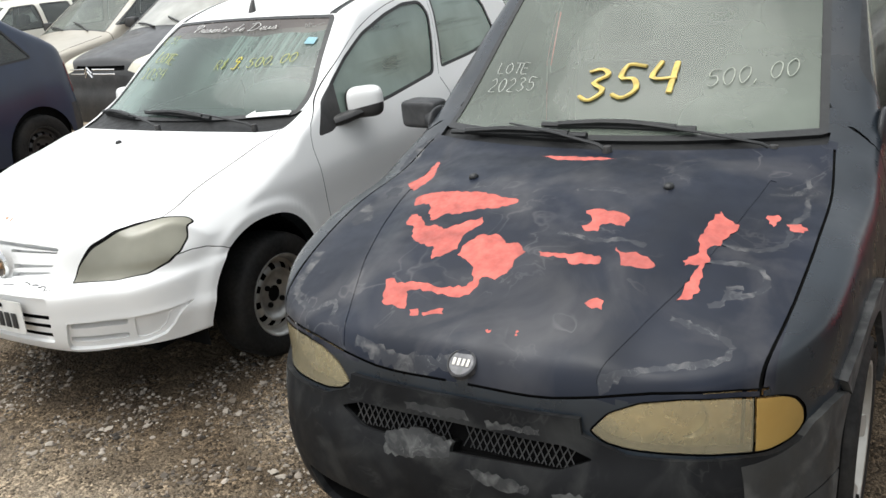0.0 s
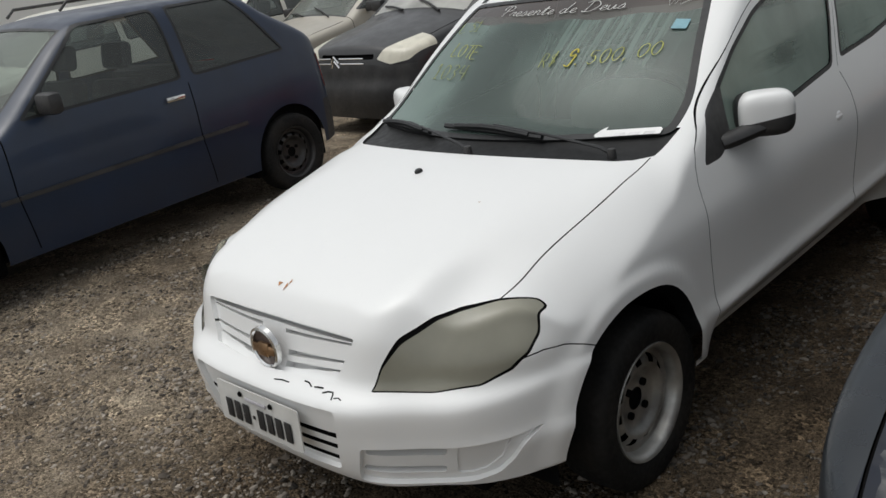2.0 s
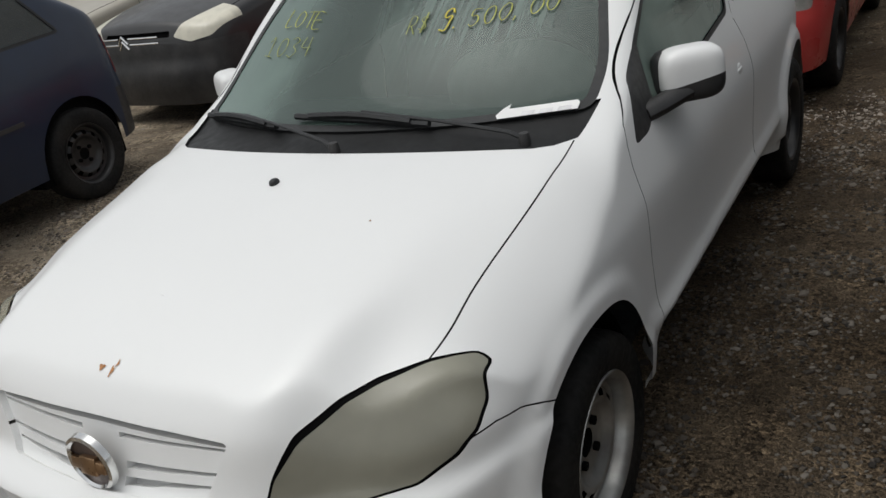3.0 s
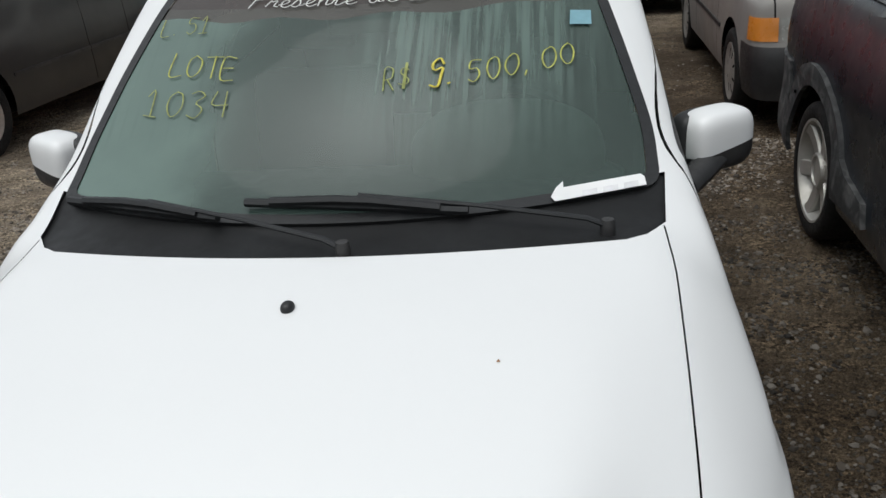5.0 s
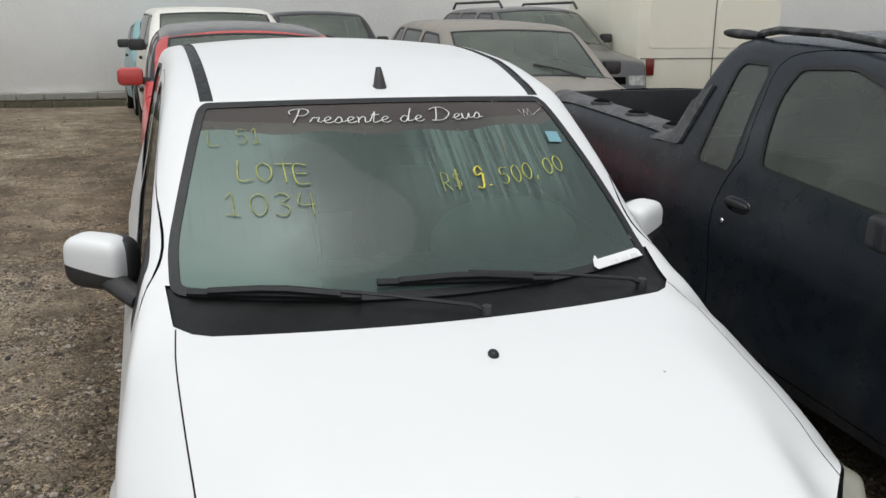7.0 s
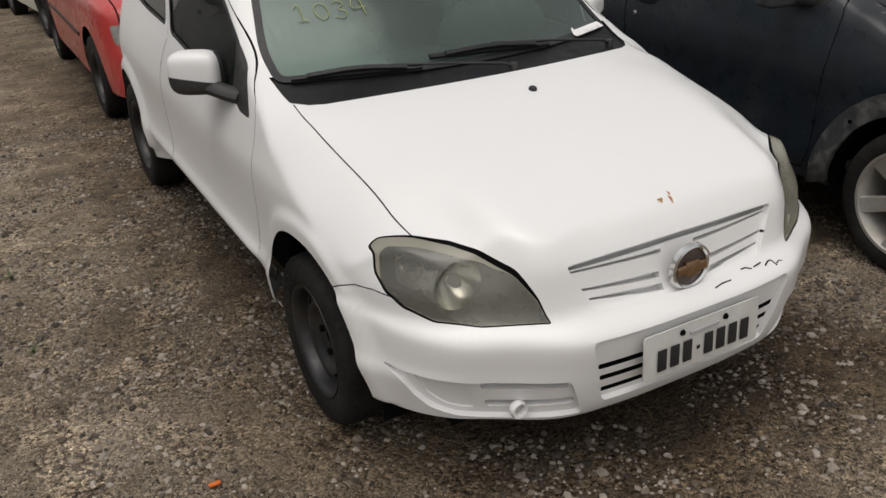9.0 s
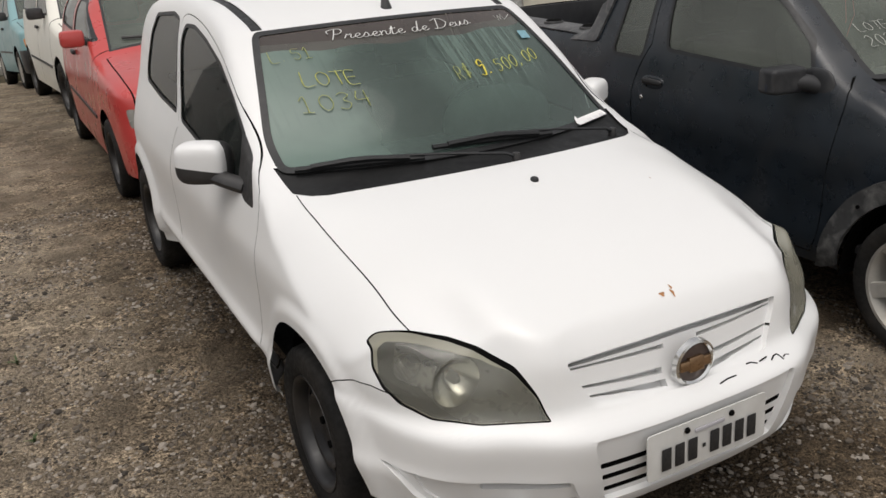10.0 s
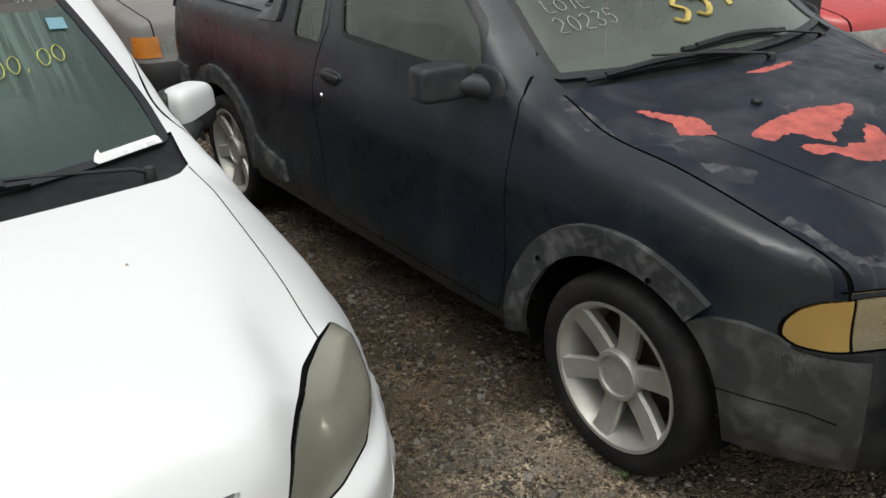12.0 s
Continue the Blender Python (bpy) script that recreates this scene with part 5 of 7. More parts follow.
def dress_hero():
    car = hero
    # writing on the glass
    script_write(hero_ws, "Presente de Deus", -0.300, 0.282, 1.309, 0.030, hero_glass, M_SCRIPT)
    hand_write(hero_ws, "LOTE", -0.462, -0.268, (1.187, 1.182), 1.225, hero_glass, M_LOTPEN, 0.0019, seed=2)
    hand_write(hero_ws, "1034", -0.505, -0.262, (1.114, 1.118), 1.158, hero_glass, M_FAINTPEN, 0.0019, seed=3)
    hand_write(hero_ws, "L.51", -0.528, -0.375, (1.257, 1.264), 1.288, hero_glass, M_FAINTPEN, 0.0016, seed=4)
    hand_write(hero_ws, "R$", 0.078, 0.145, (1.156, 1.160), 1.192, hero_glass, M_FAINTPEN, 0.0018, seed=5)
    hand_write(hero_ws, "9.", 0.176, 0.262, (1.157, 1.160), 1.204, hero_glass, M_YELLOWPEN, 0.0034, seed=6, slant=0.2)
    hand_write(hero_ws, "500,00", 0.262, 0.505, (1.160, 1.171), 1.195, hero_glass, M_LOTPEN, 0.0020, seed=7)
    bm = bm_tube([hero_glass(x, z) for x, z in ((0.425, 1.321), (0.437, 1.304), (0.445, 1.321), (0.452, 1.306), (0.462, 1.322), (0.470, 1.304), (0.515, 1.318))], 0.0014, 5, None, 0.5)
    part("scribble", bm, M_WHITEPEN, hero_ws)
    quad = [hero_glass(x, z, 0.003) for x, z in ((0.485, 1.238), (0.535, 1.233), (0.535, 1.258), (0.487, 1.263))]
    mesh_obj("sticker", quad, [(0, 1, 2, 3)], M_STICKER, hero_ws, "pale blue inspection sticker", False)
    # paper arrow under the glass foot
    out = [(0.438, 0.978), (0.448, 0.987), (0.462, 0.993), (0.463, 0.986), (0.620, 0.986), (0.628, 0.982), (0.630, 0.968), (0.624, 0.963), (0.461, 0.967), (0.459, 0.960), (0.446, 0.968)]
    top = [hero_glass(x, z, 0.006) for x, z in out]
    bot = [hero_glass(x, z, 0.0045) for x, z in out]
    n = len(out)
    arrow = mesh_obj("paper_arrow", top + bot, [tuple(range(n)), tuple(range(2 * n - 1, n - 1, -1))] + [(i, (i + 1) % n, n + (i + 1) % n, n + i) for i in range(n)], M_PAPER, None, "white paper arrow stuck on the white hatchback's windscreen", False)
    tagged(arrow, category="paper arrow")
    for i in range(3):
        xs = 0.50 + 0.042 * i
        bar = [hero_glass(x, z, 0.0072) for x, z in ((xs, 0.973), (xs + 0.030, 0.973), (xs + 0.030, 0.979), (xs, 0.979))]
        mesh_obj("printed_bar", bar, [(0, 1, 2, 3)], M_PALEINK, arrow, "", False)
    # wipers
    up = (0, -0.54, 0.84)
    g = lambda x, z: hero_glass(x, z, 0.008)
    wiper(car, (0.055, 0.905, 0.962), g(-0.40, 0.984), g(-0.622, 0.970), g(-0.225, 0.974), up)
    wiper(car, (0.545, 1.02, 0.946), g(0.06, 0.996), g(-0.177, 0.991), g(0.280, 0.973), up)
    # washer jet, aerial, rust
    nz = Vector((0, 0.717, float(hero_sh.height(np.array(0.0), np.array(0.717)))))
    part("washer_jet", superellipsoid((nz.x, nz.y, nz.z + 0.002), (0.012, 0.015, 0.011), 0.9, 20, 10), M_SEAL, car)
    z = float(hero_sh.height(np.array(0.0), np.array(1.735)))
    part("roof_aerial", bm_tube([(0, 1.735, z - 0.008), (0, 1.737, z + 0.010), (0, 1.745, z + 0.034), (0, 1.752, z + 0.056)], 0.024, 14, None, 1.0, 0.35), M_PLASTIC, car)
    for k, (x, y, rx, ry) in enumerate(((-0.012, 0.116, 0.008, 0.006), (0.020, 0.112, 0.004, 0.010), (0.026, 0.128, 0.003, 0.007), (0.36, 0.60, 0.0025, 0.003))):
        pts = []
        for i in range(12):
            a = 2 * math.pi * i / 12
            q = 1 + 0.35 * math.sin(3 * a + k)
            px, py = x + rx * q * math.cos(a), y + ry * q * math.sin(a)
            pts.append((px, py, float(hero_sh.height(np.array(px), np.array(py))) + 0.0015))
        mesh_obj("rust_spot", pts, [tuple(range(12))], M_RUST, car, "small rust spot", False)
    # round emblem: ring with a plain bar
    em = thing_part("emblem", bm_lathe([(0.066, 0.004), (0.064, -0.010), (0.057, -0.013), (0.052, -0.008), (0.052, 0.004)], 40, "y", None, (0.006, 0.012, 0.628)), M_CHROME, car, "tarnished round chrome emblem")
    part("emblem_back", bm_lathe([(0.053, 0.0), (0.0, 0.0)], 32, "y", None, (0.006, 0.012, 0.628)), M_DKCHROME, em)
    bm = bm_box(0, 0, 0, 0.102, 0.012, 0.026, 0.004)
    bm_box(0.002, -0.001, 0.0, 0.048, 0.014, 0.040, 0.004, bm=bm)
    part("emblem_bar", bm, M_GOLD, em).matrix_local = pose(0.006, 0.004, 0.626, -12, 0, 0)
    # number plate with plain bars for its characters
    pm = pose(0.002, -0.064, 0.446, -3, 0, 0)
    plate = part("number_plate", rounded_slab(0.40, 0.13, 0.004, 0.012), M_PLATE, car, "bent white number plate")
    plate.matrix_local = pm
    for i in range(8):
        if i == 3:
            part("plate_bar", bm_box(-0.018, -0.004, -0.015, 0.010, 0.003, 0.010, 0.001), M_INK, plate)
            continue
        x = -0.150 + 0.043 * i - (0.012 if i > 3 else 0)
        part("plate_bar", bm_box(x + 0.008, -0.004, -0.014, 0.030, 0.003, 0.062, 0.002), M_INK, plate)
    part("plate_bar", bm_box(0, -0.004, 0.036, 0.10, 0.003, 0.010, 0.001), M_GREYINK, plate)
    for x in (-0.075, 0.075):
        part("plate_bolt", bm_lathe([(0.0, -0.006), (0.007, -0.005), (0.009, 0.0)], 12, "y", None, (x, -0.002, 0.045)), M_GAP, plate)
    # towing eye
    part("towing_eye", bm_lathe([(0.022, -0.012), (0.025, 0.0), (0.022, 0.010), (0.016, 0.008), (0.014, 0.0), (0.016, -0.010), (0.022, -0.012)], 28, "y", None, (-0.493, 0.064, 0.338)), M_WHITE, car)
    # cracks in the bumper paint
    for x0, z0, x1, z1 in ((0.07, 0.559, 0.132, 0.562), (0.185, 0.572, 0.22, 0.566), (0.23, 0.567, 0.262, 0.569), (0.27, 0.563, 0.30, 0.566), (0.30, 0.566, 0.31, 0.555), (0.315, 0.558, 0.34, 0.556)):
        yy = lambda x, z: front_y(hero_sh, x, z) - 0.001
        part("paint_crack", bm_tube([(x0, yy(x0, z0), z0), ((x0 + x1) / 2, yy((x0 + x1) / 2, (z0 + z1) / 2 + 0.002), (z0 + z1) / 2 + 0.002), (x1, yy(x1, z1), z1)], 0.0022, 5), M_GAP, car)
    # door mirrors and handles
    for sg in (1, -1):
        mx, mz, swing = (0.838, 0.966, -33) if sg < 0 else (0.820, 0.962, 33)
        bm = superellipsoid((0, 0, 0), (0.087, 0.054, 0.073), 0.55)
        low_, high_ = split_below(bm, (0, 0, -0.022), (-0.15 * sg, 0.15, 1))
        cap = part("mirror_cap", high_, M_WHITE, car, "white mirror housing")
        cap.matrix_local = pose(sg * mx, 1.50, mz, 0, 0, swing)
        part("mirror_shell", low_, M_PLASTIC, cap)
        part("mirror_rim", superellipsoid((-sg * 0.012, 0.030, -0.005), (0.086, 0.036, 0.071), 0.5), M_PLASTIC, cap)
        arm = part("mirror_arm", bm_tube([(sg * 0.730, 1.35, 0.895), (sg * 0.765, 1.40, 0.905), (sg * 0.82, 1.48, 0.925)], 0.034, 10, None, 0.8), M_PLASTIC, car)
        hy, hz = 2.215, 0.752
        cup = part("handle_recess", superellipsoid((sg * 0.781, hy, hz), (0.010, 0.040, 0.040), 0.95), M_WHITE, car)
        part("handle_flap", superellipsoid((sg * 0.784, hy, hz + 0.014), (0.008, 0.034, 0.013), 0.7), M_WHITE, cup)
        # grey bulge: the shade inside the handle cup, put in as colour
        part("handle_gap", superellipsoid((sg * 0.7835, hy, hz - 0.012), (0.009, 0.026, 0.014), 0.9), M_SHADE, cup)
    # cabin
    part("dashboard", bm_box(0, 1.36, 0.80, 1.25, 0.42, 0.24, 0.07), M_DASH, car)
    part("instrument_hood", superellipsoid((0.33, 1.47, 0.945), (0.235, 0.11, 0.135), 0.85), M_DASH_PALE, car)
    steering_wheel(car, 0.34, 1.56, 0.90, 28)
    for x in (-0.34, 0.34):
        seat(car, x, 1.98, 0.30)
    part("rear_seat", bm_box(0, 2.95, 0.72, 1.15, 0.16, 0.62, 0.06, None), M_FABRIC, car)
    part("parcel_shelf", bm_box(0, 3.25, 0.96, 1.1, 0.4, 0.03, 0.01), M_FABRIC, car)
    part("cabin_floor", bm_box(0, 2.1, 0.30, 1.4, 2.2, 0.04, 0.01), M_FABRIC, car)
    part("rear_mirror", bm_box(0, 0, 0, 0.22, 0.025, 0.06, 0.012), M_PLASTIC, car).matrix_local = pose(0.0, 1.62, 1.255, 10)
    part("firewall", bm_box(0, 1.02, 0.57, 1.2, 0.03, 0.50, 0.01), M_GAP, car)


def thing_part(name, bm, material, parent, label=""):
    return part(name, bm, material, parent, label)


def rounded_slab(w, h, t, r):
    """A thin upright plate with rounded corners, facing -y."""
    bm = bmesh.new()
    loop = rounded([(-w / 2, -h / 2), (w / 2, -h / 2), (w / 2, h / 2), (-w / 2, h / 2)], r, 4)
    f = [bm.verts.new((x, 0, z)) for x, z in loop]
    b = [bm.verts.new((x, t, z)) for x, z in loop]
    bm.faces.new(f)
    bm.faces.new(b[::-1])
    for i in range(len(loop)):
        j = (i + 1) % len(loop)
        bm.faces.new((f[i], f[j], b[j], b[i]))
    return bm


# instrument hoods, a paler grey than the rest of the dashboard
M_DASH_PALE = plain("pale_dashboard", (0.20, 0.21, 0.20), 0.7, 0, 0.2, 12, 0.02, 260)
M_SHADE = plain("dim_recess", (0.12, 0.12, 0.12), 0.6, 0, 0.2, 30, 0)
M_PALEINK = plain("very_faint_print", (0.70, 0.695, 0.70), 0.8, 0, 0.1, 40, 0)
M_LOTPEN = plain("yellow_green_marker", (0.44, 0.45, 0.09), 0.7, 0, 0.4, 60, 0)
M_SCRIPT = plain("white_vinyl_lettering", (0.66, 0.66, 0.64), 0.6, 0, 0.1, 60, 0)
M_PLATE = plain("dirty_white_plate", (0.62, 0.62, 0.60), 0.45, 0, 0.1, 14, 0.01, 60, dirt=(0.35, 0.33, 0.30), dirt_amount=0.5)
M_DKCHROME = plain("dark_emblem_back", (0.16, 0.13, 0.12), 0.4, 0.5, 0.3, 30, 0)
dress_hero()


# ---- dark pickup with peeling hood ----
def pickup_shell():
    def fold(x, y):
        """The hood's raised middle, between two long creases."""
        edge = 0.34 + 0.15 * np.clip((y + 0.25) / 0.9, 0, 1)
        t = np.clip((np.abs(x) - edge) / 0.020, 0, 1)
        fade = np.clip((y + 0.32) / 0.12, 0, 1) * np.clip((0.72 - y) / 0.1, 0, 1)
        return -0.020 * t * t * (3 - 2 * t) * fade

    return Shell(
        outline=[(0, -0.375), (0.25, -0.365), (0.45, -0.32), (0.60, -0.23), (0.70, -0.10), (0.765, 0.08), (0.795, 0.4), (0.806, 0.9), (0.81, 1.6), (0.812, 2.4), (0.812, 3.3), (0.80, 3.65), (0.765, 3.85), (0.68, 3.95), (0.35, 3.99), (0, 4.0)],
        top=([-0.39, -0.34, -0.28, -0.15, 0.0, 0.2, 0.4, 0.55, 0.61, 0.68, 0.9, 1.1, 1.26, 1.34, 1.5, 1.75, 2.05, 2.17, 2.22, 2.26, 2.30, 2.4, 4.0],
             [0.655, 0.722, 0.770, 0.835, 0.892, 0.948, 0.986, 1.003, 1.009, 1.030, 1.172, 1.318, 1.430, 1.474, 1.52, 1.545, 1.542, 1.53, 1.49, 1.30, 1.085, 1.06, 1.06]),
        crown=([0.0, 0.25, 0.55, 0.7, 1.25, 1.6, 2.1, 2.3, 4.0], [0.125, 0.105, 0.055, 0.01, 0.03, 0.15, 0.15, 0.02, 0.01]),
        bow=([0.0, 0.3, 0.6, 1.35, 1.7, 2.1, 2.2, 2.5, 2.7], [0.0, 0.1, 0.40, 0.38, 0.0, 0.0, 0.35, 0.35, 0.0]),
        side=([0.1, 0.2, 0.26, 0.34, 0.39, 0.5, 0.62, 0.72, 0.8, 0.9, 0.98, 1.05, 1.15, 1.25, 1.35, 1.45, 1.6], [0.06, 0.035, 0.016, 0.0, 0.002, 0.012, 0.010, 0.0, 0.005, 0.022, 0.04, 0.062, 0.088, 0.118, 0.152, 0.195, 0.29]),
        front=([0.1, 0.2, 0.3, 0.42, 0.52, 0.56, 0.60, 0.66, 0.72, 0.9], [0.10, 0.06, 0.02, 0.0, 0.012, 0.035, 0.05, 0.06, 0.075, 0.2]),
        rear=([0.1, 0.25, 0.4, 0.5, 0.55, 1.0, 1.1], [0.08, 0.02, 0.0, 0.005, 0.035, 0.05, 0.06]),
        sill=([-0.4, 0.0, 0.3, 3.3, 3.7, 4.0], [0.26, 0.275, 0.26, 0.25, 0.30, 0.34]),
        step=0.03, rows=(40, 30), blend=1.5, relief=fold,
    )


def peel(cx, cy, pts, seed):
    """A ragged outline round the given corners."""
    rnd = random.Random(seed)
    out = []
    for i, p in enumerate(pts):
        q = pts[(i + 1) % len(pts)]
        n = max(2, int(math.hypot(q[0] - p[0], q[1] - p[1]) / 0.010))
        for k in range(n):
            t = k / n
            w = 0.0 if k == 0 else rnd.uniform(-0.005, 0.005)
            dx, dy = q[0] - p[0], q[1] - p[1]
            ln = math.hypot(dx, dy)
            out.append((cx + p[0] + dx * t - dy / ln * w, cy + p[1] + dy * t + dx / ln * w))
    return out


PX, PY = 2.305, -0.02


def build_pickup():
    car = thing("pickup_truck", "dark navy pickup truck with peeling hood showing salmon primer", "pickup", m=pose(PX, PY, 0))
    sh = pickup_shell().build()
    front = lambda c: c.y < 0.2
    flank = lambda c: abs(c.x) > 0.4
    cabin = lambda c: 0.95 < c.z and 0.5 < c.y < 1.75
    upper = lambda c: abs(c.x) > 0.4 and c.z > 0.9
    for nm, wy, ra, rf in (("front", 0.41, 0.352, 0.438), ("rear", 3.13, 0.358, 0.448)):
        sh.both("arch", arch_poly(wy, 0.29, ra, 0.0), "x", lambda c: abs(c.x) > 0.4 and c.z < 0.75)
        ring = [(wy - rf * math.cos(math.pi * k / 22), 0.29 + rf * math.sin(math.pi * k / 22)) for k in range(23)]
        tail = [(wy + rf + 0.02, 0.24)] if nm == "front" else [(wy + rf, 0.26)]
        lead = [(wy - rf, 0.27)] if nm == "front" else [(2.40, 0.33), (2.43, 0.41), (wy - rf - 0.04, 0.44)]
        if nm == "rear":
            ring = ring[3:]
        else:
            ring, lead = ring[6:], [(0.192, 0.545)]
        sh.both("flare_" + nm, lead + ring + tail, "x", lambda c: abs(c.x) > 0.4 and c.z < 0.82, ["body"])
    # windscreen
    low = [(x, 0.665 + 0.40 * x * x) for x in np.linspace(-0.632, 0.632, 15)]
    high = [(x, 1.275 + 0.40 * x * x) for x in np.linspace(0.55, -0.55, 13)]
    wsp = rounded([tuple(p) for p in low + high], 0.02, 2)
    sh.cut("seal_ws", wsp, "z", cabin)
    sh.cut("cowl", [(x, 0.612 + 0.42 * x * x) for x in np.linspace(-0.635, 0.635, 15)] + [(x, 0.672 + 0.40 * x * x) for x in np.linspace(0.635, -0.635, 15)], "z", cabin, ["body"])
    sh.cut("windscreen", shrink(wsp, 0.026), "z", cabin, ["seal_ws"])
    # side glass
    door_win = rounded([(0.985, 1.000), (1.3, 1.005), (1.885, 1.025), (1.915, 1.15), (1.925, 1.30), (1.88, 1.425), (1.62, 1.455), (1.42, 1.405), (1.24, 1.285), (1.06, 1.15)], 0.04, 3)
    small_win = rounded([(2.032, 1.0), (2.052, 0.966), (2.265, 0.968), (2.288, 1.0), (2.232, 1.385), (2.20, 1.418), (2.045, 1.421), (2.018, 1.385)], 0.025, 2)
    for nm, poly in (("door", door_win), ("small", small_win)):
        sh.both("seal_" + nm, poly, "x", upper, ["body"])
        sh.both("glass_" + nm, shrink(poly, 0.018), "x", upper, ["seal_" + nm])
    # headlamp with amber corner
    lamp = rounded([(0.315, 0.638), (0.35, 0.612), (0.40, 0.600), (0.50, 0.590), (0.60, 0.577), (0.66, 0.563), (0.70, 0.568), (0.717, 0.59), (0.715, 0.63), (0.702, 0.668), (0.68, 0.690), (0.64, 0.702), (0.60, 0.711), (0.50, 0.716), (0.42, 0.708), (0.355, 0.682)], 0.012, 2)
    sh.both("lamp_edge", lamp, "y", front)
    sh.both("lamp", shrink(lamp, 0.005), "y", front, ["lamp_edge"])
    sh.both("amber", [(0.634, 0.5), (0.9, 0.5), (0.9, 0.8), (0.634, 0.8)], "y", front, ["lamp"])
    sh.both("lamp_edge", [(0.630, 0.5), (0.635, 0.5), (0.635, 0.8), (0.630, 0.8)], "y", front, ["lamp", "amber"])
    # hood, its patches and its gaps
    sh.gap("hood", [(0.640, -0.148), (0.658, -0.05), (0.672, 0.08), (0.681, 0.30), (0.678, 0.55), (0.655, 0.765)], "z", lambda c: c.z > 0.68, 0.007)
    sh.gap("nose", [(0.02, 0.700), (0.2, 0.698), (0.33, 0.712), (0.45, 0.727), (0.60, 0.724), (0.655, 0.715)], "y", front, 0.006)
    sh.cut("hood", [(-0.646, -0.6), (0.646, -0.6), (0.672, 0.08), (0.68, 0.4), (0.66, 0.8), (-0.66, 0.8), (-0.68, 0.4), (-0.672, 0.08)], "z", lambda c: c.z > 0.700 and c.y < 0.80, ["body"])
    on_hood = lambda c: c.z > 0.66 and c.y < 0.80
    for k, pts in enumerate(PATCHES):
        pts = [tuple(float(v) / 1000 for v in q.split(",")) for q in pts.split()]
        sh.cut("primer%d" % k, peel(0, 0, pts, k), "z", on_hood, ["hood", "body"])
    for k, pts in enumerate(WORN):
        pts = [tuple(float(v) / 1000 for v in q.split(",")) for q in pts.split()]
        sh.cut("worn%d" % k, peel(0, 0, pts, 40 + k), "z", lambda c: c.z > 0.66 and c.y < 0.85, ["hood", "body"])
    for k, pts in enumerate(VEINS):
        pts = [tuple(float(v) / 1000 for v in q.split(",")) for q in pts.split()]
        sh.cut("vein%d" % k, peel(0, 0, strip([tuple(p) for p in smooth_line(pts, 0.03)], 0.015), 90 + k), "z", on_hood, ["hood"])
    for sg in (1, -1):
        sh.cut("crease", strip([(sg * x, y) for x, y in ((0.334, -0.272), (0.385, -0.14), (0.437, 0.0), (0.475, 0.15), (0.503, 0.30), (0.522, 0.45), (0.532, 0.56))], 0.016), "z", on_hood, ["hood"])
    sh.gap("door_front", [(0.875, 1.030), (0.85, 1.005), (0.830, 0.965), (0.834, 0.875), (0.847, 0.771), (0.87, 0.6), (0.87, 0.40), (0.90, 0.30)], "x", flank, 0.0045)
    sh.gap("door_low", [(0.90, 0.30), (1.4, 0.305), (1.98, 0.315), (2.04, 0.42), (2.075, 0.75), (2.067, 0.87), (2.03, 0.98), (1.995, 1.05)], "x", flank, 0.006)
    sh.gap("door_top", [(1.995, 1.05), (2.0, 1.25), (1.965, 1.445), (1.62, 1.495), (1.38, 1.44), (1.2, 1.315), (0.92, 1.075)], "x", upper, 0.004)
    # bumpers in dull plastic, with corner pieces that run back to the arches
    sh.both("corner", [(0.30, 0.15), (0.30, 0.50), (0.192, 0.548), (0.150, 0.578), (0.108, 0.594), (0.043, 0.602), (-0.022, 0.593), (-0.07, 0.566), (-0.118, 0.558), (-0.172, 0.555), (-0.3, 0.555), (-0.3, 0.15)], "x", lambda c: abs(c.x) > 0.60, ["body"])
    sh.gap("split", [(0.10, 0.412), (0.04, 0.417), (-0.04, 0.419), (-0.10, 0.418), (-0.165, 0.400)], "x", lambda c: abs(c.x) > 0.6, 0.005, only=("corner",))
    sh.cut("bumper", [(-1, 0.1), (1, 0.1), (1, 0.61), (0.742, 0.572), (0.6, 0.574), (0.4, 0.592), (0.305, 0.632), (0.30, 0.668), (-0.30, 0.668), (-0.305, 0.632), (-0.4, 0.592), (-0.6, 0.574), (-0.742, 0.572), (-1, 0.61)], "y", lambda c: c.y < 0.13, ["body"])
    for k, pts in enumerate(SCUFFS):
        pts = [tuple(float(v) / 1000 for v in q.split(",")) for q in pts.split()]
        sh.cut("scuff%d" % k, peel(0, 0, pts, 60 + k), "y", front, ["bumper"])
    sh.cut("intake0", rounded([(-0.335, 0.578), (-0.27, 0.602), (0, 0.609), (0.27, 0.602), (0.335, 0.578), (0.26, 0.547), (0, 0.541), (-0.26, 0.547)], 0.012, 2), "y", front, ["bumper"])
    sh.cut("intake2", rounded([(-0.45, 0.27), (0.45, 0.27), (0.5, 0.36), (-0.5, 0.36)], 0.02, 2), "y", front, ["bumper"])
    sh.cut("rear_bumper", [(-1, 0.2), (1, 0.2), (1, 0.66), (-1, 0.66)], "y", lambda c: c.y > 3.56, ["body"])
    # load bed
    sh.cut("open_bed", rounded([(-0.60, 2.42), (0.60, 2.42), (0.60, 3.93), (-0.60, 3.93)], 0.05, 3), "z", lambda c: c.z > 0.9 and c.y > 2.3)
    sh.both("rail", [(0.606, 2.45), (0.742, 2.60), (0.742, 3.88), (0.606, 3.92)], "z", lambda c: c.z > 0.95 and c.y > 2.3, ["body"])
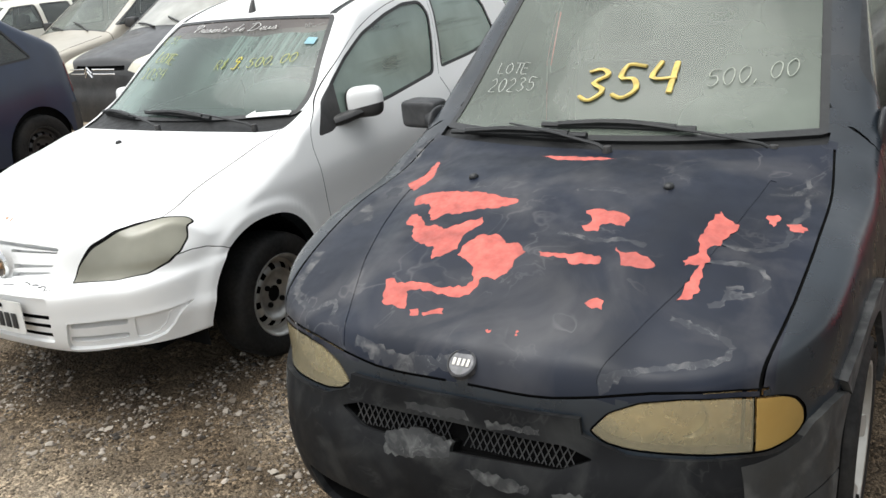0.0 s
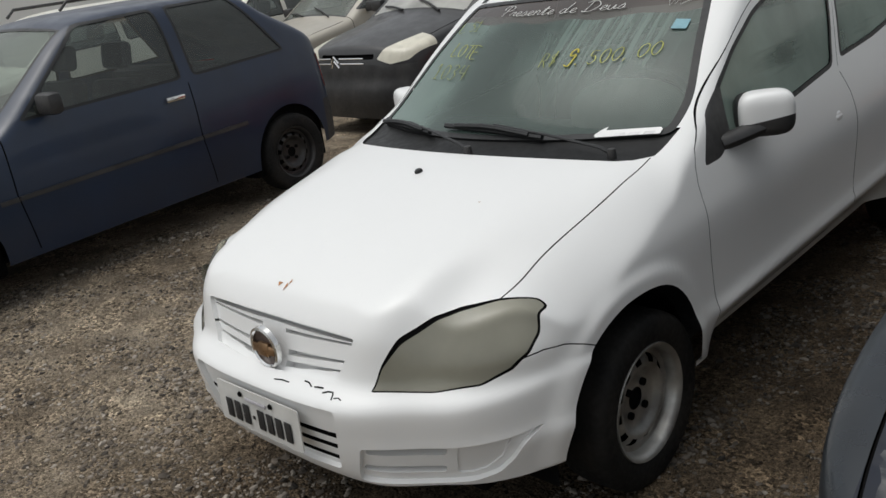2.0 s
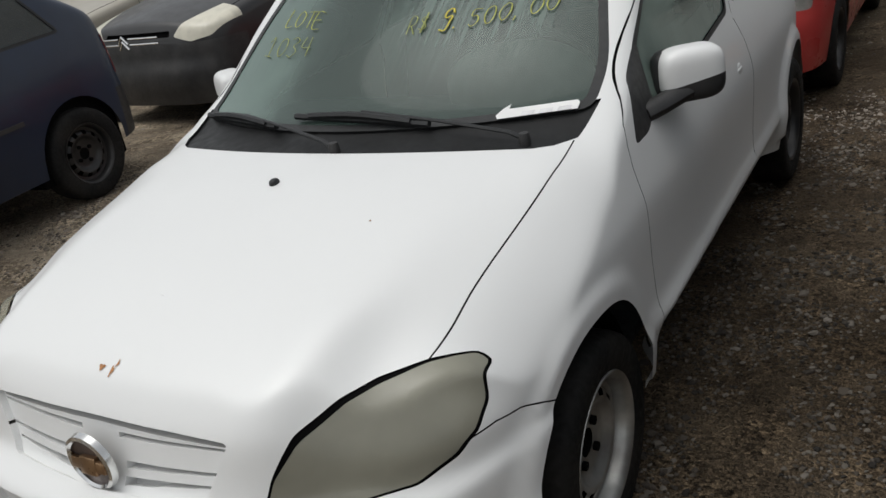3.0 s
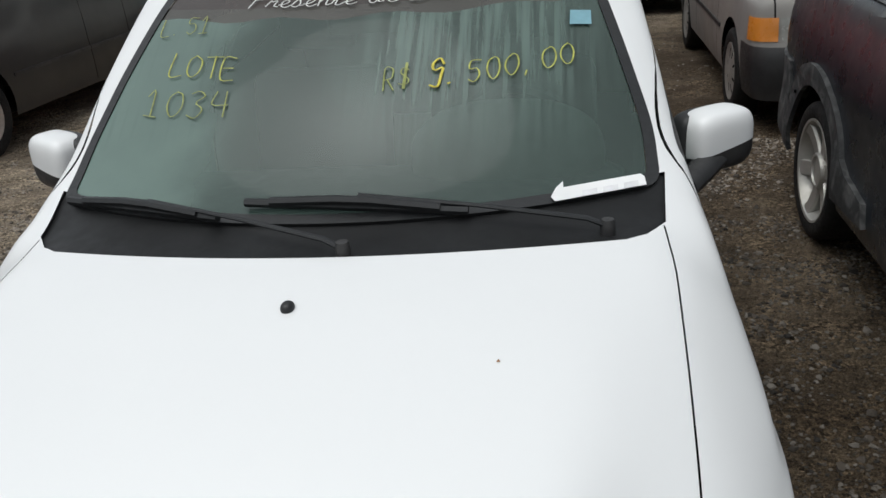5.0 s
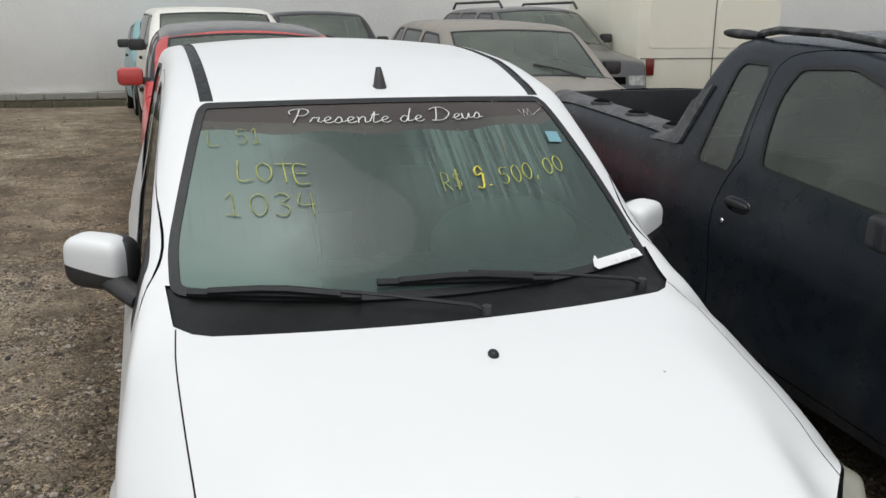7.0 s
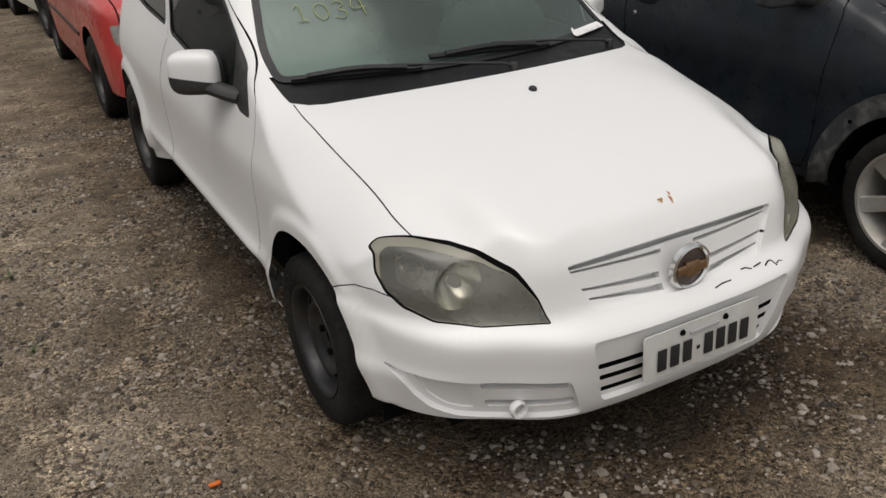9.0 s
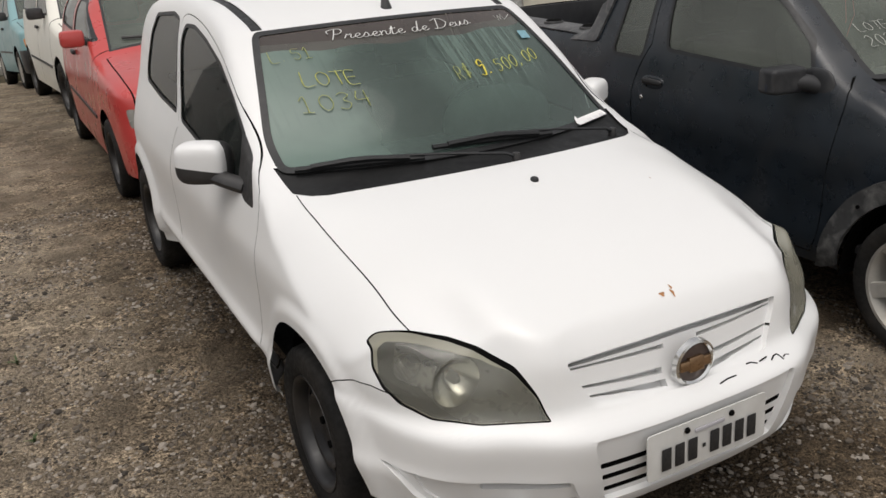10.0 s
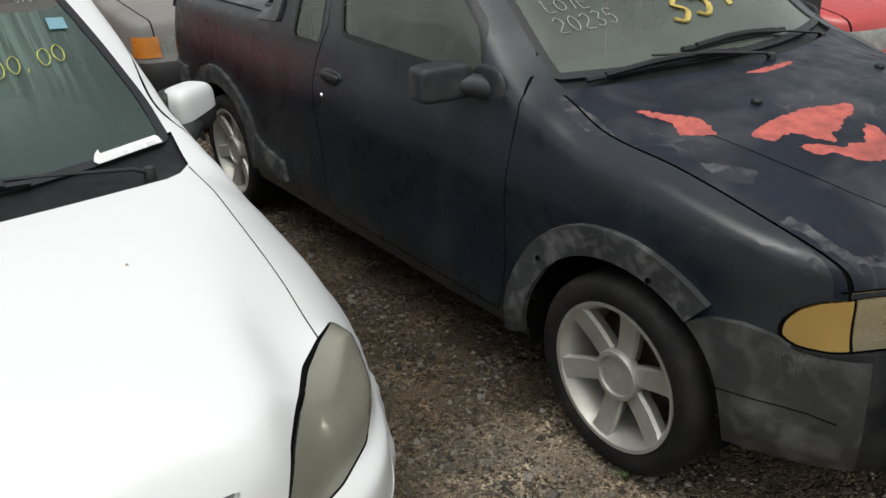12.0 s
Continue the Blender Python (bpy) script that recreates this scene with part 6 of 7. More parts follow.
    sh.both("gusset", rounded([(2.32, 1.30), (2.42, 1.02), (2.66, 1.005), (2.56, 1.06), (2.46, 1.18)], 0.02, 2), "x", lambda c: abs(c.x) > 0.5, ["body", "rail"])
    sh.cut("roof", [(-0.55, 1.45), (0.55, 1.45), (0.55, 2.12), (-0.55, 2.12)], "z", lambda c: c.z > 1.4, ["body"])
    sh.finish()
    sh.emit("body", "body_shell", M_NAVY, car)
    sh.emit("roof", "roof_panel", M_NAVY, car)
    hood = sh.emit("hood", "hood", M_NAVY_HOOD, car, "navy hood with chalky worn paint")
    for sg in (1, -1):
        sh.emit("crease", "pressed_crease", M_NAVY_HOOD, hood, "", push=0.0018, wall=True, where=(lambda s: lambda c: c.x * s > 0)(sg))
    for k in range(len(PATCHES)):
        sh.emit("primer%d" % k, "bare_primer", M_PRIMER, hood, "salmon primer where the paint has peeled")
    for k in range(len(WORN)):
        sh.emit("worn%d" % k, "worn_patch", M_CHALK, hood, "chalky patch where the paint has weathered")
    for k in range(len(VEINS)):
        sh.emit("vein%d" % k, "water_mark", M_CHALK, hood, "pale water mark in the paint")
    sh.emit("bumper", "front_bumper", M_BUMPER_DK, car, "weathered black plastic bumper", push=-0.016, wall=True)
    sh.emit("rear_bumper", "rear_bumper", M_WORN_PLASTIC, car, "scuffed grey rear bumper", push=-0.014, wall=True)
    sh.emit_each("gap_split", "panel_gap", M_GAP, car, "", -0.012)
    sh.faces.pop("gap_split")
    sh.emit_gaps(car, M_GAP, 0.006)
    sh.emit("seal_ws", "windscreen_seal", M_SEAL, car)
    sh.emit("cowl", "cowl_cover", M_COWL, car, push=0.012, wall=True)
    ws = sh.emit("windscreen", "windscreen", M_GLASS_DUSTY, car, "dusty windscreen with yellow lot number", push=0.003)
    for k in range(len(SCUFFS)):
        sh.emit("scuff%d" % k, "pale_scuff", M_SCUFF, car, "pale scraped patch on the bumper", push=-0.016, wall=True)
    for k in (0, 2):
        sh.emit("intake%d" % k, "air_intake", M_GAP, car, push=0.035, wall=True)
    for sg in (1, -1):
        w = (lambda s: lambda c: c.x * s > 0)(sg)
        for nm in ("door", "small"):
            sh.emit("glass_" + nm, "window_pane", M_GLASS_DUSTY_SIDE, car, "dusty side window", push=0.006, where=w)
            sh.emit("seal_" + nm, "window_seal", M_SEAL, car, where=w)
        sh.emit("corner", "bumper_corner", M_BUMPER_SIDE, car, "scuffed grey bumper corner", push=-0.017, wall=True, where=w)
        lp = sh.emit("lamp", "headlamp", M_LAMP_PALE, car, "hazy headlamp", where=w)
        part("reflector", bm_lathe([(0.0, 0.05), (0.02, 0.045), (0.04, 0.02), (0.05, -0.005)], 28, "y", None, (sg * 0.50, -0.20, 0.655)), M_REFLECT, lp)
        sh.emit("lamp", "lamp_bowl", M_REFLECT_DULL, lp, push=0.045, where=w)
        ap = sh.emit("amber", "corner_lamp", M_AMBER, car, "amber corner lamp", where=w)
        sh.emit("amber", "lamp_bowl", M_REFLECT_DULL, ap, push=0.04, where=w)
        sh.emit("lamp_edge", "lamp_gasket", M_GAP, lp, push=0.006, where=w)
        rail = sh.emit("rail", "bed_rail_cap", M_RAIL, car, "scuffed grey rail cap", push=-0.012, wall=True, where=w)
        sh.emit("gusset", "rail_gusset", M_RAIL, car, "ribbed grey plastic gusset", push=-0.014, wall=True, where=w)
        for y in (2.61, 2.96, 3.33):
            z = float(sh.height(np.array(0.67), np.array(y)))
            part("rail_pocket", bm_lathe([(0.044, 0.016), (0.050, 0.024), (0.057, 0.020), (0.060, 0.010)], 20, "z", None, (sg * 0.668, y, z)), M_WORN_PLASTIC, rail)
            part("pocket_hole", bm_lathe([(0.050, 0.020), (0.040, 0.030), (0.020, 0.036), (0.0, 0.036)], 20, "z", None, (sg * 0.668, y, z)), M_GAP, rail)
        for nm in ("front", "rear"):
            fl = sh.emit("flare_" + nm, "arch_flare", M_WORN_PLASTIC, car, "worn grey plastic arch flare", push=-0.020, wall=True, where=w)
            wy = 0.41 if nm == "front" else 3.13
            for a in (0.25, 0.62, 0.93):
                part("flare_screw", bm_lathe([(0.0, 0.004), (0.008, 0.002), (0.008, -0.004)], 10, "x", None, (sg * 0.823, wy + 0.385 * math.cos(math.pi * a), 0.29 + 0.385 * math.sin(math.pi * a))), M_GAP, fl)
    bed = part("load_bed", bm_box(0, 3.18, 0.62, 1.22, 1.52, 0.03, 0.01), M_BED, car, "empty load bed with worn black liner")
    for args in ((0, 2.43, 0.84, 1.22, 0.03, 0.42), (0, 3.925, 0.84, 1.22, 0.03, 0.42), (0.605, 3.18, 0.84, 0.03, 1.5, 0.42), (-0.605, 3.18, 0.84, 0.03, 1.5, 0.42)):
        part("bed_wall", bm_box(*args, 0.008), M_BED, bed)
    for i in range(7):
        part("bed_rib", bm_box(-0.5 + i / 6, 3.18, 0.642, 0.05, 1.46, 0.016, 0.005), M_BED, bed)
    underside(car, sh, [(0.41, 0.29), (3.13, 0.29)], 0.35, 0.80, 0.25)
    for x, y in ((-0.705, 0.40), (0.705, 0.40), (-0.705, 3.12), (0.705, 3.12)):
        wheel(car, x, y, 0.290, 0.294, 0.212, 0.195, "alloy", M_ALLOY, spin=0.09 if y < 1 else 0.15)
    return car, sh, ws


M_GLASS_DUSTY_SIDE = glass("dusty_side_glass", (0.58, 0.62, 0.57), 0.36, (0.20, 0.22, 0.19), 0.05, 0.0)
M_RAIL = faded_paint("bleached_rail_plastic", (0.075, 0.077, 0.08), (0.20, 0.20, 0.195), 0.6, 0.75, 30.0)
M_EMBLEM = plain("worn_emblem_metal", (0.10, 0.10, 0.105), 0.45, 0.6, 0.4, 50, 0)
M_REFLECT_DULL = plain("dull_lamp_reflector", (0.62, 0.57, 0.44), 0.28, 0.75, 0.3, 9, 0.08, 16)
M_BED = plain("worn_bed_liner", (0.016, 0.017, 0.019), 0.6, 0, 0.4, 6, 0.02, 90, dirt=(0.08, 0.075, 0.07), dirt_amount=0.35)
# weathered patches on hood and fender, water marks, and scrapes on the bumper, in millimetres
WORN = [
    "-669,789 -705,700 -709,610 -668,540 -650,624 -655,696",
    "-625,300 -640,250 -630,195 -596,160 -545,190 -575,240",
    "-600,420 -560,400 -540,330 -575,320 -610,370",
    "-654,41 -640,-28 -630,-108 -615,-155 -602,-120 -610,-37 -618,38",
    "-686,-60 -684,-80 -676,-95 -670,-75",
    "520,40 560,50 570,20 535,10",
]
VEINS = [
    "470,199 555,199 615,245 615,316",
    "456,121 567,141 607,98 597,58 544,22",
    "-303,-271 -196,-293 -96,-294 -6,-288",
    "333,-273 395,-234 489,-188 562,-154 575,-110 510,-87 434,-79",
    "90,120 160,110 215,105 260,125 320,110",
    "610,330 640,420 625,500 650,560",
    "540,480 590,505 620,560 610,610",
    "-640,-60 -600,-130 -560,-165 -500,-190",
    "500,-20 540,10 520,40 560,60",
    "60,330 130,345 200,335",
    "-500,-190 -440,-160 -420,-210",
]
SCUFFS = [
    "-184,552 -95,574 1,561 -2,531 -120,507 -183,507",
    "-137,634 29,644 43,620 -130,616",
    "80,628 212,632 215,618 85,612",
    "40,515 120,520 200,505 190,488 90,490",
    "250,500 310,510 320,490 260,486",
]
# hood patches: ragged corners in millimetres on the hood
PATCHES = [
    "-442,291 -396,300 -316,300 -216,292 -131,267 -84,255 -88,233 -137,206 -188,200 -229,174 -276,174 -290,149 -309,142 -363,233 -421,238",
    "-399,186 -351,162 -314,118 -272,117 -244,101 -196,130 -151,162 -137,127 -167,73 -156,20 -190,-14 -211,-25 -234,26 -279,32 -319,59 -345,111 -385,133",
    "-125,76 -77,90 -46,71 -31,55 2,61 37,29 20,-4 22,-42 0,-78 -37,-74 -35,-105 -45,-132 -78,-145 -129,-142 -187,-129 -223,-141 -198,-193 -231,-187 -277,-178 -294,-127 -308,-105 -293,-99 -265,-116 -199,-108 -141,-120 -65,-108 -55,-89 -76,-44 -111,-18 -144,-5 -142,42",
    "70,37 126,38 166,49 203,50 232,42 234,23 169,5 146,26 80,21",
    "253,90 268,75 305,84 335,75 357,58 357,42 322,30 284,29",
    "125,225 155,242 181,234 210,237 237,225 248,204 246,176 206,184 187,174 187,142 155,136 139,156 156,175 151,197",
    "244,-107 266,-85 284,-90 288,-116 265,-118",
    "448,325 472,301 501,292 501,264 484,223 479,189 458,176 456,149 469,133 462,101 464,54 470,11 455,-16 432,-26 438,19 445,67 451,103 421,83 413,96 440,144 427,194 432,241 440,291",
    "553,363 577,378 586,351 576,315 564,327",
    "602,338 634,356 654,332 647,317 615,315",
    "-528,485 -548,600 -527,577 -474,451 -472,393 -497,357 -560,420",
    "-144,553 -43,556 99,554 56,532 -66,525",
    "-183,-195 -161,-189 -150,-208 -174,-211",
    "-144,-199 -92,-181 -86,-197 -134,-208",
    "47,-219 56,-220 55,-228 47,-227",
    "116,-214 124,-213 125,-222 117,-223",
]
pickup, pickup_sh, pickup_ws = build_pickup()


def pickup_glass(x, z, lift=0.002):
    ys = np.linspace(0.62, 1.35, 200)
    y = float(np.interp(z, pickup_sh.top(ys), ys)) + 0.40 * x * x
    return Vector((x, y - lift * 0.5, float(pickup_sh.height(np.array(x), np.array(y))) + lift * 0.86))


def dress_pickup():
    car, sh = pickup, pickup_sh
    hand_write(pickup_ws, "354", -0.125, 0.205, (1.115, 1.130), 1.195, pickup_glass, M_BRUSHPEN, 0.0105, seed=11, slant=0.15)
    hand_write(pickup_ws, "500,00", 0.27, 0.53, (1.145, 1.160), 1.185, pickup_glass, M_FAINTWHITE, 0.0018, seed=12)
    hand_write(pickup_ws, "LOTE", -0.505, -0.36, (1.176, 1.180), 1.205, pickup_glass, M_DIMPEN, 0.0012, seed=13)
    hand_write(pickup_ws, "20235", -0.512, -0.305, (1.124, 1.135), 1.160, pickup_glass, M_DIMPEN, 0.0014, seed=14)
    up = (0, -0.5, 0.86)
    g = lambda x, z: pickup_glass(x, z, 0.008)
    wiper(car, (0.05, 0.60, 1.012), g(-0.335, 1.040), g(-0.575, 1.015), g(-0.04, 1.028), up)
    wiper(car, (0.50, 0.725, 0.995), g(0.10, 1.050), g(-0.215, 1.046), g(0.28, 1.040), up)
    for x in (-0.296, 0.296):
        z = float(sh.height(np.array(x), np.array(0.39)))
        part("washer_jet", superellipsoid((x, 0.39, z + 0.002), (0.014, 0.016, 0.011), 0.9, 18, 10), M_SEAL, car)
    em = part("emblem", bm_lathe([(0.037, 0.012), (0.036, -0.004), (0.032, -0.007), (0.030, -0.004), (0.0, -0.004)], 36, "y", None, (0, 0, 0)), M_EMBLEM, car, "scratched round metal emblem")
    em.matrix_local = pose(0.012, -0.292, 0.745, -52, 0, 0)
    for i in range(4):
        part("emblem_bar", bm_box(-0.018 + 0.012 * i, -0.005, 0.0, 0.008, 0.003, 0.019, 0.001), M_ALLOY, em)
    # mirrors, handles, locks
    for sg in (1, -1):
        bm = superellipsoid((0, 0, 0), (0.088, 0.050, 0.054), 0.32, 36, 20)
        mr = part("door_mirror", bm, M_MIRROR_DK, car, "scratched black door mirror")
        mr.matrix_local = pose(sg * 0.872, 1.065, 1.015, 0, 0, sg * 8)
        part("mirror_chip", superellipsoid((sg * 0.083, -0.012, -0.020), (0.006, 0.014, 0.020), 0.8, 12, 8), M_CHALK, mr)
        part("mirror_foot", superellipsoid((sg * 0.757, 0.985, 0.985), (0.014, 0.085, 0.075), 0.8), M_MIRROR_DK, car)
        part("mirror_arm", bm_tube([(sg * 0.752, 0.985, 0.985), (sg * 0.785, 1.01, 0.998), (sg * 0.83, 1.045, 1.003)], 0.036, 12), M_MIRROR_DK, car)
        part("handle_recess", superellipsoid((sg * 0.790, 1.93, 0.868), (0.012, 0.082, 0.036), 0.8), M_NAVY, car)
        part("door_handle", superellipsoid((sg * 0.802, 1.93, 0.876), (0.012, 0.075, 0.015), 0.7), M_PLASTIC, car)
        part("door_lock", bm_lathe([(0.0, 0.006), (0.010, 0.005), (0.012, 0.0)], 14, "x", None, (0.806 * sg, 2.0, 0.79)) if sg > 0 else bm_lathe([(0.0, -0.006), (0.010, -0.005), (0.012, 0.0)], 14, "x", None, (-0.806, 2.0, 0.79)), M_CHROME, car)
    # roof bars at the back of the cab
    for sg in (1, -1):
        bar = part("roof_bar", bm_tube([(sg * 0.50, 1.40, 1.470), (sg * 0.515, 1.5, 1.520), (sg * 0.525, 1.85, 1.542), (sg * 0.53, 2.15, 1.535), (sg * 0.53, 2.25, 1.515), (sg * 0.53, 2.29, 1.480)], 0.022, 10, None, 0.75), M_WORN_PLASTIC, car)
        part("bar_foot", superellipsoid((sg * 0.53, 2.38, 1.502), (0.050, 0.115, 0.020), 0.8), M_WORN_PLASTIC, bar)
    # cabin
    part("dashboard", bm_box(0, 0.98, 0.88, 1.25, 0.40, 0.20, 0.07), M_DASH, car)
    part("instrument_hood", superellipsoid((0.40, 1.09, 0.975), (0.275, 0.12, 0.125), 0.85), M_DASH_PALE, car)
    steering_wheel(car, 0.34, 1.24, 0.98, 28)
    for x in (-0.34, 0.34):
        seat(car, x, 1.62, 0.36)
    part("cab_back", bm_box(0, 2.16, 0.78, 1.1, 0.04, 0.8, 0.01), M_FABRIC, car)
    part("cabin_floor", bm_box(0, 1.4, 0.33, 1.4, 1.6, 0.04, 0.01), M_FABRIC, car)
    part("firewall", bm_box(0, 0.66, 0.62, 1.2, 0.03, 0.50, 0.01), M_GAP, car)
    # mesh behind the bumper opening
    for sg in (1, -1):
        grid = bmesh.new()
        for i in range(15):
            x = sg * (0.015 + 0.018 * i)
            bm_tube([(x, -0.328, 0.546), (x + sg * 0.03, -0.312, 0.602)], 0.0016, 4, grid)
            bm_tube([(x + sg * 0.03, -0.328, 0.546), (x, -0.312, 0.602)], 0.0016, 4, grid)
        part("intake_mesh", grid, M_PLASTIC, car)


M_DIMPEN = plain("worn_white_marker", (0.44, 0.45, 0.42), 0.8, 0, 0.3, 60, 0)
M_FAINTWHITE = plain("faint_white_marker", (0.33, 0.35, 0.30), 0.8, 0, 0.3, 60, 0)
M_MIRROR_DK = faded_paint("scuffed_mirror_plastic", (0.018, 0.019, 0.021), (0.15, 0.15, 0.15), 0.35, 0.5, 9.0)
dress_pickup()


# ---- other cars in the yard ----
def plain_car(name, label, m, colour, L=3.7, W=1.58, H=1.4, hood=0.80, cowl=0.95, wheels=(0.72, 3.1), r=0.27, ws=(0.95, 1.62), roof_end=3.1, glass_m=None, cap="hubcap", rim_mat=None, lamp=(0.42, 0.70, 0.56, 0.68),
              bumper_mat=None, rear=None, doors=2, box=1.5, roof_mat=None, lamp_mat=None, mirror_mat=None, indicator=True, nose=0.62, boxy=0.0, step=0.05, lamp_poly=None, glass_drop=0.0, handle_mat=None, corner_mat=None, side_mat=None, pillar=None, tail_win=0.02, trim_z=0.50):
    """A parked car: nose at y=0 of its own frame, one axle's middle below the given pose."""
    mid = (wheels[0] + wheels[1]) / 2
    car = thing(name, label, "car", "parked cars", m)
    hw = W / 2
    rear_y = L if rear is None else rear
    sh = Shell(
        outline=[(0, 0.0), (hw * 0.45, 0.015), (hw * 0.74, 0.06 - 0.02 * boxy), (hw * 0.91, 0.18 - 0.09 * boxy), (hw * 0.975, 0.42 - 0.2 * boxy), (hw, 0.9), (hw, L * 0.5), (hw, L - 0.8), (hw * 0.97, L - 0.35), (hw * 0.88, L - 0.12), (hw * 0.5, L - 0.02), (0, L)],
        top=([0.0, 0.05, 0.12, 0.3, ws[0] - 0.1, ws[0], ws[0] + 0.06, (ws[0] + ws[1]) / 2, ws[1] - 0.06, ws[1] + 0.04, ws[1] + 0.4, roof_end - 0.5, roof_end, roof_end + 0.06, L - 0.1, L],
             [nose, nose + 0.06, hood - 0.06 + 0.03 * boxy, hood, cowl - 0.02, cowl, cowl + 0.035, (cowl + H - 0.05) / 2 + 0.01, H - 0.07, H - 0.025, H, H, H - 0.04, H - 0.1, cowl + 0.06, cowl - 0.1]),
        crown=([0.0, 4.0], [0.12 - 0.05 * boxy, 0.12 - 0.05 * boxy]),
        bow=([0.0, ws[0], ws[1] + 0.1, ws[1] + 0.5], [0.0, 0.12, 0.12, 0.0]),
        side=([0.1, 0.2, 0.28, 0.5, 0.68, 0.82, cowl, cowl + 0.1, (cowl + H) / 2 + 0.05, H - 0.06, H + 0.1], [0.06, 0.03, 0.012, 0.0, 0.005, 0.022, 0.05, 0.075, 0.12, 0.19 - 0.03 * boxy, 0.30]),
        front=([0.1, 0.25, 0.4, 0.5, 0.56, 0.65, 0.9], [0.08, 0.02, 0.0, 0.01, 0.04, 0.05, 0.14]),
        rear=([0.1, 0.3, 0.5, 0.6, 0.9, 1.2], [0.08, 0.01, 0.0, 0.03, 0.05, 0.1]),
        sill=([0, 0.5, L - 0.6, L], [0.22, 0.23, 0.24, 0.3]),
        step=step, rows=(26, 16), blend=1.3,
    ).build()
    fr, cab = (lambda c: c.y < 0.5), (lambda c: c.z > cowl - 0.08)
    side_up = lambda c: abs(c.x) > hw * 0.5 and c.z > cowl - 0.12
    for wy in wheels:
        sh.both("arch", arch_poly(wy, r + 0.01, r + 0.055, 0.0, 16), "x", lambda c: abs(c.x) > hw * 0.5 and c.z < 0.8)
    e = hw - 0.16
    wsp = [(x, ws[0] + 0.03 + 0.12 * x * x) for x in np.linspace(-e, e, 7)] + [(x, ws[1] - 0.02 + 0.12 * x * x) for x in np.linspace(e - 0.07, -e + 0.07, 7)]
    wsp = [tuple(p) for p in wsp]
    sh.cut("seal", wsp, "z", lambda c: c.z > cowl - 0.05 and c.y < ws[1] + 0.3)
    sh.cut("windscreen", shrink(wsp, 0.025), "z", lambda c: c.z > cowl - 0.05 and c.y < ws[1] + 0.3, ["seal"])
    z0, z1 = cowl + 0.035 - glass_drop, H - 0.085 + glass_drop * 0.5
    pil = pillar or ws[1] + 0.55
    win_a = rounded([(ws[0] + 0.22, z0), (pil - 0.03, z0 + 0.01), (pil - 0.04, z1), (ws[1] + 0.08, z1 - 0.01)], 0.04, 2)
    win_b = rounded([(pil + 0.05, z0 + 0.01), (roof_end + tail_win if doors == 2 else pil + 0.6, z0 + 0.03), (roof_end - 0.12 if doors == 2 else pil + 0.6, z1), (pil + 0.04, z1)], 0.04, 2)
    wins = [win_a, win_b]
    if doors == 4:
        wins.append(rounded([(pil + 0.67, z0 + 0.03), (roof_end + 0.1, z0 + 0.06), (roof_end - 0.1, z1), (pil + 0.67, z1)], 0.03, 2))
    for poly in wins:
        sh.both("seal", poly, "x", side_up, ["body"])
        sh.both("side_glass", shrink(poly, 0.018), "x", side_up, ["seal"])
    la, lb, lz0, lz1 = lamp
    lp = rounded(lamp_poly, 0.02, 2) if lamp_poly else rounded([(la, lz0 + 0.01), (lb, lz0), (lb + 0.01, lz1), (la - 0.01, lz1)], 0.02, 2)
    sh.both("lamp", lp, "y", fr)
    if corner_mat:
        sh.both("corner_lamp", [(lb + 0.02, lz0), (hw + 0.1, lz0), (hw + 0.1, lz1), (lb + 0.02, lz1)], "y", lambda c: c.y < 0.22, ["body"])
    sh.cut("grille", rounded([(-la + 0.05, lz0 + 0.02), (la - 0.05, lz0 + 0.02), (la - 0.05, lz1 - 0.01), (-la + 0.05, lz1 - 0.01)], 0.015, 2), "y", fr, ["body"])
    sh.cut("bumper", [(-2, 0.1), (2, 0.1), (2, lz0 - 0.03), (-2, lz0 - 0.03)], "y", lambda c: c.y < wheels[0] - r - 0.06, ["body"])
    sh.cut("rear_bumper", [(-2, 0.1), (2, 0.1), (2, 0.58), (-2, 0.58)], "y", lambda c: c.y > wheels[1] + r + 0.08, ["body"])
    sh.both("tail_lamp", [(hw * 0.72, 0.66), (hw * 1.1, 0.66), (hw * 1.1, 0.90), (hw * 0.72, 0.90)], "y", lambda c: c.y > L - 0.2, ["body"])
    hood_line = [(hw - 0.14, 0.1), (hw - 0.13, 0.4), (hw - 0.125, ws[0])]
    sh.both("seam", strip(hood_line, 0.01), "z", lambda c: c.z > nose, ["body"])
    for yy in [ws[0] + 0.1, pil] + ([pil + 0.64] if doors == 4 else []):
        sh.both("seam", strip([(yy, z0 - 0.02), (yy - 0.02, 0.6), (yy + 0.02, 0.27)], 0.008), "x", lambda c: abs(c.x) > hw * 0.5, ["body"])
    sh.both("moulding", [(wheels[0] + r + 0.1, trim_z), (wheels[1] - r - 0.1, trim_z + 0.02), (wheels[1] - r - 0.1, trim_z + 0.045), (wheels[0] + r + 0.1, trim_z + 0.025)], "x", lambda c: abs(c.x) > hw * 0.5, ["body"])
    if roof_mat:
        sh.cut("roof", [(-hw, ws[1] + 0.02), (hw, ws[1] + 0.02), (hw, roof_end), (-hw, roof_end)], "z", lambda c: c.z > H - 0.09, ["body"])
    sh.finish()
    off = Vector((0, -mid, 0))
    base = new("body_frame")
    base.parent, base.location = car, off

    def put(region, nm, mt, lab="", **k):
        o = sh.emit(region, nm, mt, car, lab, **k)
        if o:
            o.location = off
        return o

    put("body", "body_shell", colour)
    if roof_mat:
        put("roof", "roof_panel", roof_mat)
    bmat = bumper_mat or M_PLASTIC
    put("bumper", "front_bumper", bmat)
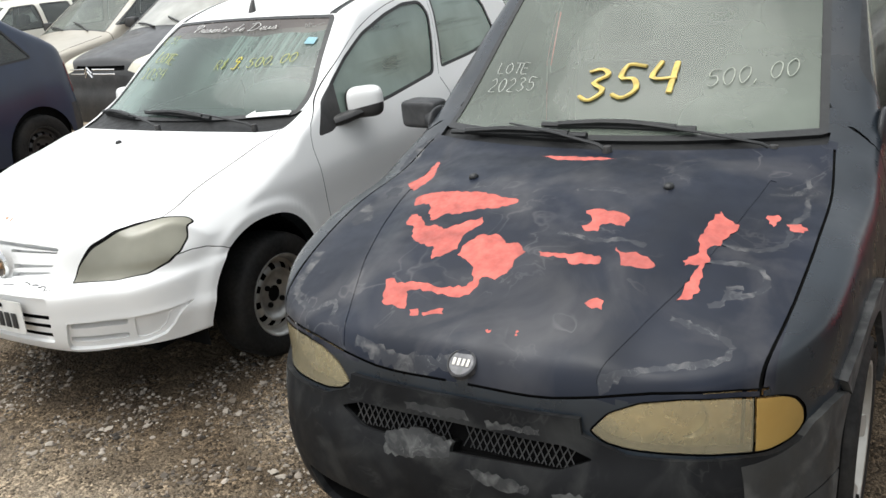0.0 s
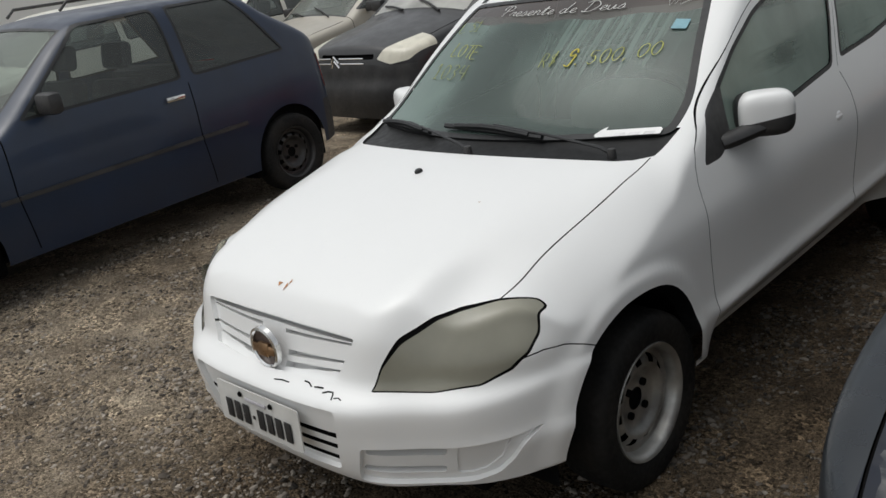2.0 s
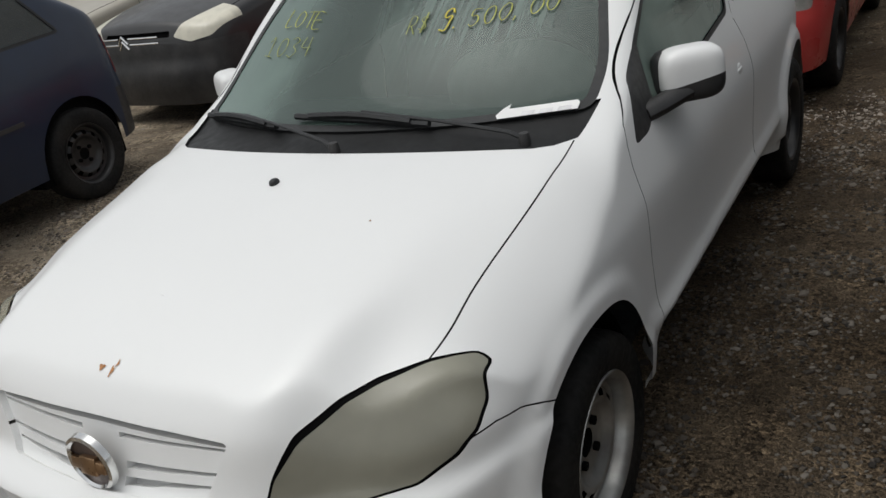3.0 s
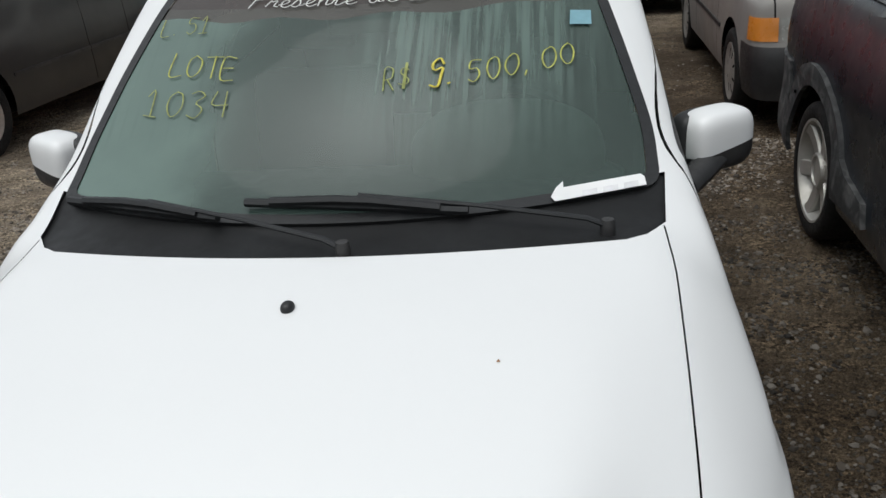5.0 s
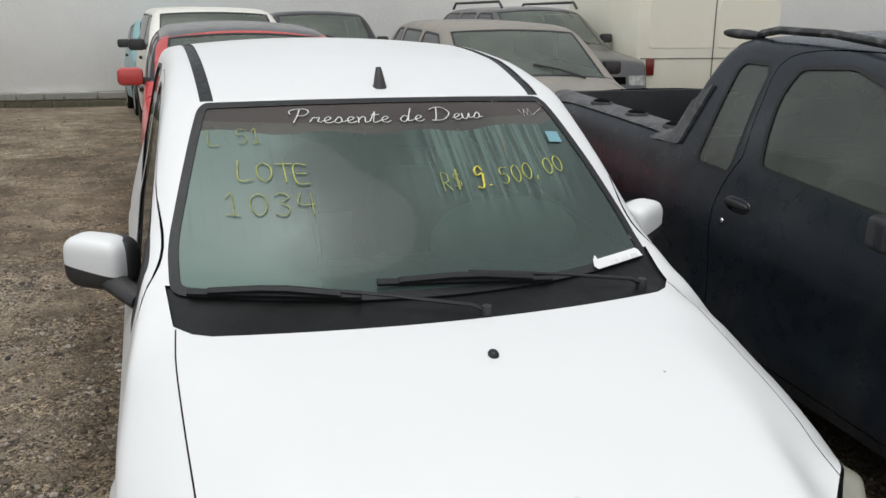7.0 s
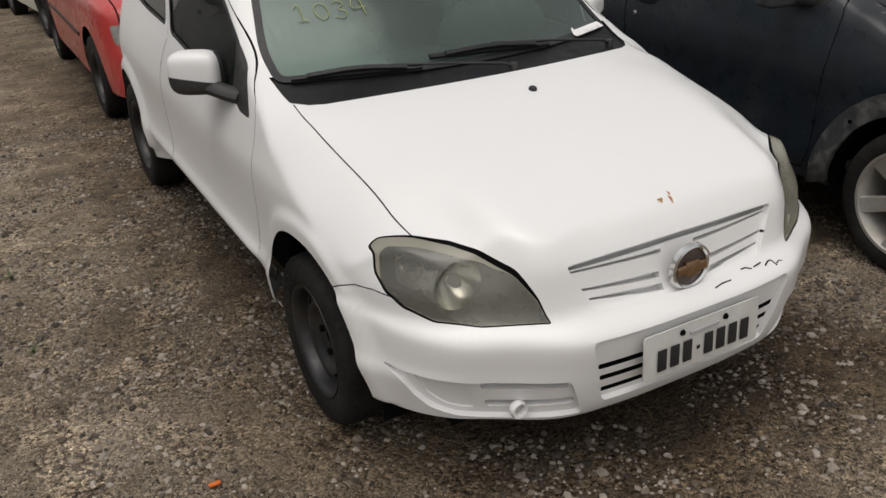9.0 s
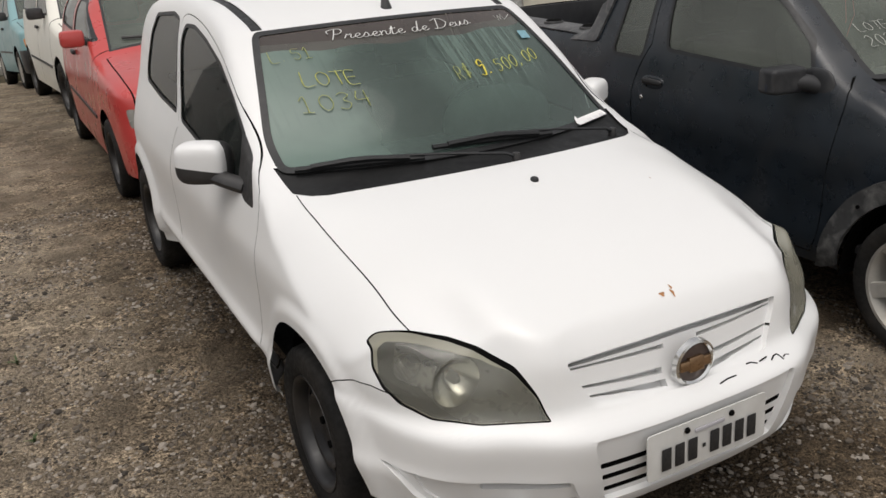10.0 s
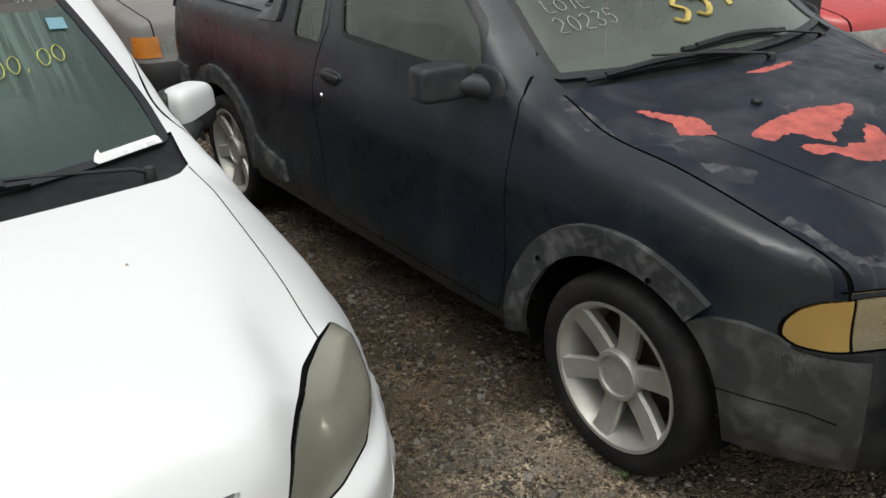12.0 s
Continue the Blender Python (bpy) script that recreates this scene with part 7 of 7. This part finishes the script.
    put("rear_bumper", "rear_bumper", bmat)
    for o in sh.emit_each("seam", "panel_gap", M_GAP, car, "", 0.004) + sh.emit_each("seal", "window_seal", M_SEAL, car) + sh.emit_each("side_glass", "window_pane", side_mat or M_GLASS_DARK, car, "", 0.005):
        o.location = off
    put("windscreen", "windscreen", glass_m or M_GLASS_DUSTY, push=0.003)
    put("grille", "grille", M_GAP, push=0.02, wall=True)
    for sg in (1, -1):
        w = (lambda s: lambda c: c.x * s > 0)(sg)
        put("lamp", "headlamp", lamp_mat or M_LAMP, where=w)
        if corner_mat:
            put("corner_lamp", "corner_lamp", corner_mat, push=-0.004, wall=True, where=w)
        put("tail_lamp", "tail_lamp", M_REDLENS, push=-0.005, wall=True, where=w)
        put("moulding", "side_moulding", M_PLASTIC, push=-0.008, wall=True, where=w)
        # door mirrors
        mb = bm_box(0, 0, 0, 0.17, 0.09, 0.12, 0.03)
        o = part("door_mirror", mb, mirror_mat or M_PLASTIC, car)
        o.matrix_local = pose(sg * (hw + 0.04), ws[0] + 0.38 - mid, cowl + 0.06)
        part("mirror_arm", bm_box(-sg * 0.11, 0, -0.03, 0.08, 0.05, 0.05, 0.012), M_PLASTIC, o)
        part("door_handle", bm_box(sg * (hw - 0.015), pil - 0.14 - mid, cowl - 0.10, 0.03, 0.14, 0.035, 0.01), handle_mat or M_PLASTIC, car)
    bm = bm_box(0, L / 2 - mid, 0.24, W - 0.3, L - 0.5, 0.04, 0.01)
    part("floor_pan", bm, M_GAP, car)
    part("dashboard", bm_box(0, ws[0] + 0.33 - mid, cowl - 0.12, W - 0.35, 0.45, 0.2, 0.05), M_DASH, car)
    for sx in (-0.34, 0.34):
        seat(car, sx, ws[1] + 0.1 - mid, 0.32)
    part("rear_seat", bm_box(0, ws[1] + 1.05 - mid, 0.65, W - 0.45, 0.25, 0.7, 0.06), M_FABRIC, car)
    for wy in wheels:
        for sg in (1, -1):
            part("wheel_well", bm_box(sg * (hw - 0.22), wy - mid, 0.42, 0.3, 2 * r + 0.12, 0.5, 0.02), M_GAP, car)
            wheel(car, sg * (hw - 0.09), wy - mid, r, r, r * 0.64, 0.16, cap, rim_mat or M_ALLOY, detail=0, spin=wy)
    # wipers lie along the foot of the screen
    for x0 in (-0.1, 0.42):
        a, b = sh.on_top(x0, ws[0] + 0.02) + off, sh.on_top(x0 - 0.42, ws[0] + 0.16) + off
        part("wiper", bm_tube([a + Vector((0, 0, 0.02)), (a + b) / 2 + Vector((0, 0, 0.03)), b + Vector((0, 0, 0.015))], 0.011, 6), M_PLASTIC, car)
    bpy.data.objects.remove(base)
    return car, sh, mid


def roof_rack(name_parent, W, y0, y1, z):
    for sg in (1, -1):
        bm = bm_tube([(sg * W, y0, z - 0.02), (sg * W, y0 + 0.1, z + 0.06), (sg * W, y1 - 0.1, z + 0.06), (sg * W, y1, z - 0.02)], 0.018, 8)
        part("roof_rail", bm, M_PLASTIC, name_parent)


M_GLASS_SEE = glass("thin_dusty_glass", (0.72, 0.77, 0.75), 0.14, (0.30, 0.33, 0.31), 0.03)
M_PALELAMP = plain("pale_clouded_lamp", (0.66, 0.63, 0.52), 0.35, 0, 0.15, 9, 0, coat=0.4)
blue, _, _ = plain_car("hatchback", "dull dark blue three-door hatchback with faded paint", stand(-3.14 - 0.72 * 0.996 + 1.24 * 0.087, 2.41 - 0.72 * 0.087 - 1.24 * 0.996, 5, 2.47), M_BLUE, L=3.81, W=1.64, H=1.475, hood=0.84, cowl=0.965, glass_drop=0.045, handle_mat=M_CHROME,
                       wheels=(0.72, 3.19), r=0.278, ws=(1.12, 1.80), roof_end=3.12, cap="steel", rim_mat=M_BLKSTEEL, bumper_mat=M_PLASTIC, step=0.04, pillar=2.46, tail_win=0.20, trim_z=0.555, side_mat=M_GLASS_SEE)
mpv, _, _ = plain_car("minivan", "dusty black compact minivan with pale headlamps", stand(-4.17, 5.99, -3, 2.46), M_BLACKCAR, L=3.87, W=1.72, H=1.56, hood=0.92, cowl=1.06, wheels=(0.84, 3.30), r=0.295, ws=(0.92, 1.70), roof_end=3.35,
                     cap="hubcap", rim_mat=M_ALLOY, glass_m=M_GLASS_SKY, lamp=(0.44, 0.80, 0.725, 0.80), lamp_poly=[(0.43, 0.745), (0.60, 0.70), (0.76, 0.725), (0.835, 0.83), (0.85, 0.93), (0.80, 0.965), (0.66, 0.925), (0.50, 0.83)], lamp_mat=M_PALELAMP, nose=0.78, doors=4, step=0.05)
# chrome bars with a plain double chevron on the minivan's nose
for sg in (1, -1):
    for dz in (0.0, -0.045):
        part("grille_bar", bm_tube([(sg * 0.06, -2.105, 0.775 + dz), (sg * 0.2, -2.092, 0.772 + dz), (sg * 0.36, -2.065, 0.768 + dz)], 0.007, 6), M_CHROME, mpv)
for dz in (0.0, -0.04):
    part("emblem_chevron", bm_tube([(-0.055, -2.115, 0.735 + dz), (0.0, -2.120, 0.795 + dz), (0.055, -2.115, 0.735 + dz)], 0.009, 6), M_CHROME, mpv)
brown, _, _ = plain_car("hatchback", "dusty maroon four-door hatchback on spoked wheels", stand(-3.88, 9.75, 3, 2.5), M_BROWN, L=4.0, W=1.66, H=1.42, hood=0.84, cowl=0.96, wheels=(0.78, 3.25), r=0.285, ws=(1.05, 1.75), roof_end=3.3, doors=4, boxy=0.6)
red, _, _ = plain_car("hatchback", "red hatchback with a black roof and red mirrors", stand(0.02, 5.95, 0, 2.36), M_RED, L=3.7, W=1.58, H=1.37, hood=0.86, cowl=0.98, wheels=(0.72, 3.08), r=0.275, ws=(1.0, 1.7), roof_end=3.1, roof_mat=M_DKGREY, bumper_mat=M_RED, mirror_mat=M_RED, rim_mat=M_BLKSTEEL, cap="steel")
white_b, _, _ = plain_car("hatchback", "off-white boxy hatchback with black mirrors", stand(0.0, 9.6, 3.5, 2.4), M_OFFWHITE, L=3.7, W=1.6, H=1.45, hood=0.88, cowl=1.0, wheels=(0.72, 3.1), r=0.29, ws=(0.95, 1.45), roof_end=3.4, boxy=1.0, rim_mat=M_BLKSTEEL, cap="steel")
teal, _, _ = plain_car("hatchback", "pale teal boxy hatchback parked by the wall", stand(-0.26, 13.35, 4, 2.36), M_TEAL, L=3.6, W=1.55, H=1.4, hood=0.84, cowl=0.96, wheels=(0.7, 3.05), r=0.27, ws=(0.9, 1.5), roof_end=3.2, boxy=1.0, lamp_mat=M_ORANGE)
grey, _, _ = plain_car("sedan", "dust-covered grey sedan with orange corner lamps", stand(2.35, 6.38, -1, 2.4), M_GREYCAR, L=4.0, W=1.6, H=1.38, hood=0.84, cowl=0.96, wheels=(0.72, 3.1), r=0.275, ws=(1.15, 1.8), roof_end=3.3, boxy=1.0, doors=4, lamp=(0.42, 0.62, 0.56, 0.69), corner_mat=M_ORANGE)
beige, _, _ = plain_car("hatchback", "beige silver hatchback with roof rails", stand(-7.3, 7.0, 0, 2.45), M_BEIGE, L=4.0, W=1.66, H=1.5, hood=0.88, cowl=1.0, wheels=(0.75, 3.2), r=0.29, ws=(0.95, 1.7), roof_end=3.3, doors=4)

suv, _, _ = plain_car("station_wagon", "dark grey station wagon with roof rails", stand(4.35, 10.4, 2, 2.5), M_DKGREY, L=4.1, W=1.66, H=1.52, hood=0.92, cowl=1.04, wheels=(0.78, 3.25), r=0.29, ws=(1.05, 1.75), roof_end=3.6, doors=4)
roof_rack(suv, 0.56, -0.3, 1.5, 1.51)
dark_b, _, _ = plain_car("hatchback", "black four-door hatchback with grey dust on the roof", stand(1.55, 11.6, 2, 2.4), M_BLACKCAR, L=3.9, W=1.6, H=1.45, hood=0.86, cowl=0.98, wheels=(0.75, 3.15), r=0.28, ws=(0.95, 1.5), roof_end=3.3, doors=4, boxy=0.8)
white_c, _, _ = plain_car("hatchback", "white compact hatchback with roof bars far back in the yard", stand(6.5, 13.6, 0, 2.4), M_OFFWHITE, L=3.8, W=1.64, H=1.5, hood=0.88, cowl=1.0, wheels=(0.75, 3.15), r=0.28, ws=(0.95, 1.7), roof_end=3.2, doors=4)
roof_rack(white_c, 0.56, -0.3, 1.3, 1.49)
roof_rack(beige, 0.56, -0.3, 1.3, 1.49)
far_w, _, _ = plain_car("hatchback", "white hatchback behind the blue car", stand(-9.7, 6.6, 4, 2.4), M_OFFWHITE, L=3.8, W=1.62, H=1.47, hood=0.86, cowl=0.98, wheels=(0.75, 3.15), r=0.28, ws=(0.95, 1.65), roof_end=3.2, doors=4)
far_d, _, _ = plain_car("hatchback", "cream hatchback with a black roof rack", stand(-8.2, 3.2, 8, 2.4), M_OFFWHITE, L=3.8, W=1.62, H=1.47, hood=0.86, cowl=0.98, wheels=(0.75, 3.15), r=0.28, ws=(0.95, 1.65), roof_end=3.2, doors=4)
roof_rack(far_d, 0.55, -0.3, 1.3, 1.47)
red_b, _, _ = plain_car("hatchback", "red hatchback with a stripped dark engine bay", stand(5.15, 3.35, -1, 2.4), M_RED, L=3.8, W=1.62, H=1.43, hood=0.84, cowl=0.98, wheels=(0.75, 3.15), r=0.28, ws=(1.0, 1.7), roof_end=3.2, bumper_mat=M_RED)


def cream_van():
    van = thing("delivery_van", "cream box-bodied delivery van with thin panel seams", "van", m=stand(6.40, 10.1, 0, 2.0))
    part("cargo_box", bm_box(0, 0.15, 1.40, 2.1, 2.1, 2.3, 0.05), M_CREAM, van)
    part("panel_seam", bm_box(0, -0.903, 0.855, 2.0, 0.012, 0.010, 0.002), M_SHADE, van)
    part("panel_seam", bm_box(0, -0.903, 2.10, 2.0, 0.012, 0.010, 0.002), M_SHADE, van)
    for x in (-0.86, 0.20):
        part("raised_panel", rounded_slab(0.96, 0.62, 0.010, 0.06), M_CREAM, van).matrix_local = pose(x + 0.45, -0.905, 1.30)
    part("door_seam", bm_box(0.10, -0.903, 1.4, 0.014, 0.012, 2.1, 0.003), M_SHADE, van)
    part("chassis", bm_box(0, 0.15, 0.30, 1.6, 2.0, 0.16, 0.02), M_GAP, van)
    for x in (-0.9, 0.9):
        for y in (-0.35, 0.85):
            wheel(van, x, y, 0.34, 0.34, 0.2, 0.2, "hubcap", M_OFFWHITE, detail=0)
        part("tail_lamp", bm_box(x * 0.95, -0.91, 0.75, 0.12, 0.03, 0.22, 0.01), M_REDLENS, van)
    return van


cream_van()


def wall_letters():
    z = fall(WALL_Y)
    for ch, x in (("B", 1.5), ("A", 8.05)):
        cu = bpy.data.curves.new("type", "FONT")
        cu.body, cu.size, cu.align_x = ch, 0.62, "CENTER"
        ob = bpy.data.objects.new("type", cu)
        scene.collection.objects.link(ob)
        me = bpy.data.meshes.new_from_object(ob.evaluated_get(bpy.context.evaluated_depsgraph_get()))
        bpy.data.objects.remove(ob)
        me.materials.append(M_INK)
        o = new("wall_letter", me)
        o.matrix_world = pose(x, WALL_Y - 0.004, z + 2.45, 90, 0, 0)
        tagged(o, "black letter painted on the whitewashed wall", "letter")


wall_letters()

# ---- loose stones ----
M_STONE, sn, sl, sp_ = nodes_of("loose_stone")
geo = sn.new("ShaderNodeNewGeometry")
sr = sn.new("ShaderNodeValToRGB")
sr.color_ramp.elements[0].color, sr.color_ramp.elements[1].color = (0.03, 0.025, 0.020, 1), (0.37, 0.33, 0.28, 1)
e_ = sr.color_ramp.elements.new(0.55)
e_.color = (0.165, 0.135, 0.105, 1)
sl.new(geo.outputs["Random Per Island"], sr.inputs["Fac"])
# stones darkened around the space between the cars: shade painted into their colour
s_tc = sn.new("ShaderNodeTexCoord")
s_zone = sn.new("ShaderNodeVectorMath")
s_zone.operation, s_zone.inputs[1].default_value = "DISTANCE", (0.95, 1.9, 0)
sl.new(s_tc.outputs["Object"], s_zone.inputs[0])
s_shade = sn.new("ShaderNodeMapRange")
s_shade.interpolation_type = "SMOOTHSTEP"
s_shade.inputs["From Min"].default_value, s_shade.inputs["From Max"].default_value = 0.7, 2.4
s_shade.inputs["To Min"].default_value, s_shade.inputs["To Max"].default_value = 0.45, 1.0
sl.new(s_zone.outputs["Value"], s_shade.inputs["Value"])
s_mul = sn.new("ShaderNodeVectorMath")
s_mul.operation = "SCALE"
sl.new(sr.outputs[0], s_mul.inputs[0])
sl.new(s_shade.outputs[0], s_mul.inputs["Scale"])
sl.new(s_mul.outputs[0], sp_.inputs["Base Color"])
sp_.inputs["Roughness"].default_value = 0.9


def loose_stones():
    rng = np.random.default_rng(7)
    t = (1 + 5**0.5) / 2
    ico = np.array([(-1, t, 0), (1, t, 0), (-1, -t, 0), (1, -t, 0), (0, -1, t), (0, 1, t), (0, -1, -t), (0, 1, -t), (t, 0, -1), (t, 0, 1), (-t, 0, -1), (-t, 0, 1)], float) / 1.9
    hull = bmesh.new()
    for v in ico:
        hull.verts.new(v)
    bmesh.ops.convex_hull(hull, input=hull.verts)
    hull.verts.index_update()
    tri = np.array([[v.index for v in f.verts] for f in hull.faces])
    ico = np.array([v.co[:] for v in hull.verts])
    hull.free()
    n_near, n_far = 150000, 24000
    x = np.r_[rng.uniform(-3.2, 3.6, n_near), rng.uniform(-7, 5, n_far)]
    y = np.r_[rng.uniform(-1.2, 4.6, n_near), rng.uniform(-1.5, 12, n_far)]
    clump = np.array([noise.noise((a * 1.3, b * 1.3, 2.0)) for a, b in zip(x, y)])
    clump = 0.5 * clump + 0.9 * np.array([noise.noise((a * 4.5, b * 4.5, 7.0)) for a, b in zip(x, y)])
    keep = clump + rng.uniform(-0.35, 0.35, len(x)) > 0.06
    x, y = x[keep], y[keep]
    # none where the cars stand over it
    free = ~(((np.abs(x) < 0.55) & (y > 0.35) & (y < 3.5)) | ((np.abs(x - PX) < 0.55) & (y > 0.1) & (y < 3.7)) | ((x < -3.3) & (y < 2.6)) | (x > 3.0))
    x, y = x[free], y[free]
    size = np.minimum(0.0030 + rng.gamma(1.2, 0.0021, len(x)), 0.015)
    verts, faces = [], []
    for k in range(len(x)):
        a = rng.uniform(0, 6.28)
        c, s = math.cos(a), math.sin(a)
        jit = ico * (1 + rng.uniform(-0.42, 0.42, (12, 1))) * size[k] * np.array([1.25, 1.0, 0.62])
        px, py = jit[:, 0] * c - jit[:, 1] * s, jit[:, 0] * s + jit[:, 1] * c
        z = ground_z(x[k], y[k]) + size[k] * 0.18
        verts.append(np.stack([px + x[k], py + y[k], jit[:, 2] + z], 1))
        faces.append(tri + 12 * k)
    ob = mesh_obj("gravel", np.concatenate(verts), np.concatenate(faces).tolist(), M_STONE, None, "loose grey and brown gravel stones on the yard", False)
    tagged(ob, category="gravel", kind="stuff")


loose_stones()
orange = part("plastic_scrap", bm_box(-1.18, 0.60, 0.012, 0.035, 0.016, 0.008, 0.003), plain("orange_plastic", (0.7, 0.16, 0.02), 0.4), None, "small orange plastic scrap lying on the gravel")
tagged(orange, category="scrap")


# ---- small things ----
def sheet_of_paper():
    bm = bmesh.new()
    rows = [[bm.verts.new((0.065 * u, 0.02 * math.sin(2.2 * v + u), 0.10 * v)) for u in (-1, -0.3, 0.4, 1)] for v in (-1, -0.4, 0.3, 1)]
    for a, b in zip(rows, rows[1:]):
        for k in range(3):
            bm.faces.new((a[k], a[k + 1], b[k + 1], b[k]))
    bmesh.ops.solidify(bm, geom=list(bm.faces), thickness=0.0008)
    ob = part("paper_sheet", bm, M_PAPER, None, "white paper sheet propped between the white hatchback's seats")
    tagged(ob, category="paper")
    ob.matrix_world = pose(-0.036, 2.26, 0.74, -12, 0, 3)


sheet_of_paper()
M_WEED = plain("weed_green", (0.060, 0.095, 0.030), 0.7, 0, 0.35, 60, 0)


def weed(x, y, size, seed):
    rnd = random.Random(seed)
    w = thing("weed", "small green weed tuft growing in the gravel", "weed", "weeds", pose(x, y, ground_z(x, y)))
    for i in range(16):
        a, lean, h = rnd.uniform(0, 6.28), rnd.uniform(0.3, 1.1), size * rnd.uniform(0.5, 1.0)
        bm = bmesh.new()
        left, right = [], []
        for k in range(5):
            t = k / 4
            r, z, wd = lean * h * t * t, h * t * (1 - 0.3 * t), 0.004 * (1 - t) + 0.0006
            c, s = math.cos(a), math.sin(a)
            left.append(bm.verts.new((c * r - s * wd, s * r + c * wd, z)))
            right.append(bm.verts.new((c * r + s * wd, s * r - c * wd, z + 0.0015)))
        for k in range(4):
            bm.faces.new((left[k], left[k + 1], right[k + 1], right[k]))
        part("leaf", bm, M_WEED, w)


for k, (x, y, size) in enumerate(((-1.566, 2.377, 0.055), (-1.551, 1.669, 0.05), (1.50, 0.306, 0.045), (1.56, 0.40, 0.035), (-1.05, 1.95, 0.03))):
    weed(x, y, size, k)
